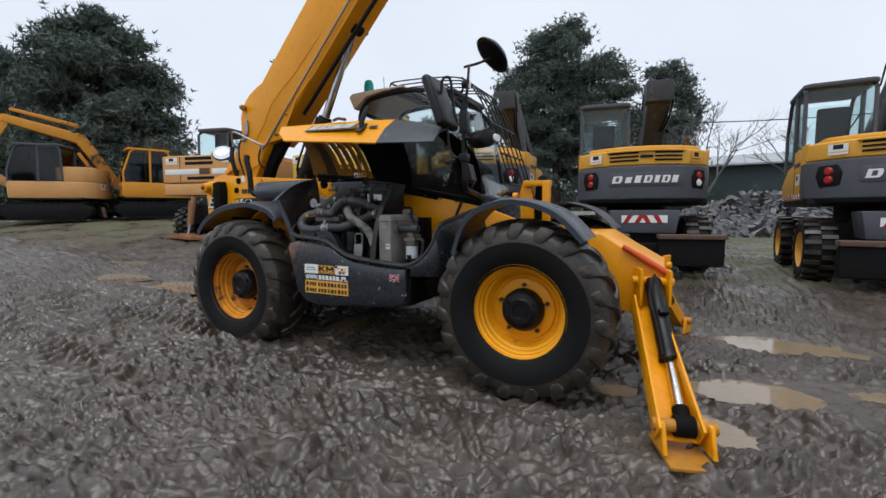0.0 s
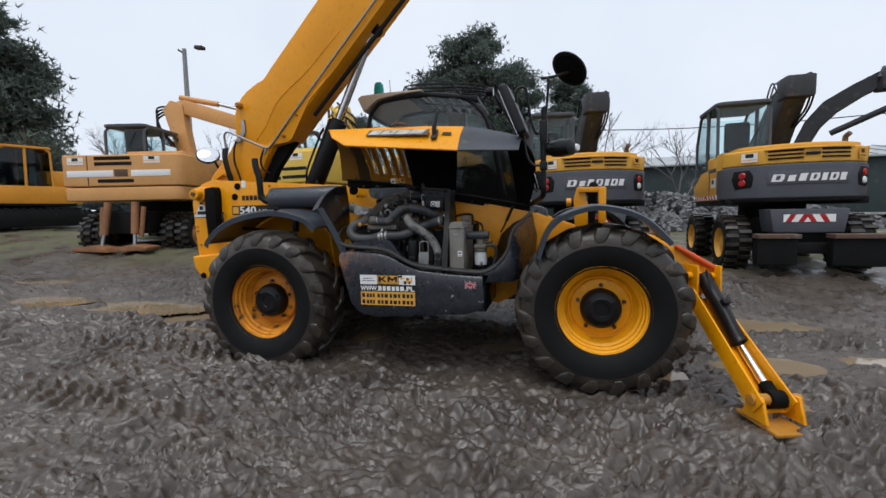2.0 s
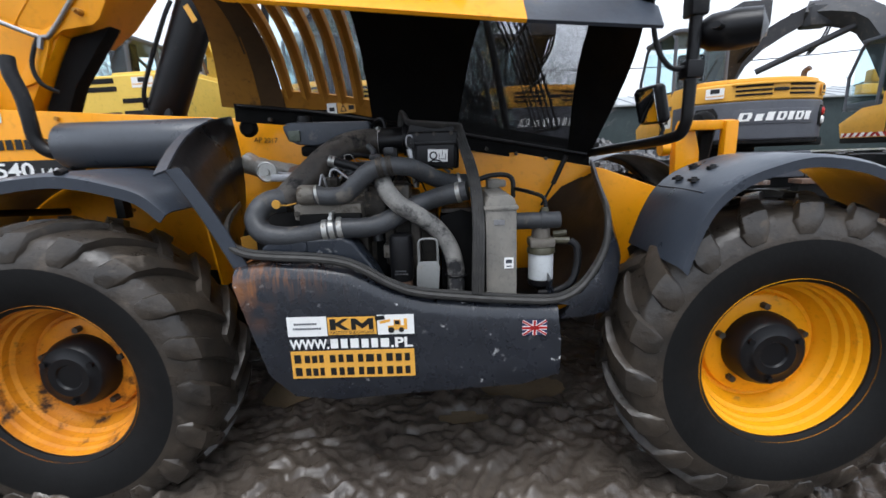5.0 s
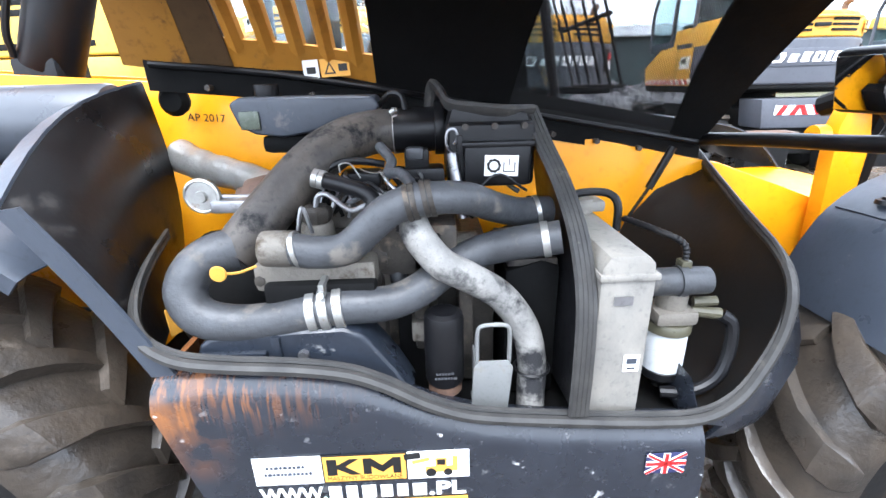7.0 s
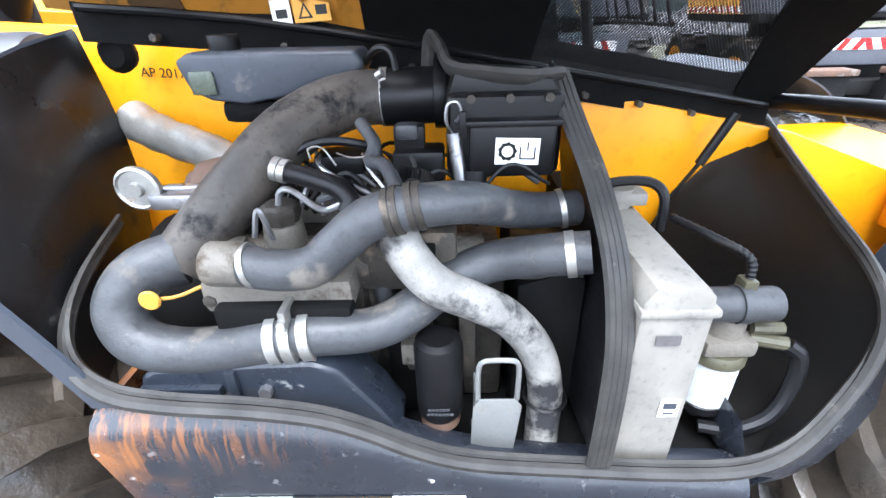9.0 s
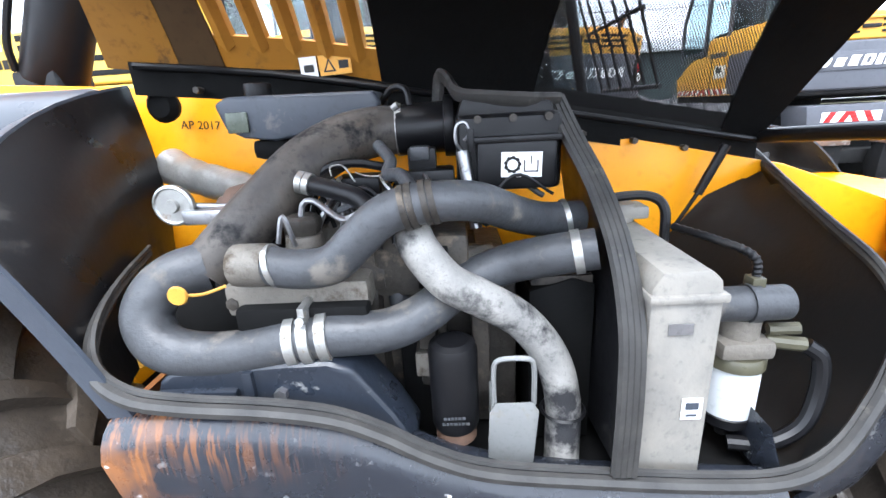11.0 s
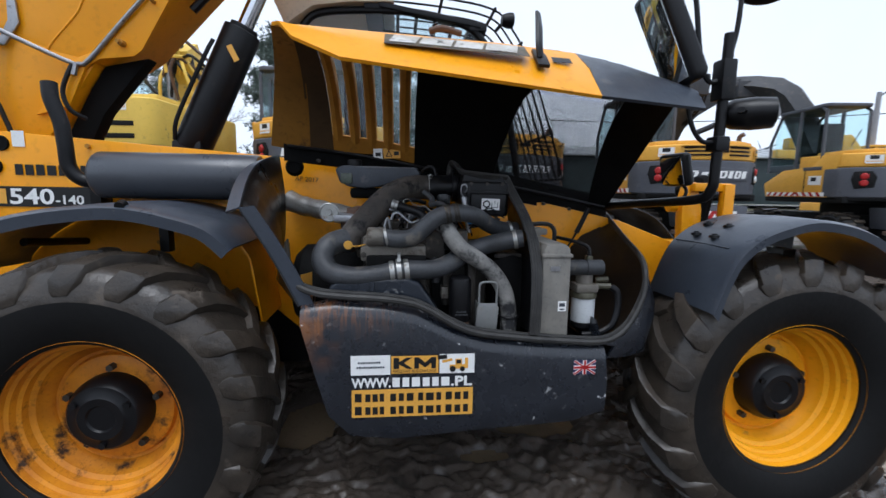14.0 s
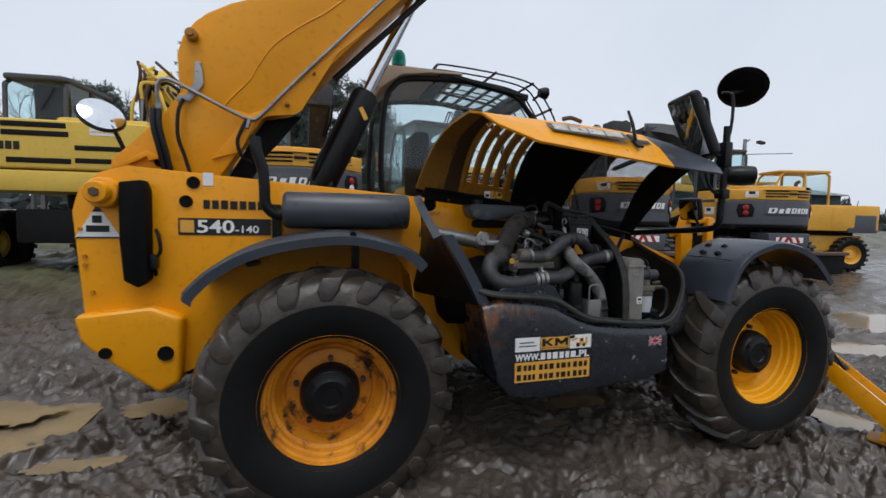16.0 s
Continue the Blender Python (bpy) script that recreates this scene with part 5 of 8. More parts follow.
PANEL_RUST = rusty_panel()
FILTER_WHITE = material("off_white_cartridge", (0.50, 0.52, 0.53), 0.5, scale=6, spread=0.1)
SEAL = material("grey_rubber_seal", (0.020, 0.0195, 0.019), 0.55, second=(0.042, 0.040, 0.037), scale=14, dirt=(0.11, 0.10, 0.086), dirt_amount=0.06, dirt_scale=12, bump=0.3)
COVER = material("blue_black_cover", (0.015, 0.019, 0.027), 0.33, scale=6, spread=0.3, dirt=(0.26, 0.26, 0.25), dirt_amount=0.04, dirt_scale=24, bump=0.2)
FOIL = material("silver_heat_wrap", (0.34, 0.33, 0.31), 0.42, 0.55, second=(0.20, 0.19, 0.17), scale=12, bump=0.9, bump_scale=25)
DIRTY_ALU = material("grey_galvanised_sheet", (0.24, 0.245, 0.24), 0.45, 0.5, scale=8, spread=0.15, dirt=(0.25, 0.23, 0.2), dirt_amount=0.15, dirt_scale=20)
AMBER = material("brownish_filter_plastic", (0.075, 0.07, 0.045), 0.35, scale=20, dirt=(0.05, 0.045, 0.03), dirt_amount=0.15)
BLUE = material("blue_collar", (0.02, 0.22, 0.55), 0.4, scale=20)
CLAMP = material("zinc_hose_clamp", (0.42, 0.42, 0.40), 0.4, 0.8, scale=30, dirt=(0.3, 0.25, 0.2), dirt_amount=0.15, dirt_scale=40)
HOSE_MIX = material("black_hose_chalked_white", (0.28, 0.27, 0.25), 0.6, second=(0.15, 0.147, 0.14), scale=14, dirt=(0.020, 0.020, 0.022), dirt_amount=0.36, dirt_scale=8, bump=0.6, bump_scale=130)

panel_top = [(0.74, 1.035), (0.87, 1.060), (1.05, 1.048), (1.18, 1.025), (1.26, 0.985), (1.34, 0.945), (1.45, 0.908), (1.62, 0.886), (1.95, 0.862), (1.995, 0.885)]
panel_low = [(1.990, 0.767), (1.955, 0.60), (1.90, 0.555), (1.60, 0.535), (0.99, 0.495), (0.917, 0.510), (0.837, 0.61)]
def panel_rows():
    """The panel's skin: a rolled top edge, a flat face, and a tucked-in lower edge."""
    top = [V((x, 0, z)) for x, z in panel_top[:-1]]
    low = [V((x, 0, z)) for x, z in ((0.845, 0.60), (0.93, 0.515), (1.10, 0.497), (1.25, 0.507), (1.40, 0.52), (1.52, 0.528), (1.66, 0.536), (1.82, 0.546), (1.945, 0.585))]
    rows = []
    for y, drop in ((0.075, 0.004), (0.052, -0.006), (0.03, -0.004), (0.011, 0.008), (-0.003, 0.028), (-0.0115, 0.055)):
        rows.append([p + V((0.012 * (1 - p.x), y, -drop)) for p in top])
    for f, y in ((0.35, -0.012), (0.7, -0.012), (0.93, -0.012), (0.985, -0.004), (1.0, 0.012), (1.0, 0.05)):
        rows.append([p.lerp(q, f) + V((0, y, -0.055 * (1 - f))) for p, q in zip(top, low)])
    return rows


panel_rear = [r[0] for r in panel_rows()]
panel_front = [r[-1] for r in panel_rows()]
panel = part("side_panel", sheet(panel_rows(), 0.012), PANEL_RUST, tele, "scuffed dark grey lower engine panel with rust stains and stickers")
for ends, dx in ((panel_rear, 0.0), (panel_front, 0.02)):
    part("panel_end", sheet([[p + V((0, 0.004, 0)) for p in ends], [V((p.x + dx, 0.55, p.z)) for p in ends]], 0.012), PANEL_RUST, panel)
part("bay_floor", box(0.86, 1.97, 0.055, 0.70, 0.56, 0.83, 0.01), MATT, panel, "black tray under the engine")
# stickers
FP = lambda x, z, d=0.0: facing(x, -0.0145 - d, z)
dec = plate("sticker_white", 0.150, 0.078, FP(0.930, 0.776), WHITE, panel, "white address sticker")
bars("small_print", 0.085, 0.008, FP(0.957, 0.822, 0.0016), FENDER, panel, 9, 7)
bars("small_print", 0.105, 0.008, FP(0.952, 0.803, 0.0016), FENDER, panel, 12, 8)
plate("logo_field", 0.190, 0.078, FP(1.080, 0.776), PRINT_B, panel)
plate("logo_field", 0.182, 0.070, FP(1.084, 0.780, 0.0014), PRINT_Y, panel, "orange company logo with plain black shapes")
bm = bmesh.new()
for pts in ([(0.0, 0), (0.022, 0), (0.022, 0.045), (0.0, 0.045)], [(0.022, 0.018), (0.052, 0.0), (0.074, 0.0), (0.040, 0.024), (0.072, 0.045), (0.050, 0.045), (0.022, 0.028)],
            [(0.080, 0), (0.098, 0), (0.098, 0.045), (0.080, 0.045)], [(0.098, 0.045), (0.098, 0.022), (0.122, 0.004), (0.146, 0.022), (0.146, 0.045), (0.122, 0.024)], [(0.146, 0), (0.164, 0), (0.164, 0.045), (0.146, 0.045)]):
    merge(bm, prism(pts, 0, 0.0012, "z", 0))
bm.transform(FP(1.092, 0.799, 0.0029))
part("logo_print", bm, PRINT_B, panel, smooth=False)
lettering("logo_words", "MASZYNY BUDOWLANE", 0.017, FP(1.090, 0.7835, 0.003), PRINT_B, panel, 0.168)
plate("picture_field", 0.138, 0.078, FP(1.270, 0.776), WHITE, panel, "white sticker with a small yellow digger")
for bm in (box(0.04, 0.10, 0.018, 0.035, 0, 0.001, 0), box(0.062, 0.088, 0.035, 0.058, 0, 0.001, 0), box(0.10, 0.112, 0.02, 0.062, 0, 0.001, 0), box(0.02, 0.06, 0.04, 0.05, 0, 0.001, 0, pose(0, 0, 0, 0, 0, 12))):
    bm.transform(FP(1.270, 0.776, 0.0016))
    part("digger_print", bm, PRINT_Y, panel, smooth=False)
for bm in (cyl((0.052, 0.018, 0), (0.052, 0.018, 0.0014), 0.012, seg=14), cyl((0.09, 0.018, 0), (0.09, 0.018, 0.0014), 0.010, seg=14), box(0.0, 0.036, 0.058, 0.074, 0, 0.0014, 0, pose(0, 0, 0, 0, 0, 6)), box(0.066, 0.084, 0.04, 0.055, 0, 0.0014, 0)):
    bm.transform(FP(1.270, 0.776, 0.0026))
    part("digger_print", bm, PRINT_B, panel, smooth=False)
lettering("web_words", "WWW.", 0.054, FP(0.932, 0.725, 0.0004), WHITE, panel, 0.150, 0.0016)
bars("web_line", 0.222, 0.038, FP(1.088, 0.725), WHITE, panel, 6, 4, 0.32, split=True)
lettering("web_words", ".PL", 0.054, FP(1.316, 0.725, 0.0004), WHITE, panel, 0.084, 0.0016)
plate("number_field", 0.472, 0.112, FP(0.932, 0.604), PRINT_Y, panel, "orange field with two lines of print")
for zz in (0.668, 0.615):
    plate("icon", 0.026, 0.034, FP(0.944, zz, 0.0016), PRINT_B, panel)
    for g, (gx, gw) in enumerate(((0.984, 0.072), (1.080, 0.090), (1.188, 0.090), (1.296, 0.090))):
        bars("number_line", gw, 0.033, FP(gx, zz, 0.0016), PRINT_B, panel, 3, 6 + g, 0.45, split=True)
fl = FP(1.812, 0.757)
plate("flag", 0.092, 0.058, fl, material("flag_blue", (0.03, 0.035, 0.10), 0.5, scale=9), panel, "small worn flag sticker")
for w, mt, d in ((0.016, WHITE, 0.0016), (0.009, RED, 0.0028)):
    bm = merge(box(0, 0.092, 0.029 - w / 2, 0.029 + w / 2, 0, 0.001, 0), box(0.046 - w / 2, 0.046 + w / 2, 0, 0.058, 0, 0.001, 0))
    for a in (1, -1):
        merge(bm, box(-0.052, 0.052, -w / 3, w / 3, 0, 0.0009, 0, pose(0.046, 0.029, 0, 0, 0, 32 * a)))
    bm.transform(fl @ pose(0, 0, d))
    part("flag_stripe", bm, mt, panel, smooth=False)

# rubber seal round the opening
seal = [(0.60, 0.42, 1.23), (0.645, 0.24, 1.205), (0.68, 0.12, 1.165), (0.72, 0.055, 1.118), (0.80, 0.015, 1.092), (0.90, 0.0, 1.082), (1.05, -0.005, 1.072), (1.16, -0.008, 1.055), (1.24, -0.008, 1.020), (1.32, -0.008, 0.972), (1.42, -0.005, 0.932), (1.60, -0.002, 0.908),
        (1.80, 0.0, 0.890), (1.94, 0.012, 0.882), (2.03, 0.03, 0.915), (2.10, 0.06, 0.985), (2.145, 0.085, 1.065), (2.16, 0.11, 1.15), (2.175, 0.18, 1.205), (2.21, 0.35, 1.245), (2.26, 0.58, 1.30), (2.31, 0.80, 1.355)]
sl = part("door_seal", tube(seal, 0.013, 8, steps=4), SEAL, tele, "grey rubber edge seal round the engine opening")
part("seal_lip", tube([(x, y + 0.012, z + 0.015) for x, y, z in seal], 0.007, 6, steps=4), SEAL, sl)
# front bulkhead
BAY_WALL = material("rust_stained_black", (0.006, 0.006, 0.006), 0.5, scale=3, spread=0.3, dirt=(0.030, 0.017, 0.009), dirt_amount=0.10, dirt_scale=3.5, bump=0.2, spec=0.25)
wall = [p for p in seal[13:]]
inner = smooth_line([(1.94, 0.06, 0.84), (1.93, 0.35, 0.84), (1.95, 0.60, 0.88), (1.98, 0.695, 1.0), (2.06, 0.70, 1.18), (2.30, 0.785, 1.345)], 8)
rows = []
for i, (x, y, z) in enumerate(wall):
    q = inner[round(i * (len(inner) - 1) / (len(wall) - 1))]
    a_ = V((x + 0.004, y + 0.012, z))
    rows.append([a_.lerp(q, f) + V((0.05 * math.sin(math.pi * f), 0, 0)) for f in (0, 0.25, 0.5, 0.75, 1)])
part("bay_front_wall", sheet(rows, 0.008), BAY_WALL, tele, "black front end of the engine bay")
part("bay_front_shell", sheet([[(x + 0.012, y - 0.004, z - 0.012) for x, y, z in wall], [(x + 0.055, y + 0.0, z * 0.6 + 0.33) for x, y, z in wall], [(x + 0.03, y + 0.02, 0.80) for x, y, z in wall]], 0.01), PANEL, tele)
# rear end: a bent black shell
A, B, C, D = V((0.535, 0.60, 1.635)), V((0.525, 0.065, 1.405)), V((0.735, 0.05, 1.035)), V((0.50, 0.63, 1.02))
rows = []
for i in range(9):
    v = i / 8
    row = []
    for j in range(9):
        u = j / 8
        p = (A * (1 - u) + B * u) * (1 - v) + (D * (1 - u) + C * u) * v
        p = p + V((0.035 * math.sin(math.pi * v) * (1 - 0.7 * u) - 0.03 * math.sin(math.pi * u) * (1 - v), 0, 0.045 * math.sin(math.pi * u) * (1 - v)))
        row.append(p)
    rows.append(row)
SHELL = material("scuffed_gloss_black", (0.007, 0.007, 0.008), 0.34, scale=3, spread=0.3, dirt=(0.040, 0.037, 0.034), dirt_amount=0.10, dirt_scale=7, bump=0.25, bump_scale=9, spec=0.45, depth=0.01)
shell = part("bay_rear_shell", sheet(rows, 0.010), SHELL, tele, "bent black rear end of the engine bay")
edge = [r[-1] for r in rows]
part("shell_flange", sheet([[p + V((0.0, -0.004, 0.004)) for p in edge], [p + V((0.055, -0.012, 0.012)) for p in edge]], 0.008), FENDER, shell)
part("shell_flange", sheet([[p + V((-0.004, 0, 0.006)) for p in rows[0]], [p + V((-0.05, -0.012, -0.012)) for p in rows[0]]], 0.008), FENDER, shell)
part("rubber_pad", lathe([(0.0, -0.02), (0.03, -0.018), (0.045, 0.0), (0.04, 0.02)], 16, "y", (0.60, 0.62, 1.585)), MATT, shell)
plate("warning_label", 0.07, 0.07, pose(0.715, 0.16, 1.065, 90, 0, 62), PRINT_Y, shell, "yellow warning label")

# engine block and fittings
eng = part("engine", merge(box(0.96, 1.50, 0.24, 0.66, 0.84, 1.20, 0.02), box(1.0, 1.42, 0.22, 0.55, 1.18, 1.275, 0.02)), IRON, tele, "oily grey-brown diesel engine")
rr = random.Random(5)
part("rocker_cover", box(1.0, 1.38, 0.30, 0.52, 1.27, 1.335, 0.02, segments=3), ALU, eng, "dirty cast rocker cover")
# Made-up black filler that keeps the space behind the engine dark.
part("dark_bay_filler", lathe([(0.0, 0.64), (0.15, 0.64), (0.19, 0.68), (0.20, 0.80), (0.235, 0.90), (0.235, 0.98), (0.0, 0.98)], 28, "x", (0, 0.47, 1.03)), MATT, eng, "matt black filler added for the dark space behind the engine")
part("filler_neck", cyl((1.078, 0.22, 1.239), (1.078, 0.22, 1.319), 0.045, 0.036, seg=14, bevel=0.004), ALU, eng)
for k in range(5):
    x = 0.98 + 0.105 * k
    part("casting_rib", box(x, x + 0.035, 0.16, 0.26, 0.98 + 0.02 * (k % 2), 1.25, 0.008), IRON, eng)
for k in range(4):
    x = 1.04 + 0.085 * k
    part("injector", merge(cyl((x, 0.36, 1.32), (x, 0.36, 1.385), 0.014, seg=10), cyl((x, 0.36, 1.36), (x, 0.36, 1.372), 0.02, seg=6)), IRON, eng)
    part("fuel_line", tube([(x, 0.36, 1.385), (x + 0.01, 0.33, 1.41), (x + 0.03, 0.27, 1.40), (1.27 + 0.012 * k, 0.22, 1.34), (1.28 + 0.012 * k, 0.2, 1.25)], 0.0045, 6), STEEL, eng)
part("injection_pump", merge(box(1.22, 1.40, 0.16, 0.30, 1.20, 1.32, 0.015), cyl((1.14, 0.20, 1.24), (1.24, 0.20, 1.24), 0.045, seg=16)), IRON, eng)
part("manifold", tube([(0.94, 0.24, 1.24), (1.1, 0.23, 1.235), (1.45, 0.24, 1.23)], 0.045, 12), ALU, eng)
part("thermostat", merge(cyl((0.99, 0.108, 1.297), (1.055, 0.10, 1.298), 0.038, seg=18, bevel=0.004), box(0.97, 1.015, 0.125, 0.21, 1.215, 1.30, 0.012)), ALU, eng, "dirty aluminium thermostat housing")
part("water_pump", merge(box(0.96, 1.22, 0.10, 0.20, 1.20, 1.262, 0.012), box(0.98, 1.20, 0.115, 0.2, 1.13, 1.2, 0.01)), ALU, eng)
part("block_cover", box(0.985, 1.22, 0.075, 0.12, 1.17, 1.225, 0.01), MATT, eng)
part("sump", box(1.25, 1.34, 0.20, 0.28, 0.84, 1.12, 0.01), MATT, eng)
part("wiring_block", box(1.28, 1.38, 0.30, 0.38, 1.36, 1.42, 0.01), BLACK, eng)
part("wiring_block", box(1.12, 1.22, 0.32, 0.40, 1.37, 1.41, 0.01), BLACK, eng)
for k in range(46):
    x, y = rr.uniform(0.98, 1.42), rr.uniform(0.14, 0.46)
    z = rr.choice((1.33, 1.30, 1.32))
    if z < 1.3:
        y = rr.uniform(0.07, 0.14)
    a, b2 = V((x, y, z)), V((x + rr.uniform(-0.12, 0.16), y + rr.uniform(-0.06, 0.10), z + rr.uniform(-0.03, 0.06)))
    mid = (a + b2) / 2 + V((0, 0, rr.uniform(0.03, 0.07)))
    part("wire", tube([a, mid, b2], rr.choice((0.0035, 0.005, 0.006)), 6), rr.choice((BLACK, BLACK, MATT, STEEL, HOSE, HOSE_DUST)), eng)
for k in range(26):
    x, y, zz = rr.uniform(0.97, 1.40), rr.uniform(0.12, 0.24), rr.uniform(1.0, 1.29)
    if k % 2:
        bm = cyl((x, y - 0.03, zz), (x, y + 0.04, zz), rr.uniform(0.008, 0.02), seg=rr.choice((6, 12)), bevel=0.002)
    else:
        a, b2 = rr.uniform(0.015, 0.04), rr.uniform(0.012, 0.035)
        bm = box(x - a, x + a, y, y + 0.06, zz - b2, zz + b2, 0.005)
    part("casting_boss", bm, rr.choice((IRON, IRON, ALU, MATT)), eng)
part("corrugated_pipe", tube([(1.294, 0.26, 1.394), (1.332, 0.26, 1.389), (1.35, 0.27, 1.372), (1.352, 0.28, 1.333)], 0.013, 10, steps=14, ribs=0.0016), BLACK, eng)
part("small_hose", tube([(1.088, 0.22, 1.42), (1.154, 0.21, 1.403), (1.196, 0.2, 1.389), (1.216, 0.19, 1.37), (1.212, 0.18, 1.352)], 0.018, 14), BLACK, eng, "short black hose with two clamps")
for f_ in (0.0, 0.2):
    q_ = V((1.088, 0.22, 1.42)).lerp(V((1.154, 0.21, 1.403)), f_)
    d_ = (V((1.154, 0.21, 1.403)) - V((1.088, 0.22, 1.42))).normalized() * 0.006
    part("hose_clamp", cyl(q_ - d_, q_ + d_, 0.0215, seg=16), CLAMP, eng)
cap_ = lathe([(0.0, 0.018), (0.026, 0.018), (0.034, 0.012), (0.036, 0.0), (0.030, -0.016), (0.024, -0.04)], 24, "z")
for v in cap_.verts:
    a_ = math.atan2(v.co.y, v.co.x)
    v.co.x, v.co.y = v.co.x * (1 + 0.07 * math.sin(8 * a_)), v.co.y * (1 + 0.07 * math.sin(8 * a_))
cap_.transform(Matrix.Translation((1.078, 0.22, 1.339)))
part("filler_cap", cap_, IRON, eng, "oily black lobed filler cap")
part("steel_pipe", tube([(1.081, 0.21, 1.357), (1.089, 0.21, 1.381), (1.113, 0.205, 1.385), (1.16, 0.2, 1.35), (1.198, 0.2, 1.36)], 0.006, 8), STEEL, eng, "bent steel pipe")
part("wire", tube([(1.179, 0.27, 1.408), (1.158, 0.27, 1.441), (1.133, 0.27, 1.44), (1.133, 0.27, 1.422)], 0.002, 6), CLAMP, eng)
part("wire", tube([(1.233, 0.3, 1.414), (1.2, 0.3, 1.414), (1.175, 0.3, 1.423)], 0.002, 6), CLAMP, eng)
part("cable", tube([(1.068, 0.3, 1.408), (1.123, 0.31, 1.437), (1.174, 0.32, 1.44), (1.231, 0.33, 1.428)], 0.009, 8), BLACK, eng)
part("connector", box(1.282, 1.342, 0.33, 0.37, 1.407, 1.462, 0.006), BLACK, eng)
part("connector_cap", box(1.287, 1.330, 0.322, 0.36, 1.437, 1.467, 0.008), HOSE, eng)
part("breather_hose", tube([(1.224, 0.32, 1.474), (1.254, 0.27, 1.447), (1.25, 0.24, 1.424), (1.28, 0.2, 1.428), (1.31, 0.12, 1.411)], 0.0125, 12), HOSE, eng, "thin grey breather hose")

# air filter, its dusty intake hose and the charge pipes
air = part("air_filter", merge(box(1.385, 1.60, 0.30, 0.52, 1.37, 1.525, 0.018, segments=3), prism([(1.385, 1.51), (1.595, 1.50), (1.58, 1.545), (1.40, 1.558)], 0.315, 0.51, bevel=0.01)), BLACK, tele, "black air filter housing with a white label")
part("inlet", cyl((1.25, 0.455, 1.495), (1.40, 0.46, 1.50), 0.058, seg=28, bevel=0.004), BLACK, air)
part("filter_neck", cyl((1.36, 0.46, 1.50), (1.385, 0.46, 1.50), 0.07, seg=28, bevel=0.004), BLACK, air)
part("filter_lid", box(1.425, 1.585, 0.274, 0.302, 1.375, 1.475, 0.012), BLACK, air)
part("lid_rim", box(1.415, 1.592, 0.268, 0.31, 1.470, 1.482, 0.004), BLACK, air)
for x_ in (1.43, 1.50, 1.57):
    part("lid_clip", cyl((x_, 0.293, 1.515), (x_, 0.305, 1.515), 0.008, seg=10), IRON, air)
part("lid_clip", box(1.408, 1.420, 0.262, 0.275, 1.455, 1.50, 0.003), BLACK, air)
lb = pose(1.472, 0.2715, 1.403, 90, 2, 0) @ Matrix.Scale(0.72, 4)
plate("label", 0.112, 0.068, lb, WHITE, air, "white pictogram label")
gear = lathe([(0.0145, 0.0), (0.0215, 0.0), (0.0215, 0.0012), (0.0145, 0.0012)], 36, "z")
for v in gear.verts:
    if v.co.xy.length > 0.02:
        v.co.xy *= 1.12 if round(math.degrees(math.atan2(v.co.y, v.co.x)) / 10) % 4 < 2 else 1.0
gear.transform(Matrix.Translation((0.031, 0.034, 0.0014)))
pan = prism([(0.062, 0.046), (0.062, 0.014), (0.102, 0.014), (0.102, 0.046), (0.0985, 0.046), (0.0985, 0.0175), (0.0655, 0.0175), (0.0655, 0.046)], 0.0014, 0.0026, "z", 0)
for bm in (gear, pan, box(0.0805, 0.0835, 0.036, 0.058, 0.0014, 0.0026, 0)):
    bm.transform(lb)
    part("label_print", bm, BLACK, air, smooth=False)
part("drain_spout", cyl((1.435, 0.275, 1.325), (1.438, 0.29, 1.385), 0.024, seg=14), BLACK, air)
part("spout_collar", cyl((1.4355, 0.2775, 1.335), (1.436, 0.280, 1.347), 0.0265, seg=14), BLUE, air)
part("seal_strip", tube([(1.345, 0.47, 1.53), (1.355, 0.45, 1.605), (1.375, 0.40, 1.595), (1.395, 0.335, 1.565), (1.45, 0.318, 1.556), (1.53, 0.315, 1.548), (1.60, 0.36, 1.545)], 0.011, 8, flat=1.5), SEAL, air)
intake = part("intake_hose", tube([(1.275, 0.462, 1.495), (1.20, 0.450, 1.495), (1.13, 0.40, 1.48), (1.06, 0.335, 1.44), (0.985, 0.265, 1.365), (0.925, 0.195, 1.295), (0.895, 0.165, 1.262)], [0.055, 0.057, 0.058, 0.058, 0.057, 0.055, 0.050], 24), HOSE_DUST, tele, "thick dusty black intake hose")
part("hose_clamp", cyl((1.262, 0.459, 1.496), (1.247, 0.458, 1.496), 0.060, seg=24), CLAMP, intake)
part("clamp_screw", cyl((1.25, 0.405, 1.545), (1.262, 0.40, 1.552), 0.008, seg=8), CLAMP, intake)
charge = part("charge_pipe", tube([(0.90, 0.170, 1.275), (0.855, 0.145, 1.268), (0.825, 0.118, 1.245), (0.815, 0.095, 1.205), (0.845, 0.075, 1.163), (0.91, 0.070, 1.145), (1.00, 0.074, 1.145), (1.13, 0.078, 1.168), (1.245, 0.088, 1.170), (1.315, 0.115, 1.188), (1.38, 0.155, 1.220), (1.46, 0.175, 1.25), (1.54, 0.150, 1.275), (1.625, 0.130, 1.292)],
                                          [0.050, 0.047, 0.044, 0.043, 0.042, 0.041, 0.041, 0.040, 0.038, 0.038, 0.038, 0.038, 0.038, 0.037], 24), HOSE, tele, "grey rubber charge air pipe bent in a loop")
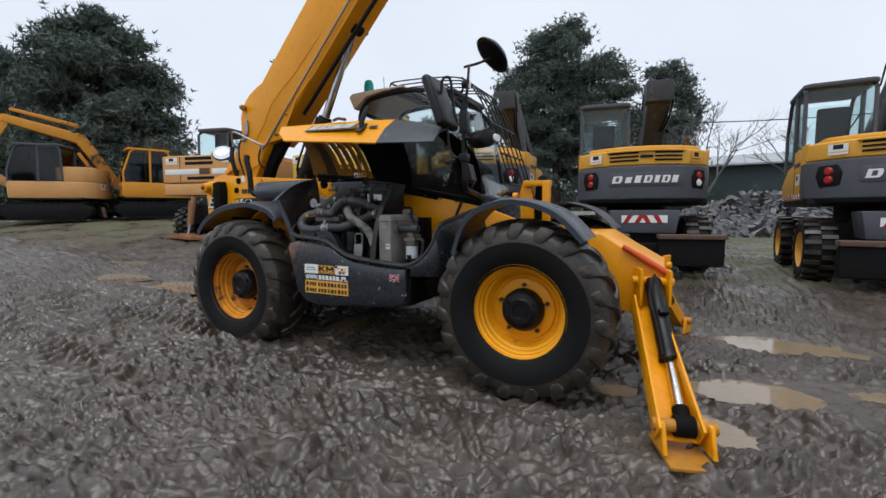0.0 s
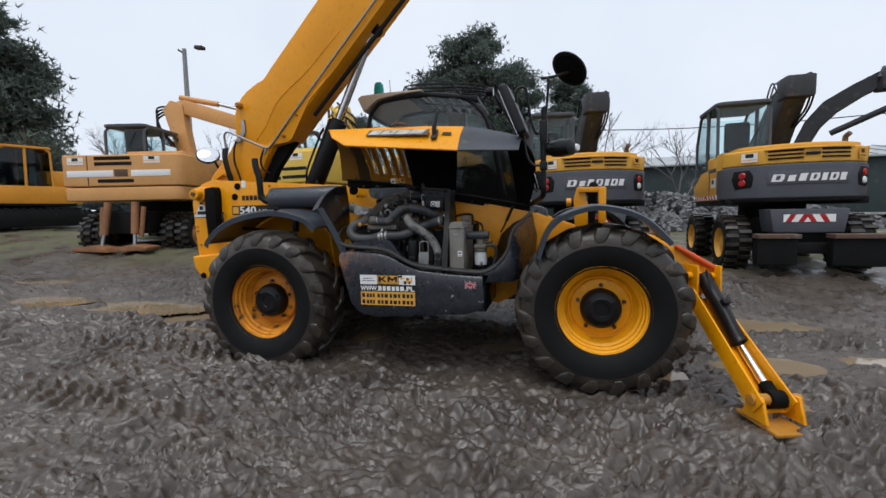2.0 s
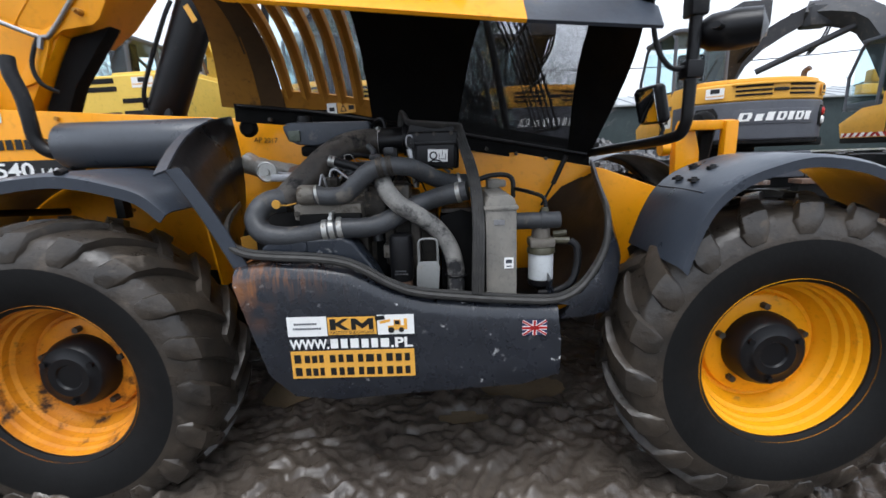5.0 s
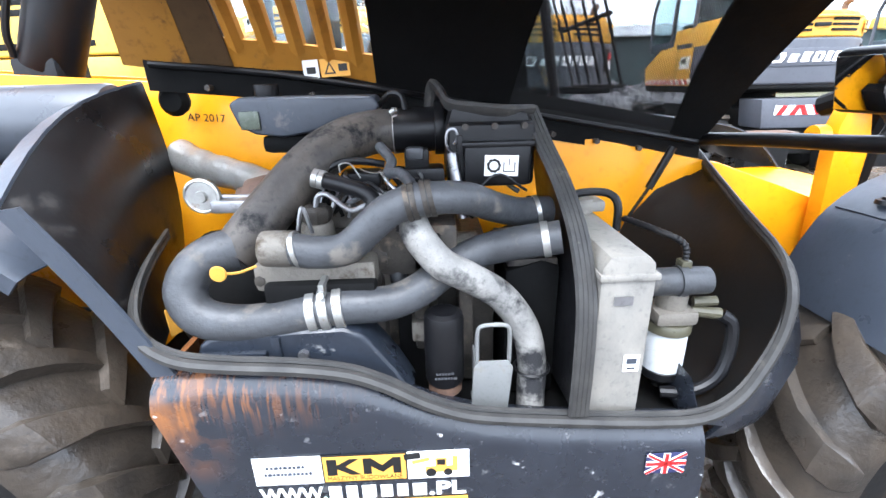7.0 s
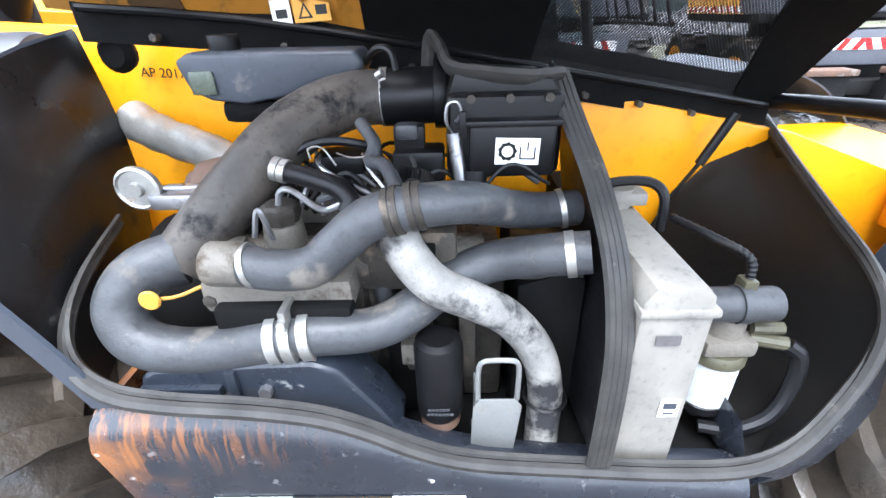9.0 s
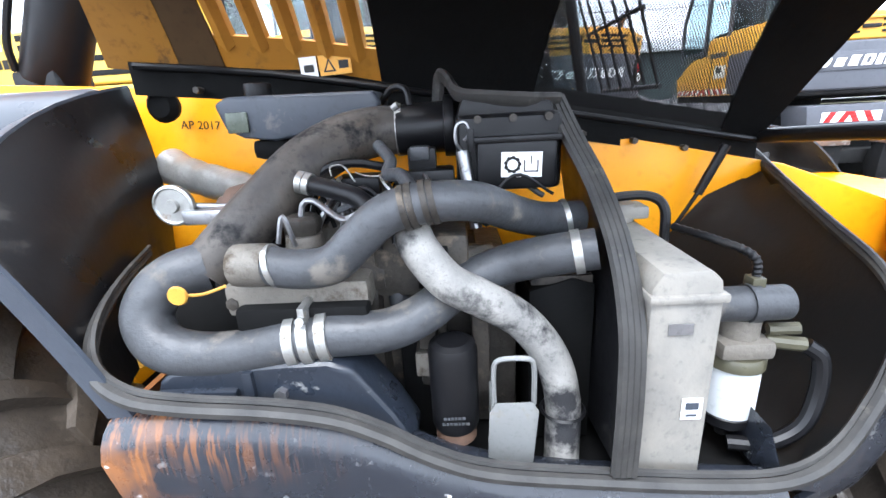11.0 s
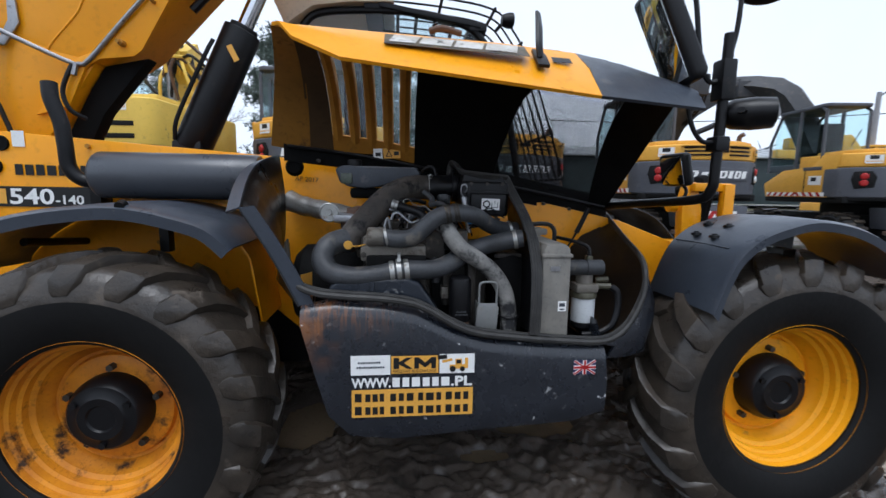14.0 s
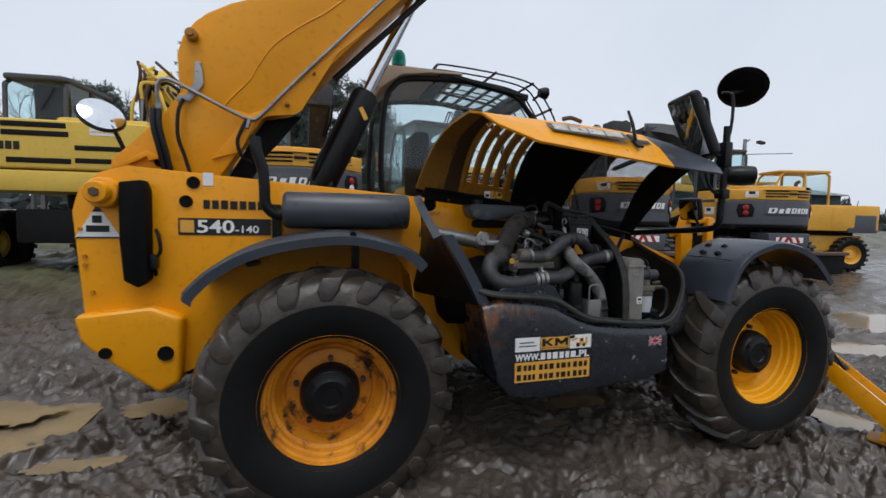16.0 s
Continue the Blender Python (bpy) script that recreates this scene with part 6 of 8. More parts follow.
for x, zz in ((1.085, 1.160), (1.112, 1.165), (1.142, 1.168)):
    big_ = x == 1.112
    part("hose_clamp", cyl((x - 0.009, 0.078, zz - 0.001), (x + 0.009, 0.079, zz + 0.001), 0.0485 if big_ else 0.0465, seg=24), CLAMP, charge)
    part("clamp_screw", cyl((x, 0.040, zz + (0.05 if big_ else 0.026)), (x, 0.055, zz + (0.046 if big_ else 0.022)), 0.008, seg=8), CLAMP, charge)
part("clamp_strap", box(1.106, 1.118, 0.05, 0.11, 1.20, 1.235, 0.003), CLAMP, charge)
part("hose_clamp", cyl((1.585, 0.138, 1.284), (1.60, 0.135, 1.287), 0.0405, seg=24), CLAMP, charge)
coolant = part("coolant_hose", tube([(1.04, 0.100, 1.300), (1.10, 0.095, 1.290), (1.165, 0.090, 1.298), (1.215, 0.088, 1.340), (1.265, 0.088, 1.380), (1.33, 0.095, 1.395), (1.415, 0.135, 1.385), (1.49, 0.200, 1.345), (1.55, 0.245, 1.32), (1.63, 0.265, 1.315)], 0.0345, 22), HOSE, tele, "grey rubber coolant hose")
for x, y, zz in ((1.062, 0.099, 1.297), (1.298, 0.090, 1.390), (1.310, 0.091, 1.393), (1.332, 0.096, 1.396), (1.344, 0.099, 1.396), (1.60, 0.258, 1.317)):
    part("hose_clamp", cyl((x - 0.005, y, zz - 0.001), (x + 0.005, y, zz + 0.001), 0.0385, seg=22), CLAMP if x not in (1.298, 1.310, 1.332, 1.344) else IRON, coolant)
chalk = part("chalky_hose", tube([(1.285, 0.20, 1.345), (1.298, 0.140, 1.340), (1.318, 0.110, 1.305), (1.362, 0.100, 1.252), (1.425, 0.112, 1.210), (1.495, 0.128, 1.155), (1.55, 0.130, 1.075), (1.572, 0.125, 0.985), (1.570, 0.110, 0.90), (1.567, 0.10, 0.84)], 0.0345, 22), HOSE_MIX, tele, "bent hose with chalky white coating")
part("wire_clip", lathe([(0.041, -0.004), (0.045, 0.0), (0.041, 0.004), (0.037, 0.0), (0.041, -0.004)], 22, "z", (1.572, 0.122, 0.965)), BLACK, chalk)

# bulkhead seal, radiator tank and shroud
bulk = [(1.596, 0.385, 1.55), (1.615, 0.30, 1.475), (1.64, 0.20, 1.39), (1.655, 0.11, 1.295), (1.66, 0.05, 1.18), (1.655, 0.02, 1.06), (1.65, 0.008, 0.92)]
bh = part("radiator_bulkhead", sheet([[p for p in bulk], [(1.625, 0.55, 1.55), (1.635, 0.5, 1.45), (1.65, 0.48, 1.37), (1.66, 0.46, 1.28), (1.66, 0.46, 1.18), (1.655, 0.46, 1.06), (1.65, 0.46, 0.86)]], 0.008), BLACK, tele, "black radiator bulkhead with a ribbed rubber seal")
for dx in (-0.015, -0.005, 0.005, 0.015):
    part("bulkhead_seal", tube([(x + dx, y - 0.008, z) for x, y, z in bulk], 0.0085, 6, steps=4), SEAL, bh)
rad = part("radiator_tank", prism([(1.684, 0.86), (1.800, 0.86), (1.800, 1.225), (1.795, 1.262), (1.775, 1.28), (1.70, 1.278), (1.684, 1.25)], 0.036, 0.47, bevel=0.010), RAD, tele, "dusty pale alloy radiator end tank")
part("tank_lip", box(1.680, 1.806, 0.030, 0.475, 1.225, 1.240, 0.005), RAD, rad)
part("tank_neck", merge(cyl((1.745, 0.36, 1.27), (1.745, 0.36, 1.32), 0.03, seg=16), box(1.72, 1.80, 0.33, 0.40, 1.285, 1.315, 0.01)), RAD, rad)
part("vent_hose", tube([(1.67, 0.34, 1.315), (1.70, 0.345, 1.325), (1.74, 0.35, 1.335), (1.80, 0.34, 1.335), (1.825, 0.32, 1.31), (1.825, 0.31, 1.24)], 0.0105, 10), BLACK, rad)
plate("label", 0.035, 0.042, pose(1.752, 0.0345, 1.005, 90, 0, 0), WHITE, rad, "small white pictogram label")
for bm in (box(0.006, 0.029, 0.020, 0.034, 0.0014, 0.0022, 0), box(0.008, 0.027, 0.006, 0.011, 0.0014, 0.0022, 0)):
    bm.transform(pose(1.752, 0.0345, 1.005, 90, 0, 0))
    part("label_print", bm, FENDER, rad, smooth=False)
plate("type_plate", 0.04, 0.02, pose(1.715, 0.0345, 1.17, 90, 0, 0), STEEL, rad)
part("radiator_core", box(1.665, 1.82, 0.48, 0.68, 0.86, 1.25, 0.005), MATT, rad)
part("shroud", prism([(1.515, 0.84), (1.645, 0.84), (1.645, 1.20), (1.60, 1.215), (1.515, 1.19)], 0.185, 0.5, bevel=0.008), MATT, tele, "black fan shroud")
part("shroud_lid", box(1.52, 1.64, 0.19, 0.44, 1.20, 1.218, 0.003), HOSE_DUST, tele, "dusty shroud top")

# filters and sheet bracket
oil = part("oil_filter", lathe([(0.0, 1.133), (0.012, 1.134), (0.030, 1.137), (0.042, 1.131), (0.0455, 1.118), (0.0455, 0.965), (0.042, 0.955), (0.0, 0.955)], 28, "z", (1.362, 0.105, 0)), BLACK, tele, "black spin-on oil filter")
part("filter_seat", cyl((1.362, 0.105, 0.93), (1.362, 0.105, 0.958), 0.040, seg=24), RUST, oil)
bars("filter_print", 0.05, 0.006, pose(1.338, 0.0585, 0.985, 90, 0, 0), HOSE, oil, 7, 9)
bars("filter_print", 0.04, 0.006, pose(1.341, 0.0585, 0.997, 90, 0, 0), HOSE, oil, 6, 10)
bk = bmesh.new()
merge(bk, prism([(1.418, 0.88), (1.500, 0.88), (1.512, 1.02), (1.500, 1.038), (1.436, 1.038), (1.424, 1.02)], 0.046, 0.050, bevel=0.001))
merge(bk, box(1.424, 1.506, 0.0505, 0.12, 0.90, 0.904, 0.001))
merge(bk, tube([(1.433, 0.056, 1.03), (1.433, 0.056, 1.10), (1.440, 0.056, 1.119), (1.458, 0.056, 1.123), (1.482, 0.056, 1.123), (1.498, 0.056, 1.119), (1.504, 0.056, 1.10), (1.504, 0.056, 1.03)], 0.0048, 8, steps=3))
merge(bk, box(1.428, 1.432, 0.054, 0.12, 0.90, 1.035, 0.001))
part("sheet_bracket", bk, DIRTY_ALU, tele, "folded galvanised sheet bracket")
ff = part("fuel_filter", lathe([(0.0, 1.035), (0.048, 1.035), (0.050, 1.03), (0.050, 0.928), (0.0, 0.928)], 28, "z", (1.915, 0.165, 0)), FILTER_WHITE, tele, "white fuel filter cartridge")
part("filter_bowl", lathe([(0.046, 0.930), (0.052, 0.925), (0.050, 0.905), (0.034, 0.89), (0.014, 0.882), (0.012, 0.862), (0.0, 0.862)], 24, "z", (1.915, 0.165, 0)), BLACK, ff)
part("filter_collar", lathe([(0.0, 1.058), (0.050, 1.058), (0.055, 1.05), (0.055, 1.034), (0.047, 1.03)], 24, "z", (1.915, 0.165, 0)), AMBER, ff)
part("filter_head", merge(box(1.865, 1.965, 0.12, 0.21, 1.058, 1.095, 0.012), cyl((1.915, 0.165, 1.09), (1.915, 0.165, 1.135), 0.036, seg=20)), ALU, ff)
part("primer_pump", merge(cyl((1.81, 0.15, 1.165), (1.985, 0.15, 1.165), 0.033, seg=24, bevel=0.004), cyl((1.91, 0.15, 1.165), (1.93, 0.15, 1.165), 0.037, seg=24)), HOSE, ff, "grey primer pump")
part("filter_union", merge(cyl((1.96, 0.15, 1.085), (2.02, 0.13, 1.085), 0.014, seg=10), cyl((1.96, 0.15, 1.11), (2.01, 0.14, 1.115), 0.012, seg=8)), AMBER, ff)
part("fuel_hose", tube([(2.02, 0.13, 1.085), (2.045, 0.12, 1.06), (2.045, 0.11, 0.99), (2.02, 0.10, 0.925), (1.96, 0.10, 0.888), (1.90, 0.12, 0.875)], 0.015, 10), BLACK, ff)
part("fuel_cable", tube([(1.93, 0.16, 1.20), (1.925, 0.17, 1.25), (1.88, 0.22, 1.27), (1.83, 0.29, 1.28)], 0.008, 10, steps=12, ribs=0.001), BLACK, ff)
part("plug", box(1.915, 1.94, 0.145, 0.175, 1.185, 1.215, 0.004), AMBER, ff)

# reservoir, plastic cover, heat wrap, dipsticks
res = part("washer_reservoir", prism([(0.815, 1.575), (0.845, 1.592), (1.20, 1.588), (1.215, 1.56), (1.19, 1.52), (0.95, 1.485), (0.875, 1.495), (0.835, 1.515)], 0.47, 0.61, bevel=0.012, segments=3), FENDER, tele, "dark grey plastic reservoir with a black cap")
part("cap", merge(cyl((0.90, 0.54, 1.585), (0.90, 0.54, 1.622), 0.033, seg=20, bevel=0.004), cyl((0.90, 0.54, 1.58), (0.90, 0.54, 1.59), 0.038, seg=20)), BLACK, res)
part("level_window", box(0.842, 0.895, 0.462, 0.472, 1.508, 1.556, 0.006), material("cloudy_level_window", (0.11, 0.13, 0.10), 0.25, scale=20, spread=0.4), res)
part("bottle_base", box(0.88, 1.18, 0.49, 0.60, 1.44, 1.49, 0.02), MATT, res)
part("hose", tube([(1.21, 0.50, 1.56), (1.245, 0.47, 1.59), (1.275, 0.45, 1.585), (1.285, 0.44, 1.55)], 0.008, 8), BLACK, res)
cov = part("engine_cover_tray", prism([(0.835, 1.075), (0.85, 1.115), (0.875, 1.128), (1.06, 1.138), (1.15, 1.14), (1.19, 1.125), (1.255, 1.03), (1.292, 0.96), (1.28, 0.90), (0.86, 0.98)], 0.035, 0.14, bevel=0.014, segments=3), COVER, tele, "blue-black plastic engine shield")
part("tray_rib", box(0.845, 0.99, 0.022, 0.045, 1.075, 1.098, 0.008), COVER, cov)
part("tray_rib", box(1.0, 1.02, 0.026, 0.05, 1.05, 1.13, 0.006), COVER, cov)
part("tray_bolt", cyl((1.065, 0.022, 1.085), (1.065, 0.04, 1.085), 0.012, seg=6), STEEL, cov)
part("heat_wrapped_pipe", tube([(0.56, 0.66, 1.42), (0.62, 0.63, 1.40), (0.70, 0.585, 1.385), (0.80, 0.53, 1.37), (0.90, 0.46, 1.35), (0.98, 0.40, 1.33)], [0.054, 0.050, 0.047, 0.050, 0.044, 0.048, 0.043, 0.047, 0.044, 0.049, 0.045, 0.052], 20), FOIL, tele, "silver heat-wrapped exhaust pipe")
act = part("turbo_actuator", lathe([(0.0, -0.014), (0.012, -0.014), (0.014, -0.006), (0.033, -0.006), (0.036, -0.009), (0.041, -0.006), (0.041, 0.004), (0.033, 0.012), (0.0, 0.02)], 24, "y", (0.822, 0.235, 1.385)), CLAMP, tele, "silver turbo actuator")
part("actuator_rod", cyl((0.822, 0.235, 1.385), (0.93, 0.27, 1.37), 0.006, seg=8), STEEL, act)
part("turbo", merge(lathe([(0.03, -0.05), (0.06, -0.045), (0.07, 0.0), (0.06, 0.045), (0.03, 0.05)], 20, "x", (0.93, 0.34, 1.34)), cyl((0.86, 0.34, 1.34), (1.0, 0.34, 1.34), 0.04, seg=16)), RUST, act)
part("turbo_bracket", box(0.84, 0.93, 0.22, 0.29, 1.345, 1.375, 0.006), STEEL, act)
part("dipstick", merge(lathe([(0.0, -0.004), (0.015, -0.004), (0.017, 0.0), (0.015, 0.004), (0.0, 0.004)], 18, "y", (0.920, 0.04, 1.272)), tube([(0.92, 0.045, 1.27), (0.95, 0.06, 1.265), (0.98, 0.08, 1.27)], 0.003, 6)), material("dull_yellow_plastic", (0.52, 0.27, 0.04), 0.5, scale=20), tele, "yellow dipstick knob")
part("dipstick_tube", merge(cyl((1.40, 0.30, 1.44), (1.42, 0.27, 1.30), 0.013, seg=12), cyl((1.398, 0.302, 1.455), (1.40, 0.30, 1.44), 0.015, seg=12)), STEEL, tele)
part("dipstick_ring", tube([(1.398, 0.30, 1.455), (1.385, 0.30, 1.475), (1.388, 0.30, 1.505), (1.405, 0.30, 1.51), (1.412, 0.30, 1.49), (1.402, 0.30, 1.475)], 0.0035, 6), STEEL, tele)
lettering("chalk_mark", "AP 2017", 0.034, pose(0.578, 0.7165, 1.522, 90, 4, 0), PRINT_B, tele, 0.118)
part("starter_hose", tube([(1.24, 0.22, 1.30), (1.26, 0.18, 1.20), (1.265, 0.17, 1.10)], 0.020, 12), HOSE, tele)

# ---- parked machines ----
# Each is built with the middle of its rear at the origin, looking along +y.
def rounded_plan(w, l, r0, r1, n=5):
    """Plan outline of an upper body: rear corners rounded by r0, front by r1."""
    pts = []
    for cx, cy, r, a0 in ((w / 2 - r0, r0, r0, -90), (w / 2 - r1, l - r1, r1, 0), (-w / 2 + r1, l - r1, r1, 90), (-w / 2 + r0, r0, r0, 180)):
        for k in range(n + 1):
            a = radians(a0 + 90 * k / n)
            pts.append((cx + r * math.cos(a), cy + r * math.sin(a)))
    return pts


def small_wheel(parent, x, y, r, w, rim_mat, side, lugs=True):
    bm = lathe([(r * 0.55, 0.02), (r * 0.6, 0.0), (r * 0.85, -0.01), (r * 0.96, 0.03), (r, 0.08), (r, w - 0.08), (r * 0.96, w - 0.03), (r * 0.85, w + 0.01), (r * 0.6, w), (r * 0.55, w - 0.02), (r * 0.55, 0.02)], 32, "x")
    bm.transform(Matrix.Translation((x, y, r)) @ Matrix.Scale(-side, 4, (1, 0, 0)))
    bmesh.ops.recalc_face_normals(bm, faces=bm.faces)
    tyre = part("tyre", bm, TYRE, parent)
    if lugs:
        bm = bmesh.new()
        for k in range(20):
            for h in (0, 1):
                a = 2 * math.pi * (k + 0.5 * h) / 20
                b = box(-0.005 + h * w / 2, w / 2 + 0.005 + h * w / 2 - 0.02, -0.035, 0.035, -0.03, 0.028, 0)
                b.transform(Matrix.Rotation(a, 4, "X") @ Matrix.Translation((0, 0, r)))
                merge(bm, b)
        bm.transform(Matrix.Translation((x, y, r)) @ Matrix.Scale(-side, 4, (1, 0, 0)))
        bmesh.ops.recalc_face_normals(bm, faces=bm.faces)
        part("tread", bm, TREAD, tyre)
    bm = lathe([(r * 0.57, 0.0), (r * 0.54, 0.03), (r * 0.48, 0.09), (r * 0.3, 0.10), (r * 0.22, 0.05), (0.0, 0.05)], 28, "x")
    bm.transform(Matrix.Translation((x, y, r)) @ Matrix.Scale(-side, 4, (1, 0, 0)))
    bmesh.ops.recalc_face_normals(bm, faces=bm.faces)
    part("rim", bm, rim_mat, tyre)


def cab_shell(t, x0, x1, y0, y1, z0, z1, frame_mat, glass_mat, slope=0.25, back=0.1):
    """A cab: sill, posts, glass on all sides, roof and seat."""
    side = [(y0, z0), (y0 + back * 0.3, z1 - 0.12), (y0 + back + 0.08, z1), (y1 - slope - 0.15, z1), (y1 - slope, z1 - 0.1), (y1, z0 + 0.75), (y1 - 0.02, z0)]
    cab_ = part("cab", prism([(y0 - 0.02, z0), (y1, z0), (y1 - 0.02, z0 + 0.18), (y0 - 0.02, z0 + 0.18)], x0, x1, "x", 0.02), frame_mat, t, "cab with dark posts and tinted glass")
    for x in (x0, x1):
        part("cab_side", prism(side, x - 0.006, x + 0.006, "x", 0), glass_mat, cab_)
        for p, q in zip(side, side[1:]):
            part("cab_post", cyl((x, *p), (x, *q), 0.034, seg=8), frame_mat, cab_)
        ym = y0 + (y1 - y0) * 0.45
        part("cab_post", cyl((x, ym, z0), (x, ym - 0.03, z1), 0.04, seg=8), frame_mat, cab_)
    part("rear_window", prism([(x0, z0), (x1, z0), (x1, z1 - 0.08), (x0, z1 - 0.08)], y0 + 0.01, y0 + 0.022, "y", 0), glass_mat, cab_)
    part("front_window", prism([(x0, z0), (x1, z0), (x1, z1 - 0.1), (x0, z1 - 0.1)], y1 - slope * 0.6, y1 - slope * 0.6 + 0.012, "y", 0), glass_mat, cab_)
    part("roof", prism(rounded_plan(x1 - x0 + 0.10, y1 - y0 - slope + 0.12, 0.15, 0.15), z1 - 0.03, z1 + 0.05, "z", 0.03, Matrix.Translation(((x0 + x1) / 2, y0 - 0.03, 0))), frame_mat, cab_)
    cx = (x0 + x1) / 2
    part("seat", merge(box(cx - 0.25, cx + 0.25, y0 + 0.45, y0 + 0.95, z0 + 0.2, z0 + 0.45, 0.06), box(cx - 0.24, cx + 0.24, y0 + 0.35, y0 + 0.52, z0 + 0.4, z0 + 1.1, 0.06)), MATT, cab_)
    part("wiper", cyl((cx + 0.1, y0 - 0.012, z0 + 0.55), (cx + 0.28, y0 - 0.012, z0 + 0.9), 0.012, seg=6), BLACK, cab_)
    return cab_


def arm_piece(t, name, line, depth, width, x, mat):
    """A boom section: a bent beam in the plane x, with the given depths at its points."""
    up, lo = [], []
    n = len(line)
    for i, (y, z) in enumerate(line):
        a, b = line[max(0, i - 1)], line[min(n - 1, i + 1)]
        d = V((b[0] - a[0], b[1] - a[1])).normalized()
        nrm = V((-d.y, d.x))
        h = depth[i] / 2
        up.append((y + nrm.x * h, z + nrm.y * h))
        lo.append((y - nrm.x * h, z - nrm.y * h))
    return part(name, prism(up + lo[::-1], x - width / 2, x + width / 2, "x", 0.02), mat, t)


def sticker(t, x, z, w, h, y=-0.004, ry=0, off=0.0):
    m = pose(x, y - off, z, 90, 0, ry)
    s = plate("sticker", w, h, m, WHITE, t)
    plate("sticker_logo", w * 0.38, h * 0.45, m @ pose(w * 0.3, h * 0.5, 0.002), PRINT_B, s)
    bars("sticker_print", w * 0.9, h * 0.14, m @ pose(w * 0.05, h * 0.25, 0.002), PRINT_Y, s, 9, 3)
    return s


def hazard(t, m, w, h, n=4):
    s = plate("hazard_board", w, h, m, WHITE, t, "red and white hazard board")
    for k in range(n):
        x = w * (k + 0.15) / n
        bm = prism([(x, 0), (x + w / n * 0.45, 0), (x + w / n * (0.85 if k < n / 2 else 0.05), h), (x + w / n * (0.4 if k < n / 2 else -0.4), h)], 0.002, 0.004, "z", 0)
        bm.transform(m)
        part("stripe", bm, RED, s, smooth=False)


RC = 1.34


def round_plan(w, l, r):
    """Plan of a body whose rear is a wide arc."""
    xs_ = [w / 2 * math.sin(radians(q)) for q in range(-90, 91, 12)]
    return [(x, r - math.sqrt(r * r - x * x)) for x in xs_] + [(w / 2, l), (-w / 2, l)]


def arc_box(x0, x1, y0, y1, z0, z1, bevel=0.004, r=RC, n=5):
    """A block bent round the rear arc; x along the arc, y from its face inwards."""
    at = lambda x, y: ((r - y) * math.sin(x / r), r - (r - y) * math.cos(x / r))
    xs_ = [x0 + (x1 - x0) * k / n for k in range(n + 1)]
    return prism([at(x, y0) for x in xs_] + [at(x, y1) for x in xs_[::-1]], z0, z1, "z", bevel)


def arc_pose(x, z, out=0.0, r=RC):
    """A frame on the rear arc: x along it, y up, z outwards."""
    a = x / r
    return pose((r + out) * math.sin(a), r - (r + out) * math.cos(a), z, 0, 0, math.degrees(a)) @ pose(0, 0, 0, 90, 0, 0)


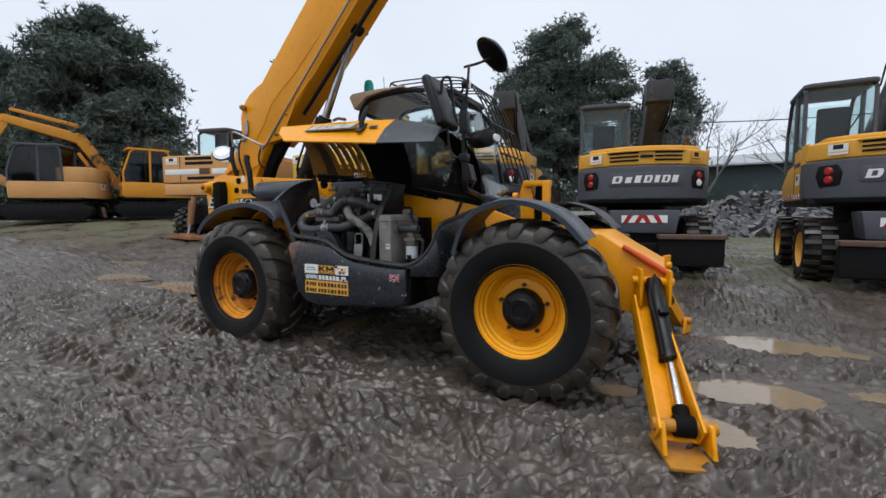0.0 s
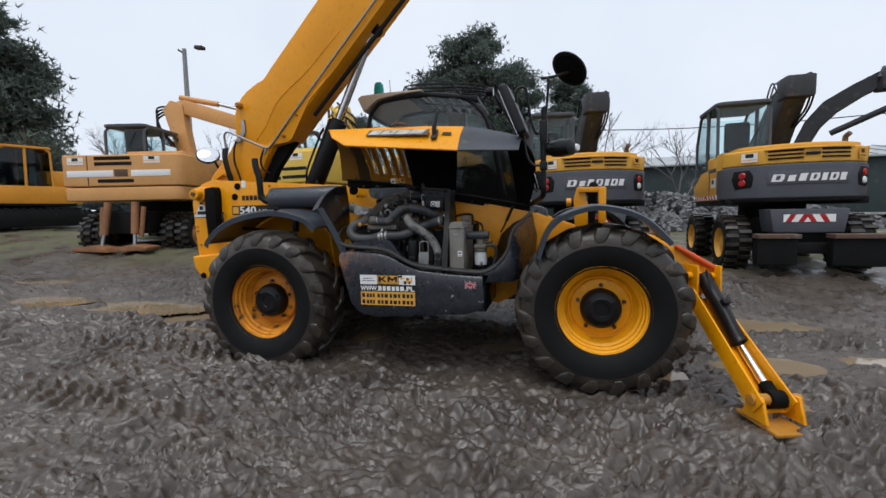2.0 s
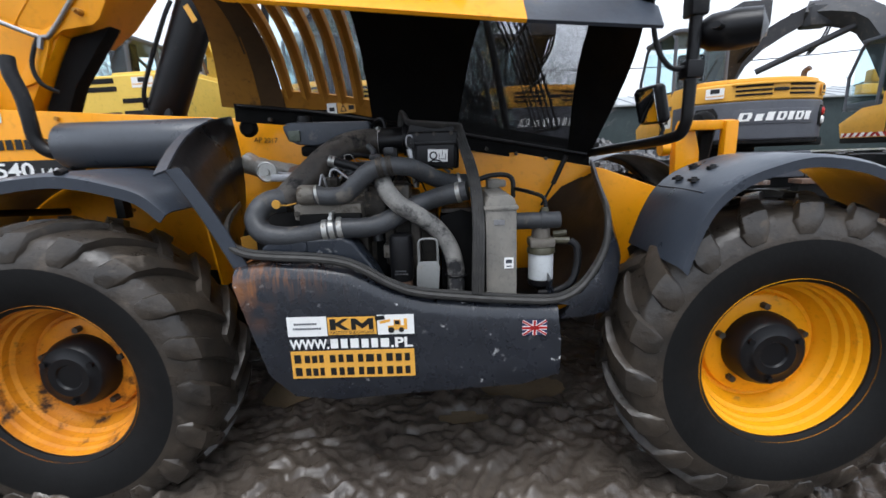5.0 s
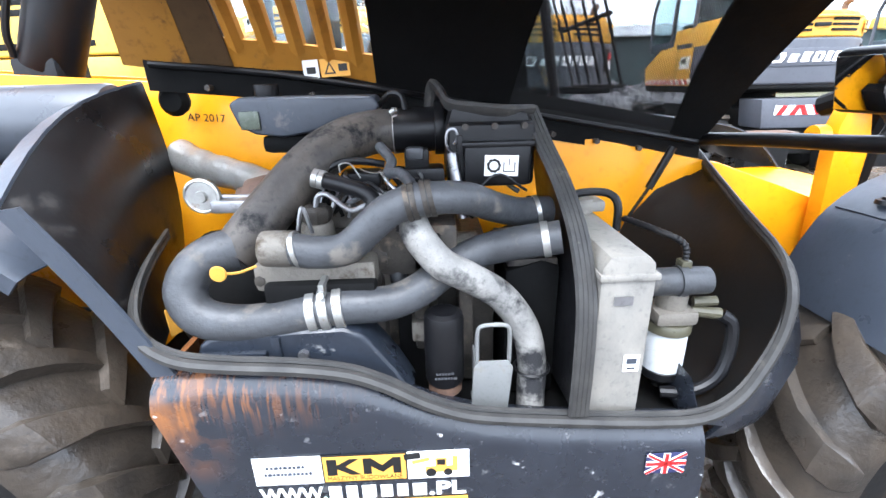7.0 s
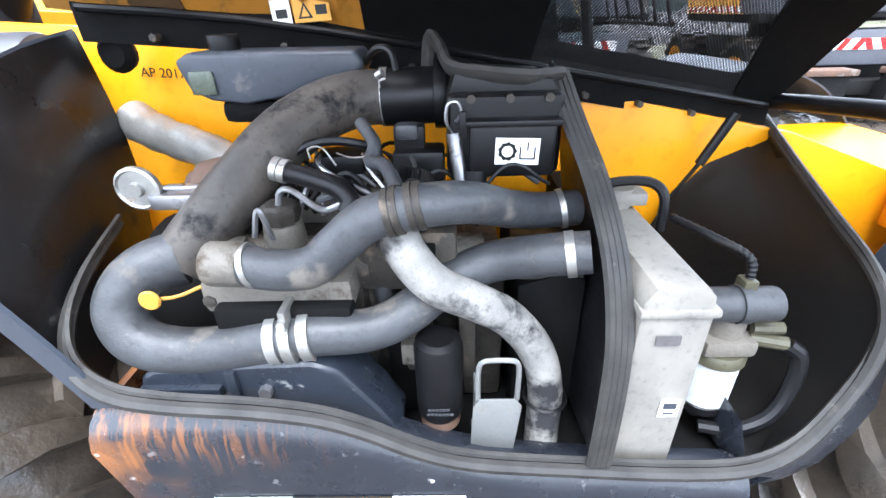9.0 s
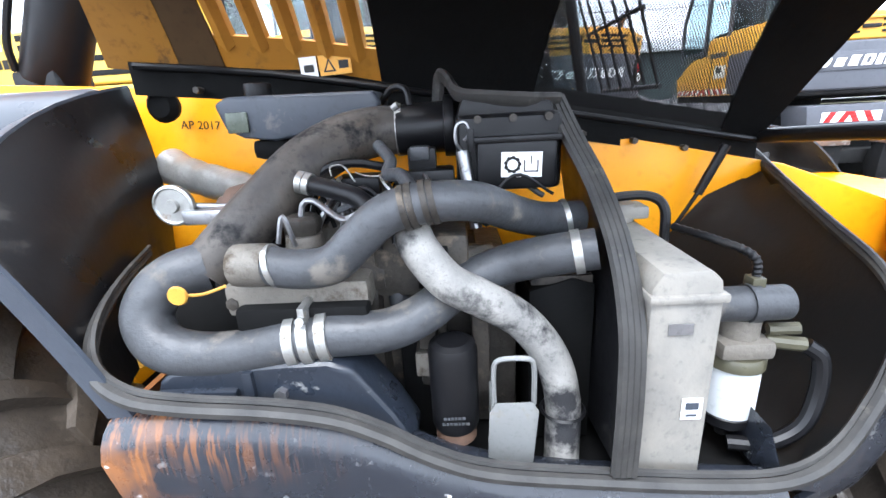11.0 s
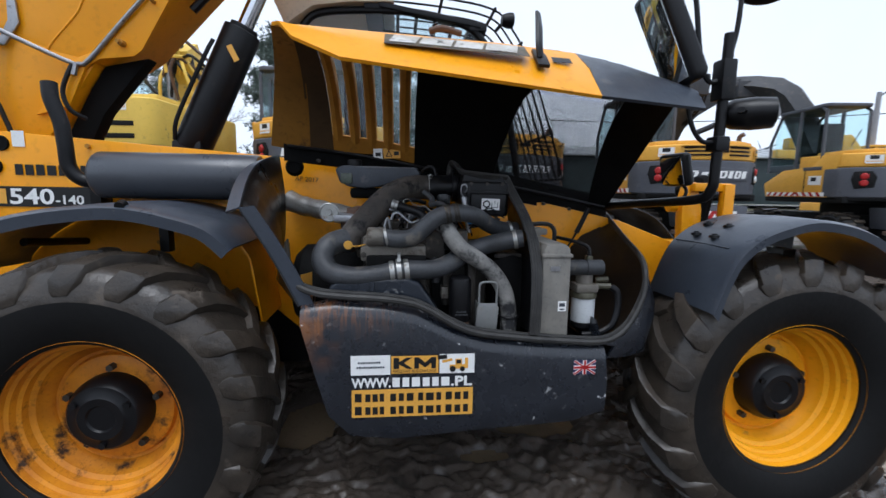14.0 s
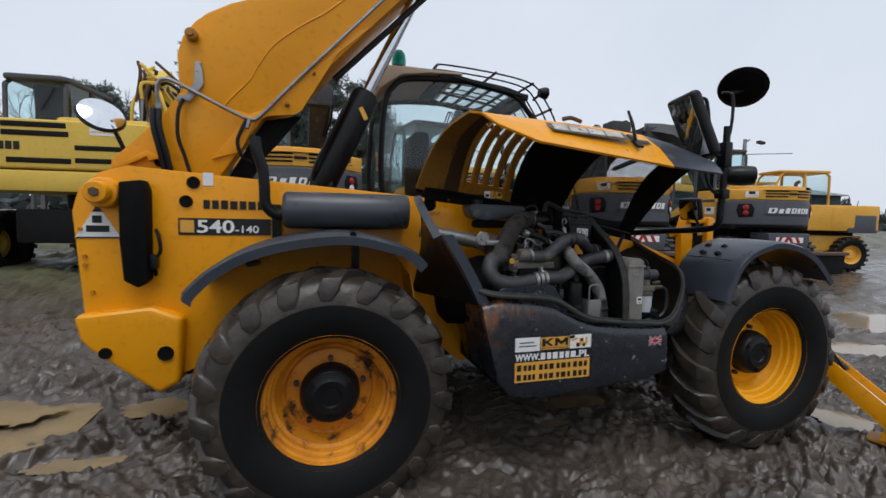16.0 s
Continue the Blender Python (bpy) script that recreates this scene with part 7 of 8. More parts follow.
def grey_yellow_excavator(label, m, boom="up", number=False):
    """Wheeled excavator: yellow engine deck over a grey counterweight."""
    t = thing("wheeled_excavator", label, "excavator", "parked wheeled excavators")
    cw = part("counterweight", prism(round_plan(2.44, 1.15, RC), 1.42, 2.06, "z", 0.05, segments=3), EX_G, t, "grey counterweight with a white name in plain shapes")
    part("lower_lip", prism(round_plan(2.36, 1.1, RC), 1.36, 1.43, "z", 0.02, Matrix.Translation((0, 0.05, 0))), EX_D, cw)
    part("name_field", arc_box(-0.66, 0.66, -0.012, 0.02, 1.68, 1.92, 0.008, n=10), EX_G, cw)
    for k, (x, w) in enumerate(((-0.60, 0.20), (-0.36, 0.13), (-0.20, 0.13), (-0.04, 0.15), (0.14, 0.10), (0.27, 0.15), (0.45, 0.13))):
        h = 0.135 if k != 1 else 0.11
        bm = merge(box(0, w * 0.30, 0, h, 0, 0.006, 0), box(w * 0.3, w * 0.85, 0, 0.030, 0, 0.006, 0))
        merge(bm, box(w * (0.62 if k in (0, 3, 5) else 0.3), w * (0.92 if k in (0, 3, 5) else 0.8), 0.030, h - 0.026, 0, 0.0058, 0))
        merge(bm, box(w * 0.3, w * 0.85, h - 0.026, h, 0, 0.006, 0))
        for v in bm.verts:
            v.co.x += 0.25 * v.co.y
        bm.transform(arc_pose(x, 1.73, 0.012))
        part("name_shape", bm, WHITE, cw)
    for sx in (-1, 1):
        pod = prism([(-0.17, -0.16), (0.13, -0.19), (0.20, 0.0), (0.16, 0.17), (-0.12, 0.18), (-0.20, 0.05)], -0.05, 0.012, "z", 0.02)
        if sx < 0:
            bmesh.ops.scale(pod, vec=(-1, 1, 1), verts=pod.verts)
            bmesh.ops.reverse_faces(pod, faces=pod.faces)
        pod.transform(arc_pose(sx * 1.08, 1.80))
        part("lamp_pod", pod, EX_D, cw)
        for z in (1.73, 1.87):
            bm = lathe([(0.0, 0.045), (0.05, 0.04), (0.068, 0.022), (0.07, 0.0)], 18, "z")
            bm.transform(arc_pose(sx * 1.07, z))
            part("tail_lamp", bm, RED if (z > 1.8 or sx < 0) else WHITE, cw, "round red tail lamp")
    deck = part("engine_deck", prism(round_plan(2.40, 1.9, RC - 0.02), 2.06, 2.36, "z", 0.05, Matrix.Translation((0, 0.01, 0)), segments=3), EX_Y, t, "yellow engine deck with louvres")
    part("deck_lid", prism(round_plan(2.0, 1.5, RC), 2.35, 2.44, "z", 0.03, Matrix.Translation((0, 0.16, 0))), EX_Y, deck)
    for z in (2.14, 2.21, 2.28):
        for x0, x1 in ((-0.66, -0.13), (0.15, 0.66)):
            part("louvre", arc_box(x0, x1, -0.004, 0.03, z, z + 0.032), EX_D, deck)
    part("louvre_hood", arc_box(-0.72, 0.72, -0.03, 0.03, 2.315, 2.345, 0.008, n=10), EX_Y, deck)
    part("latch", arc_box(-0.11, 0.12, -0.012, 0.03, 2.20, 2.25, 0.008), BLACK, deck)
    for x_, w_ in ((-1.10, 0.28), (0.86, 0.24)):
        mat_ = arc_pose(x_ + w_ / 2, 2.13, 0.006) @ pose(-w_ / 2, 0, 0)
        st_ = plate("sticker", w_, 0.17, mat_, WHITE if x_ < 0 else EX_Y, deck)
        plate("sticker_logo", w_ * 0.5, 0.075, mat_ @ pose(w_ * 0.25, 0.085, 0.002), PRINT_B, st_)
        bars("sticker_print", w_ * 0.9, 0.022, mat_ @ pose(w_ * 0.05, 0.03, 0.002), PRINT_Y if x_ < 0 else PRINT_B, st_, 9, 3)
    for sx in (-1, 1):
        side = part("side_panel", prism([(0.98, 1.42), (2.95, 1.42), (3.05, 1.75), (2.4, 2.06), (1.5, 2.12), (1.15, 2.38), (0.74, 2.38), (0.80, 2.08)], sx * 1.215, sx * 1.16, "x", 0.02), EX_Y, t, "yellow side door")
        part("door_gap", box(sx * 1.219, sx * 1.21, 1.66, 1.685, 1.5, 2.06, 0), BLACK, side)
        part("grille", box(sx * 1.220, sx * 1.21, 1.2, 1.75, 2.03, 2.11, 0.003), EX_G, side)
        s2 = plate("sticker", 0.36, 0.2, pose(sx * 1.217, 1.15 if sx > 0 else 1.55, 1.70, 90, 0, 90 if sx > 0 else -90), WHITE, side)
        plate("sticker_logo", 0.16, 0.09, pose(sx * 1.219, 1.22 if sx > 0 else 1.48, 1.78, 90, 0, 90 if sx > 0 else -90), PRINT_B, s2)
        hz = pose(sx * 1.2225, 1.05 if sx > 0 else 2.9, 1.44, 90, 0, 90 if sx > 0 else -90)
        hazard(side, hz, 1.85, 0.09, 9)
    part("deck_frame", box(-1.18, 1.18, 0.6, 3.0, 1.30, 1.44, 0.03), EX_D, t, "black turntable frame")
    cb = cab_shell(t, -1.17, -0.22, 1.28, 3.0, 2.02, 3.46, EX_G, GLASS_TEAL, 0.30)
    if number:
        disc = part("speed_disc", cyl((-0.52, 1.262, 2.30), (-0.52, 1.275, 2.30), 0.115, seg=28), WHITE, cb, "round white speed sign")
        lettering("speed_number", "25", 0.14, pose(-0.60, 1.2605, 2.25, 90, 0, 0), PRINT_B, disc, 0.155, 0.003)
    part("lower_frame", box(-0.48, 0.48, 0.15, 3.6, 0.55, 1.05, 0.05), EX_D, t, "black undercarriage frame")
    part("turntable", cyl((0, 1.7, 1.0), (0, 1.7, 1.34), 0.6, seg=24), EX_D, t)
    part("toolbox", prism([(-0.55, 0.78), (0.55, 0.78), (0.62, 1.22), (-0.62, 1.22)], 0.02, 0.6, "y", 0.03), EX_G, t, "grey rear box")
    hazard(t, pose(-0.40, 0.012, 0.98, 90, 0, 0), 0.80, 0.14, 4)
    for x0, x1 in ((-0.92, -0.30), (0.22, 1.26)):
        blade = part("dozer_blade", prism([(-0.34, 0.22), (-0.14, 0.18), (-0.08, 0.45), (-0.18, 0.68), (-0.36, 0.70)], x0, x1, "x", 0.015), EX_D, t, "dark dozer blade with a rusty top")
        part("blade_edge", box(x0 - 0.02, x1 + 0.02, -0.44, -0.12, 0.70, 0.775, 0.01), RUST, blade)
    part("blade_beam", box(-0.5, 0.5, -0.1, 0.4, 0.40, 0.60, 0.03), EX_D, t)
    for y in (0.85, 3.15):
        part("axle", cyl((-1.0, y, 0.52), (1.0, y, 0.52), 0.12, seg=12), EX_D, t)
        for sx in (-1, 1):
            small_wheel(t, sx * 1.22, y, 0.54, 0.44, EX_Y, sx)
    # boom
    if boom == "up":
        arm_piece(t, "boom", [(3.2, 1.7), (2.9, 2.7), (2.2, 3.55), (1.75, 3.92)], (0.45, 0.55, 0.50, 0.35), 0.42, 0.42, EX_BOOM)
        arm_piece(t, "dipper", [(1.75, 3.90), (2.6, 3.65), (4.2, 2.6)], (0.35, 0.42, 0.25), 0.30, 0.42, EX_BOOM)
        bxs, bys, bzs = 0.42, 1.75, 3.92
    else:
        part("boom", tube([(0.0, 2.6, 1.8), (-0.5, 3.1, 3.6), (-0.9, 3.5, 4.25), (-1.7, 4.0, 4.45)], [0.30, 0.34, 0.34, 0.27], 4, steps=2), EX_BOOM, t)
        part("dipper", tube([(-1.5, 3.95, 4.5), (-2.5, 4.5, 3.9), (-3.0, 4.8, 3.0), (-3.2, 4.9, 1.6)], [0.24, 0.28, 0.22, 0.16], 4, steps=2), EX_BOOM, t)
        part("dipper_ram", cyl((-0.9, 3.4, 4.0), (-2.5, 4.4, 3.2), 0.08, seg=10), EX_BOOM, t)
        bxs, bys, bzs = -1.5, 3.8, 4.45
    part("boom_head", box(bxs - 0.27, bxs + 0.27, bys - 0.15, bys + 0.35, bzs - 0.35, bzs + 0.1, 0.04), EX_BOOM, t)
    for k in range(2):
        xx = bxs + 0.10 + 0.06 * k
        part("hose", tube([(xx, bys + 0.2, bzs), (xx + 0.05, bys, bzs + 0.12 + 0.02 * k), (xx + 0.12, bys - 0.05, bzs - 0.1), (xx + 0.10, bys + 0.1, bzs - 0.55), (xx, bys + 0.5, bzs - 0.9)], 0.022, 8), BLACK, t)
        part("hose", tube([(bxs - 0.2 + 0.07 * k, bys + 0.5, bzs - 0.1), (bxs - 0.2 + 0.07 * k, bys + 0.8, bzs + 0.16), (bxs - 0.2 + 0.07 * k, bys + 1.15, bzs - 0.25)], 0.018, 6), BLACK, t)
    part("boom_ram", cyl((0.42, 3.3, 1.75), (0.42, 3.0, 3.0), 0.08, seg=12), EX_BOOM, t)
    part("exhaust", tube([(0.8, 0.7, 2.4), (0.8, 0.7, 2.56), (0.83, 0.62, 2.62)], 0.045, 10), RUST, t)
    t.matrix_basis = m
    return t


EX_BOOM = material("dark_grey_boom_paint", (0.045, 0.046, 0.050), 0.55, scale=2, spread=0.25, dirt=(0.10, 0.09, 0.08), dirt_amount=0.2, dirt_scale=7)


def stand(x, y, rz, dz=0.0):
    """A pose on the ground, leaning with the lie of the land."""
    f = lambda a, b: float(lay(np.array(a * 1.0), np.array(b * 1.0)))
    return pose(x, y, f(x, y) + dz, 0, 0, rz)


grey_yellow_excavator("yellow and grey wheeled excavator with a dark raised boom", stand(3.38, 6.25, 9.0))
grey_yellow_excavator("yellow and grey wheeled excavator with a round speed sign", stand(7.05, 6.05, -3.0), number=True)
grey_yellow_excavator("yellow and grey wheeled excavator standing behind the telehandler", stand(-0.35, 6.3, 2.0, -0.1), number=True)
grey_yellow_excavator("yellow and grey wheeled excavator with its boom stretched forward", stand(11.6, 6.1, -8.0), boom="out", number=True)


DULL_O = material("rusty_orange_paint", (0.30, 0.13, 0.05), 0.6, second=(0.16, 0.08, 0.04), scale=4, dirt=(0.08, 0.055, 0.04), dirt_amount=0.12, dirt_scale=8)


def faded_excavator(name, label, m, mat, w=2.6, stripe=True, dual=True, cab_x=(-1.05, -0.10), glass_mat=GLASS_TEAL, boom_mat=None, knuckle=True, word=False, legs=True):
    """An older wheeled excavator with a tall flat-sided rear."""
    t = thing(name, label, "excavator", "parked wheeled excavators")
    boom_mat = boom_mat or mat
    body = part("engine_body", prism(rounded_plan(w, 2.6, 0.22, 0.05), 1.62, 2.32, "z", 0.05, segments=3), mat, t, "flat rear body with louvres")
    part("lower_band", prism(rounded_plan(w - 0.06, 2.6, 0.22, 0.05), 1.30, 1.60, "z", 0.04), mat, body)
    if stripe:
        for x0, x1 in ((-w / 2 + 0.2, -0.15), (0.25, w / 2 - 0.25)):
            part("white_stripe", box(x0, x1, -0.006, 0.02, 1.83, 1.97, 0.003), WHITE, body)
        part("grille", box(-0.12, 0.18, -0.007, 0.02, 1.83, 1.99, 0.003), RUST, body)
    for z, x0, x1 in ((2.20, -0.55, 0.25), (2.08, -0.55, 0.28), (1.70, -0.5, 0.3)):
        part("louvre", box(x0, x1, -0.008, 0.03, z, z + 0.075, 0.006), EX_D, body)
    part("panel_gap", box(-0.72, -0.70, -0.004, 0.02, 1.64, 2.30, 0), BLACK, body)
    sticker(body, -1.15, 2.10, 0.36, 0.16)
    sticker(body, 0.55, 2.12, 0.36, 0.15)
    if word:
        bars("name_shape", 0.62, 0.12, pose(-0.95, -0.006, 1.88, 90, 0, 0), PRINT_B, body, 7, 2, 0.3)
        for z in (1.72, 1.90):
            part("louvre", box(0.35, 1.0, -0.008, 0.03, z, z + 0.07, 0.006), EX_D, body)
    cab_shell(t, cab_x[0], cab_x[1], 1.05, 2.75, 2.10, 3.15, EX_G, glass_mat, 0.35)
    part("hood_top", box(-0.05, w / 2 - 0.12, 0.3, 2.2, 2.30, 2.42, 0.05), mat, t)
    part("lower_frame", box(-0.5, 0.5, 0.1, 3.6, 0.55, 1.05, 0.04), EX_D, t)
    part("turntable", cyl((0, 1.7, 1.0), (0, 1.7, 1.33), 0.65, seg=24), EX_D, t)
    for y in (0.75, 3.1):
        for sx in (-1, 1):
            small_wheel(t, sx * 1.26, y, 0.50, 0.30, mat, sx)
            if dual:
                small_wheel(t, sx * 0.92, y, 0.50, 0.30, DULL_O, sx)
    for sx in ((-1, 1) if legs else ()):
        leg = part("outrigger", merge(cyl((sx * 0.30, -0.02, 1.25), (sx * 0.34, -0.16, 0.55), 0.075, seg=12), cyl((sx * 0.46, 0.02, 1.15), (sx * 0.44, -0.10, 0.5), 0.05, seg=10)), DULL_O, t, "rusty orange stabiliser leg")
        part("rod", cyl((sx * 0.34, -0.16, 0.56), (sx * 0.36, -0.22, 0.30), 0.035, seg=10), STEEL, leg)
        part("pad", prism([(sx * 0.05, 0.17), (sx * 0.80, 0.21), (sx * 0.80, 0.27), (sx * 0.42, 0.33), (sx * 0.10, 0.26)], -0.50, 0.0, "y", 0.015), DULL_O, leg)
    if knuckle:
        part("boom", prism([(0.0, 1.9), (0.36, 1.9), (0.14, 3.3), (0.08, 4.0), (-0.25, 4.1), (-0.46, 3.85), (-0.2, 2.9)], 2.45, 2.80, "y", 0.03), boom_mat, t)
        part("dipper", prism([(-0.30, 4.02), (0.10, 4.12), (1.9, 3.55), (2.0, 3.3), (1.75, 3.2), (0.1, 3.72)], 2.49, 2.76, "y", 0.03), boom_mat, t)
        ram_ = part("dipper_ram", cyl((-0.05, 2.62, 4.2), (1.0, 2.62, 4.0), 0.075, seg=12), boom_mat, t)
        part("rod", cyl((1.0, 2.62, 4.0), (1.75, 2.62, 3.8), 0.04, seg=10), STEEL, ram_)
        for k in range(4):
            part("hose", tube([(-0.30, 2.5, 3.95 - 0.05 * k), (-0.62, 2.45, 3.85 - 0.10 * k), (-0.52, 2.45, 3.3 - 0.1 * k), (-0.1, 2.48, 2.8)], 0.024, 6), BLACK, t)
    t.matrix_basis = m
    return t


faded_excavator("wheeled_excavator", "faded orange wheeled excavator with a white stripe and dual wheels", stand(-6.85, 4.5, 14, -0.18), EX_O, 2.75, boom_mat=EX_O)
nh = faded_excavator("wheeled_excavator", "pale yellow wheeled excavator with a folded hose-laden boom", stand(-3.75, 5.5, -6, -0.12), EX_NH, 2.6, stripe=False, dual=False, cab_x=(-1.20, -0.35), boom_mat=EX_NH, knuckle=False, word=True, legs=False)
arm_piece(nh, "boom", [(2.2, 2.0), (2.4, 3.0), (2.0, 3.6)], (0.4, 0.5, 0.45), 0.40, 0.62, EX_NH)
part("boom_ram", cyl((0.42, 1.95, 2.5), (0.42, 1.9, 3.45), 0.07, seg=12), STEEL, nh)
r5 = random.Random(11)
for k in range(22):
    a = V((0.62 + r5.uniform(-0.25, 0.25), 1.95 + r5.uniform(-0.2, 0.2), 3.45 + r5.uniform(-0.2, 0.3)))
    b_ = a + V((r5.uniform(-0.3, 0.5), r5.uniform(-0.2, 0.3), r5.uniform(-0.8, -0.2)))
    part("hose", tube([a, (a + b_) / 2 + V((r5.uniform(-0.15, 0.15), -0.1, 0.1)), b_], 0.03, 6), (EX_NH, BLACK, RUST)[k % 3], nh)


def tracks(t, w, l, z=0.0):
    for sx in (-1, 1):
        pts = [(0.3, 0.05), (l - 0.3, 0.05), (l - 0.05, 0.25), (l - 0.05, 0.45), (l - 0.3, 0.62), (0.3, 0.62), (0.05, 0.45), (0.05, 0.25)]
        tr_ = part("track", prism(pts, sx * w / 2, sx * (w / 2 - 0.38), "x", 0.05), EX_D, t, "muddy crawler track")
        for k in range(12):
            y = 0.25 + (l - 0.5) * k / 11
            part("track_shoe", box(min(sx * w / 2, sx * (w / 2 - 0.40)) - 0.01, max(sx * w / 2, sx * (w / 2 - 0.40)) + 0.01, y - 0.06, y + 0.06, 0.60, 0.65, 0.006), EX_D, tr_)


def crawler(name, label, m, mat, front, cab_mat, arm):
    """A small crawler excavator seen from its side or front."""
    t = thing(name, label, "excavator", "parked crawler excavators")
    tracks(t, 2.1, 2.7)
    part("turntable", cyl((0, 1.35, 0.55), (0, 1.35, 0.80), 0.5, seg=20), EX_D, t)
    body = part("body", prism(rounded_plan(2.05, 2.4, 0.45, 0.1), 0.78, 1.35, "z", 0.05), mat, t)
    part("engine_hood", prism(rounded_plan(1.95, 1.1, 0.42, 0.1), 1.35, 1.85, "z", 0.06), mat, body)
    part("skirt", box(-1.0, 1.0, 0.3, 2.4, 0.72, 0.84, 0.02), EX_D, body)
    cab_shell(t, -0.98, -0.02, 0.85, 2.35, 0.95, 2.55, cab_mat, GLASS_DARK, 0.25)
    for z in (1.45, 1.55):
        part("louvre", box(0.988, 0.992, 0.3, 0.8, z, z + 0.05, 0), EX_D, body)
    sticker(body, -0.4, 1.1, 0.4, 0.2)
    part("blade", prism([(2.9, 0.05), (3.0, 0.05), (3.06, 0.4), (2.96, 0.42)], -1.05, 1.05, "x", 0.01), RUST, t, "dozer blade")
    part("blade_arm", box(-0.5, 0.5, 2.2, 2.95, 0.2, 0.35, 0.03), EX_D, t)
    for i, (nm, line, dep, w) in enumerate(arm):
        arm_piece(t, nm, line, dep, w, 0.25, mat)
    t.matrix_basis = m
    return t


low_arm = [("boom", [(2.2, 0.95), (3.4, 2.9), (5.4, 3.4)], (0.30, 0.40, 0.26), 0.30), ("dipper", [(5.3, 3.45), (5.95, 2.2), (6.15, 0.95)], (0.32, 0.32, 0.20), 0.24),
           ("boom_ram", [(2.5, 0.8), (3.5, 2.4)], (0.14, 0.12), 0.12), ("dipper_ram", [(3.4, 3.35), (5.2, 3.72)], (0.15, 0.10), 0.12)]
lf = crawler("crawler_excavator", "orange crawler excavator with black cab windows, arm reaching to the ground", stand(-14.0, 8.8, 160, 0.0), EX_OR, None, EX_OR, low_arm)
part("bucket", prism([(5.8, 0.95), (6.4, 1.0), (6.6, 0.55), (6.4, 0.12), (6.05, 0.0), (5.75, 0.3)], -0.1, 0.65, "x", 0.02), EX_D, lf, "muddy digging bucket")
crawler("crawler_excavator", "orange crawler excavator with a grey cab, parked behind", stand(-14.6, 6.0, 135, 0.0), EX_O, None, EX_G, [("boom", [(2.3, 0.95), (3.2, 1.5), (4.2, 1.2)], (0.25, 0.3, 0.2), 0.22)])


def side_on_excavator(m):
    t = thing("wheeled_excavator", "yellow wheeled excavator with dark cab glass, seen far across the yard", "excavator", "parked wheeled excavators")
    part("body", prism(rounded_plan(2.5, 3.6, 0.3, 0.1), 1.25, 2.05, "z", 0.06), EX_Y, t)
    part("rear_weight", prism(rounded_plan(2.52, 1.1, 0.35, 0.02), 1.2, 1.75, "z", 0.06), EX_G, t)
    cab_shell(t, -1.2, -0.25, 1.7, 3.5, 1.5, 3.05, EX_Y, GLASS, 0.3)
    part("side_door", box(-1.262, -1.24, 0.9, 1.6, 1.35, 1.98, 0.01), EX_Y, t)
    sticker(t, 0.2, 1.6, 0.4, 0.2)
    part("lower_frame", box(-1.0, 1.0, 0.4, 3.9, 0.6, 1.1, 0.05), EX_Y, t)
    part("under", box(-0.9, 0.9, 0.6, 3.4, 1.05, 1.27, 0.04), EX_D, t)
    for y in (0.9, 3.4):
        for sx in (-1, 1):
            small_wheel(t, sx * 1.24, y, 0.52, 0.42, EX_Y, sx)
    arm_piece(t, "boom", [(3.2, 1.8), (4.0, 2.9), (5.4, 2.9)], (0.4, 0.5, 0.3), 0.35, 0.35, EX_Y)
    t.matrix_basis = m
    return t


side_on_excavator(stand(17.2, 8.2, 72))
side_on_excavator(stand(20.5, 12.5, 78))

# ---- behind the yard ----
def lamp_post(x, y, h, lean):
    z0 = float(lay(np.array(x * 1.0), np.array(y * 1.0)))
    t = thing("street_lamp", "grey concrete street lamp post with a small head", "street lamp", "street lamps")
    part("post", cyl((0, 0, -0.1), (0, 0, h), 0.12, 0.07, seg=12), POST, t)
    hd = part("lamp_head", box(-0.22 * lean - 0.16, -0.22 * lean + 0.16, -0.10, 0.10, h - 0.06, h + 0.06, 0.03, pose(0, 0, 0, 0, 8, 0)), EX_BOOM, t)
    part("bracket", cyl((0, 0, h - 0.15), (-0.25 * lean, 0, h), 0.03, seg=8), EX_BOOM, hd)
    t.matrix_basis = pose(x, y, z0)


POST = material("grey_concrete", (0.30, 0.31, 0.33), 0.8, scale=3, bump=0.4)
lamp_post(-9.9, 9.8, 6.2, 1)
lamp_post(17.5, 12.4, 4.9, -1)

# low workshop hall with a pale roof
hall = thing("workshop_hall", "long dark green workshop hall with a pale ribbed roof", "building")
part("wall", box(0, 60, 0, 14, -1, 3.4, 0.02), material("dark_green_sheet", (0.035, 0.050, 0.052), 0.6, scale=0.6, spread=0.2, dirt=(0.1, 0.1, 0.09), dirt_amount=0.15, dirt_scale=1.0), hall)
rf = part("roof", prism([(-0.5, 3.4), (14.5, 3.4), (14.5, 3.55), (7, 5.0), (-0.5, 3.55)], -0.5, 60.5, "x", 0.02), material("pale_grey_sheet", (0.38, 0.40, 0.41), 0.6, scale=0.5, spread=0.15, dirt=(0.2, 0.2, 0.2), dirt_amount=0.2, dirt_scale=1.0), hall)
for k in range(40):
    part("roof_rib", prism([(-0.48, 3.58), (7, 5.03), (7, 5.08), (-0.48, 3.63)], 1.5 * k, 1.5 * k + 0.08, "x", 0), POST, rf, smooth=False)
hall.matrix_basis = pose(2.0, 42, 1.6, 0, 0, -6)

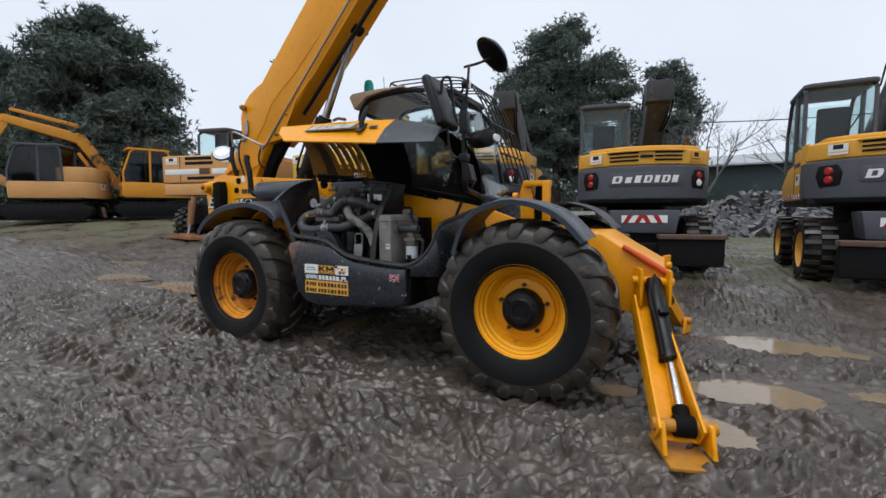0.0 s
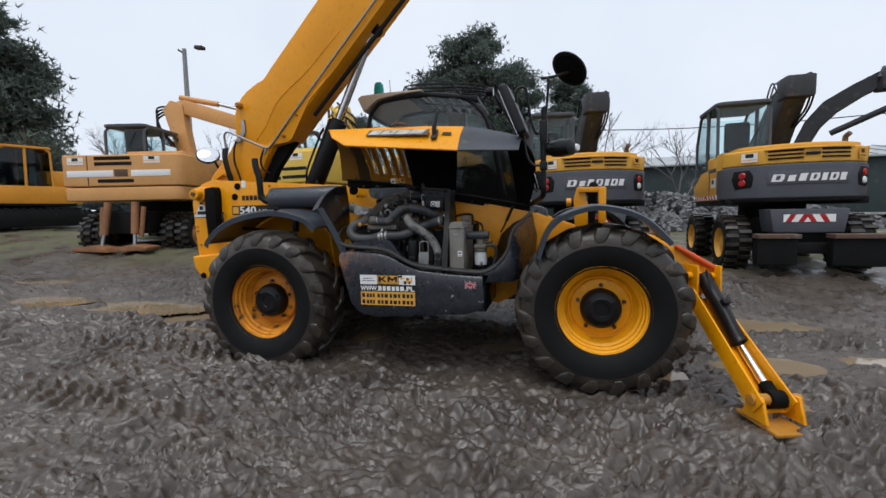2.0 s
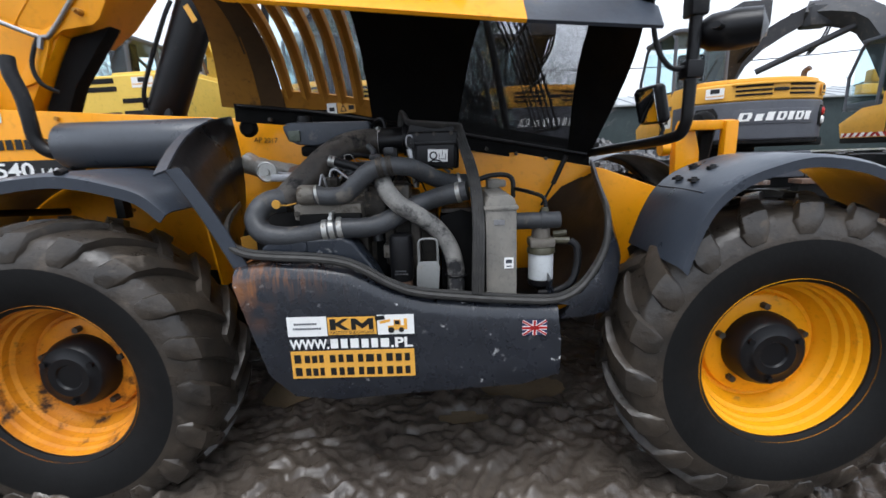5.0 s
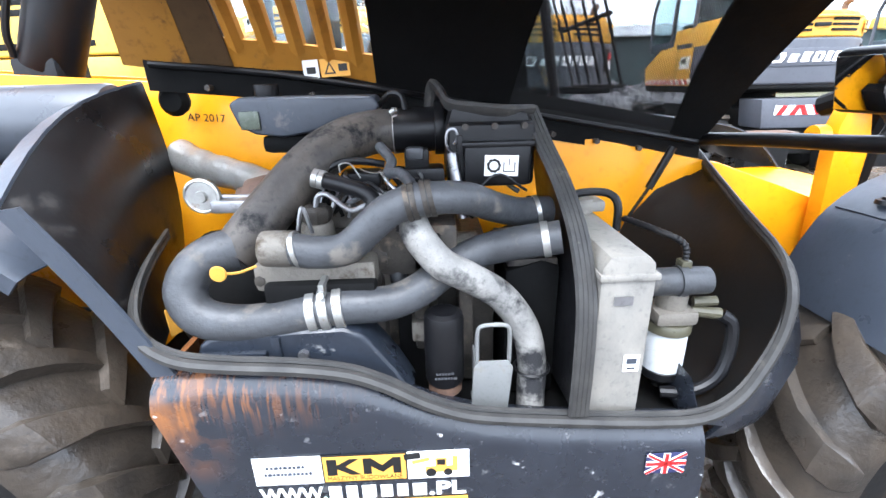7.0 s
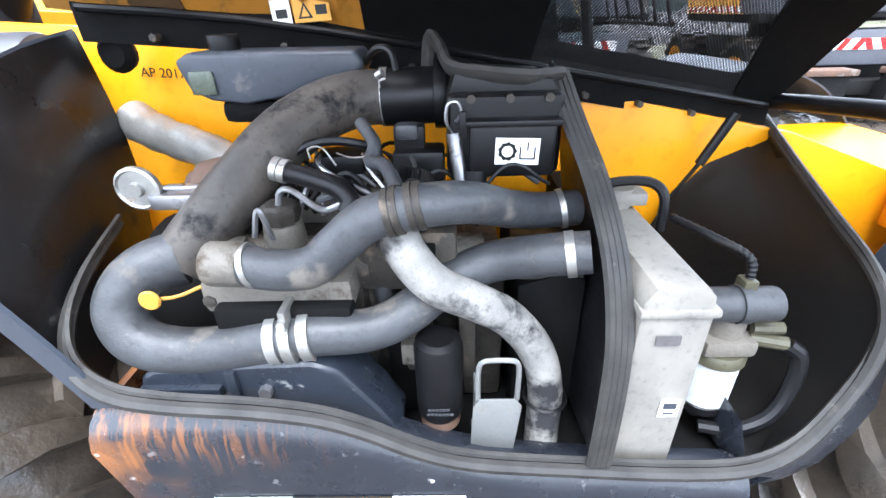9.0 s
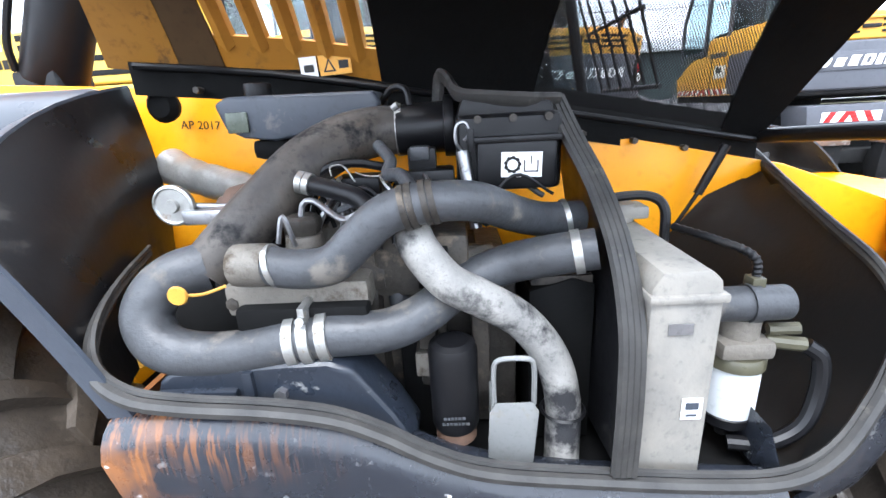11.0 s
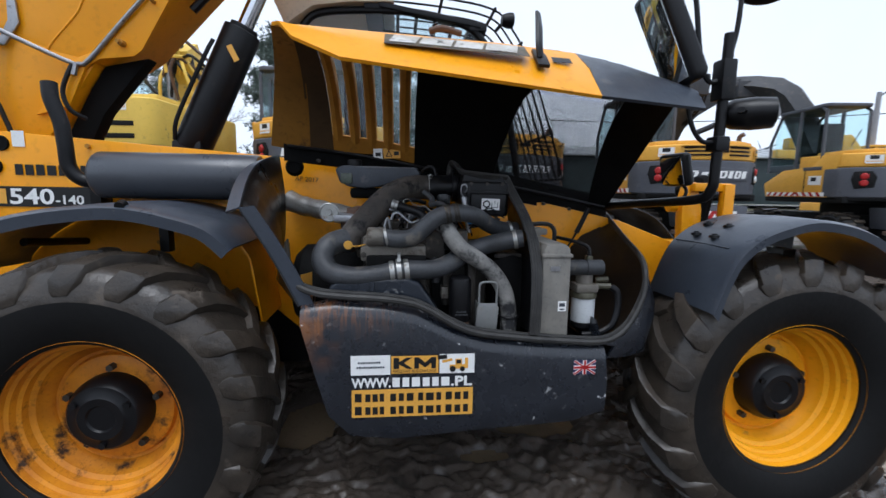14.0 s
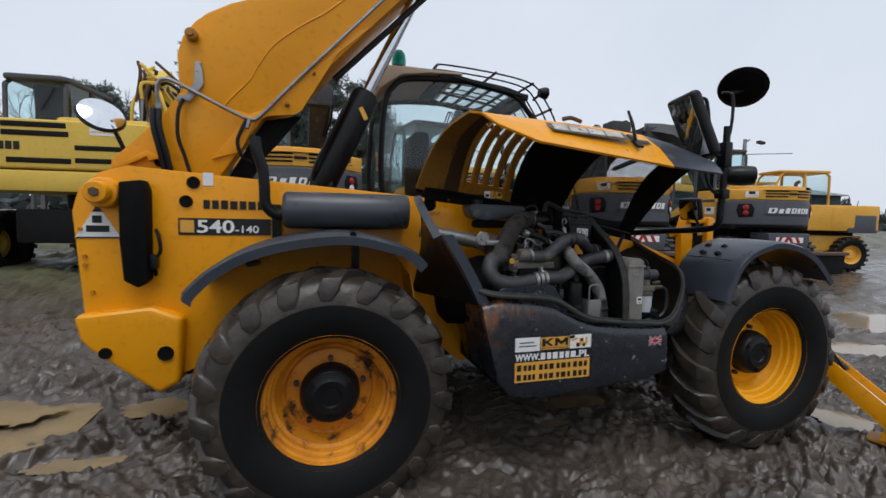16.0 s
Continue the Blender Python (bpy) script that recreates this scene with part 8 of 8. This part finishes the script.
# heap of broken stone
def heap(cx, cy, rx, ry, h, n, seed):
    rr_ = random.Random(seed)
    z0 = float(lay(np.array(cx * 1.0), np.array(cy * 1.0)))
    bm = bmesh.new()
    verts, faces = [], []
    ico = [(-0.5, -0.5, -0.5), (0.5, -0.5, -0.5), (0.5, 0.5, -0.5), (-0.5, 0.5, -0.5), (-0.4, -0.4, 0.5), (0.45, -0.35, 0.4), (0.35, 0.4, 0.5), (-0.45, 0.35, 0.4)]
    quads = [(0, 3, 2, 1), (4, 5, 6, 7), (0, 1, 5, 4), (1, 2, 6, 5), (2, 3, 7, 6), (3, 0, 4, 7)]
    for k in range(n):
        a, q = rr_.uniform(0, 2 * math.pi), math.sqrt(rr_.random())
        x, y = q * math.cos(a), q * math.sin(a)
        z = h * max(0, 1 - q ** 1.4) * (0.75 + 0.25 * math.sin(5 * a + 3 * q))
        m_ = Matrix.Translation((cx + x * rx, cy + y * ry, z0 + z)) @ Euler([rr_.uniform(0, 6) for _ in range(3)]).to_matrix().to_4x4()
        s = [rr_.uniform(0.12, 0.5), rr_.uniform(0.12, 0.42), rr_.uniform(0.08, 0.25)]
        base = len(verts)
        verts += [m_ @ V((p[0] * s[0], p[1] * s[1], p[2] * s[2])) for p in ico]
        faces += [tuple(base + i for i in f) for f in quads]
    me = bpy.data.meshes.new("rubble_heap")
    me.from_pydata(verts, [], faces)
    me.materials.append(STONE)
    bm.free()
    return tagged(new("rubble_heap", me), "heap of broken grey stone slabs", "rubble", kind="stuff")


STONE = material("grey_stone", (0.16, 0.16, 0.165), 0.8, second=(0.07, 0.07, 0.075), scale=1.3, dirt=(0.25, 0.24, 0.22), dirt_amount=0.25, dirt_scale=2.5, bump=0.4)
heap(7.6, 21.5, 5.5, 3.2, 1.9, 1500, 3)
heap(13.5, 22.5, 5.0, 3.0, 1.3, 900, 4)

# overhead cable
cb_ = new("overhead_cable", None)
tagged(cb_, "thin black overhead cable across the sky", "cable")
part("wire", tube([(-4, 38, 8.9), (12, 36, 7.6), (26, 33, 7.4), (45, 30, 8.4)], 0.035, 6), BLACK, cb_)


def scots_pine(x, y, h, spread, seed, bare=0.12, n=420, fat=0.45):
    """A pine: trunk, limbs, and clumps of fine needle tufts in a full uneven crown."""
    rr_ = random.Random(seed)
    z0 = float(lay(np.array(x * 1.0), np.array(y * 1.0)))
    t = thing("pine_tree", "tall grey-green pine tree with a full uneven crown", "tree", "trees round the yard")
    trunk = tube([(0, 0, -0.3), (0.1, 0.05, h * 0.35), (-0.05, 0.1, h * 0.7), (0, 0, h * 0.97)], [h * 0.022, h * 0.018, h * 0.010, 0.02], 8, steps=5)
    hubs = []
    limbs = 40
    for k in range(limbs):
        f = bare + (0.985 - bare) * (k / (limbs - 1)) ** 0.95
        g_ = (f - bare) / (1 - bare)
        a = k * 2.4 + rr_.uniform(-0.5, 0.5)
        prof = max(0.10, math.sqrt(max(0.0, 1 - ((g_ - fat * 0.75) / (1.04 - fat * 0.75 if g_ > fat * 0.75 else 0.75)) ** 2)))
        L = spread * prof * rr_.uniform(0.70, 1.08)
        p0_ = V((0, 0, h * f))
        p1_ = V((math.cos(a) * L, math.sin(a) * L, h * f + L * rr_.uniform(0.0, 0.30)))
        merge(trunk, tube([p0_, (p0_ + p1_) / 2 + V((0, 0, -0.06 * L)), p1_], [h * 0.006, h * 0.004, 0.015], 4, steps=1))
        for j in range(max(3, round(n / limbs * (0.4 + prof)))):
            u = rr_.uniform(0.35, 1.0) ** 0.7
            c = p0_.lerp(p1_, u)
            hubs.append((c.x + rr_.gauss(0, 0.13 * L + 0.1), c.y + rr_.gauss(0, 0.13 * L + 0.1), c.z + rr_.gauss(0.05, 0.05 * L + 0.08)))
    part("trunk", trunk, BARK, t)
    g = np.random.default_rng(seed)
    hubs = np.array(hubs)
    tufts, blades = 16, 7
    C = np.repeat(hubs, tufts, 0) + g.normal(0, 1, (len(hubs) * tufts, 3)) * np.array([0.27, 0.27, 0.17])
    C = np.repeat(C, blades, 0)
    m_ = len(C)
    Dn = g.normal(0, 1, (m_, 3)) + np.array([0, 0, 0.55])
    Dn /= np.linalg.norm(Dn, axis=1, keepdims=True)
    Wd = np.cross(Dn, g.normal(0, 1, (m_, 3)))
    Wd *= 0.030 / np.linalg.norm(Wd, axis=1, keepdims=True)
    T_ = C + Dn * g.uniform(0.14, 0.31, (m_, 1))
    me = bpy.data.meshes.new("crown")
    co = np.stack([C - Wd, C + Wd, T_], 1).reshape(-1, 3)
    me.vertices.add(len(co))
    me.vertices.foreach_set("co", co.ravel())
    me.loops.add(m_ * 3)
    me.loops.foreach_set("vertex_index", np.arange(m_ * 3))
    me.polygons.add(m_)
    me.polygons.foreach_set("loop_start", np.arange(0, m_ * 3, 3))
    me.polygons.foreach_set("loop_total", np.full(m_, 3))
    me.update()
    me.materials.append(NEEDLES)
    ob = new("crown", me)
    ob.parent = t
    t.matrix_basis = pose(x, y, z0)
    return t


def bare_tree(x, y, h, seed):
    rr_ = random.Random(seed)
    z0 = float(lay(np.array(x * 1.0), np.array(y * 1.0)))
    t = thing("bare_tree", "leafless grey tree with fine twigs", "tree", "trees round the yard")
    verts, faces = [], []
    def limb(p, d, L, r, depth):
        q = p + d * L
        u = d.orthogonal().normalized()
        w = d.cross(u)
        b = len(verts)
        for c, rad in ((p, r), (q, r * 0.6)):
            for k in range(4):
                a = k * math.pi / 2
                verts.append(c + (u * math.cos(a) + w * math.sin(a)) * rad)
        for k in range(4):
            faces.append((b + k, b + (k + 1) % 4, b + 4 + (k + 1) % 4, b + 4 + k))
        if depth > 0:
            for _ in range(3 if depth > 1 else 4):
                nd = (d + V((rr_.gauss(0, 0.42), rr_.gauss(0, 0.42), rr_.gauss(0.08, 0.25)))).normalized()
                limb(p.lerp(q, rr_.uniform(0.55, 1.0)), nd, L * rr_.uniform(0.6, 0.85), r * 0.55, depth - 1)
    limb(V((0, 0, -0.2)), V((0, 0, 1)), h * 0.3, h * 0.018, 5)
    me = bpy.data.meshes.new("crown")
    me.from_pydata(verts, [], faces)
    me.materials.append(TWIG)
    ob = new("crown", me)
    ob.parent = t
    t.matrix_basis = pose(x, y, z0)


BARK = material("pine_bark", (0.09, 0.062, 0.045), 0.9, scale=4, bump=0.6)
TWIG = material("grey_twigs", (0.16, 0.15, 0.15), 0.9, scale=4)
NEEDLES = material("pine_needles", (0.118, 0.150, 0.125), 0.7, second=(0.080, 0.108, 0.090), scale=0.7, spread=0.4)
scots_pine(-17.8, 7.6, 7.9, 2.75, 1, 0.06, 1300, 0.45)
scots_pine(-24.6, 7.1, 7.2, 2.6, 2, 0.08, 900, 0.6)
scots_pine(-21.0, 10.8, 4.2, 2.4, 12, 0.05, 420, 0.5)
scots_pine(-2.9, 26.5, 12.0, 2.9, 3, 0.16, 700, 0.7)
scots_pine(-5.6, 28.5, 10.6, 2.7, 4, 0.18, 460, 0.7)
scots_pine(-0.2, 27.5, 10.2, 2.6, 5, 0.16, 460, 0.7)
scots_pine(3.6, 30.5, 10.4, 2.2, 6, 0.10, 480, 0.35)
scots_pine(-12.5, 30.0, 7.6, 1.9, 7, 0.08, 200, 0.35)
scots_pine(-15.5, 34.0, 8.5, 2.0, 9, 0.08, 200, 0.35)
for k in range(16):
    rr9 = random.Random(100 + k)
    bare_tree(-40 + 3.3 * k + rr9.uniform(-1, 1), 34 + rr9.uniform(-4, 6) - 0.3 * k, rr9.uniform(7, 11), 200 + k)


def far_wood():
    """The wooded skyline all round, as one mass of small tufts."""
    rr_ = random.Random(77)
    verts, faces = [], []
    for k in range(9000):
        a = rr_.uniform(-math.pi, math.pi)
        d = rr_.uniform(150, 190)
        top = 7.0 + 3.5 * math.sin(a * 9) + 2.5 * math.sin(a * 23 + 1) + 1.5 * math.sin(a * 61)
        c = V((d * math.cos(a), d * math.sin(a), rr_.random() ** 0.7 * max(2.5, top)))
        for j in range(3):
            dd = V((rr_.gauss(0, 1), rr_.gauss(0, 1), rr_.gauss(0.6, 0.8))).normalized()
            w = dd.orthogonal().normalized() * rr_.uniform(0.6, 1.4)
            b = len(verts)
            tip = c + dd * rr_.uniform(2, 5)
            verts += [c - w, c + w, tip + w * 0.4, tip - w * 0.4]
            faces.append((b, b + 1, b + 2, b + 3))
    me = bpy.data.meshes.new("far_wood")
    me.from_pydata(verts, [], faces)
    me.materials.append(material("far_wood_grey_green", (0.075, 0.085, 0.085), 0.9, second=(0.05, 0.06, 0.06), scale=0.08))
    tagged(new("far_wood", me), "distant grey-green wood along the skyline", "wood", kind="stuff")


far_wood()

# standing water: a level sheet in each hollow, cut to its ragged edge
for px, py, rx, ry, d in PUDDLES:
    lvl = float(lay(np.array(px * 1.0), np.array(py * 1.0))) - 0.035
    st = 0.035
    gx, gy = np.arange(px - 2 * rx, px + 2 * rx + st, st), np.arange(py - 2 * ry, py + 2 * ry + st, st)
    GX, GY = np.meshgrid(gx, gy)
    E_ = pool(GX, GY, px, py, rx, ry, ragged(GX, GY))
    cell = np.maximum(np.maximum(E_[:-1, :-1], E_[1:, 1:]), np.maximum(E_[:-1, 1:], E_[1:, :-1])) < 1.32
    idx = np.arange(GX.size).reshape(GX.shape)
    quads_ = np.stack([idx[:-1, :-1], idx[:-1, 1:], idx[1:, 1:], idx[1:, :-1]], -1)[cell]
    used, inv = np.unique(quads_, return_inverse=True)
    if not len(used):
        continue
    me = bpy.data.meshes.new("puddle")
    me.from_pydata(np.stack([GX.ravel()[used], GY.ravel()[used], np.full(len(used), lvl)], -1).tolist(), [], inv.reshape(-1, 4).tolist())
    me.materials.append(WATER)
    tagged(new("puddle", me), "shallow puddle of muddy brown water", "puddle", "puddles in the mud", "structure")
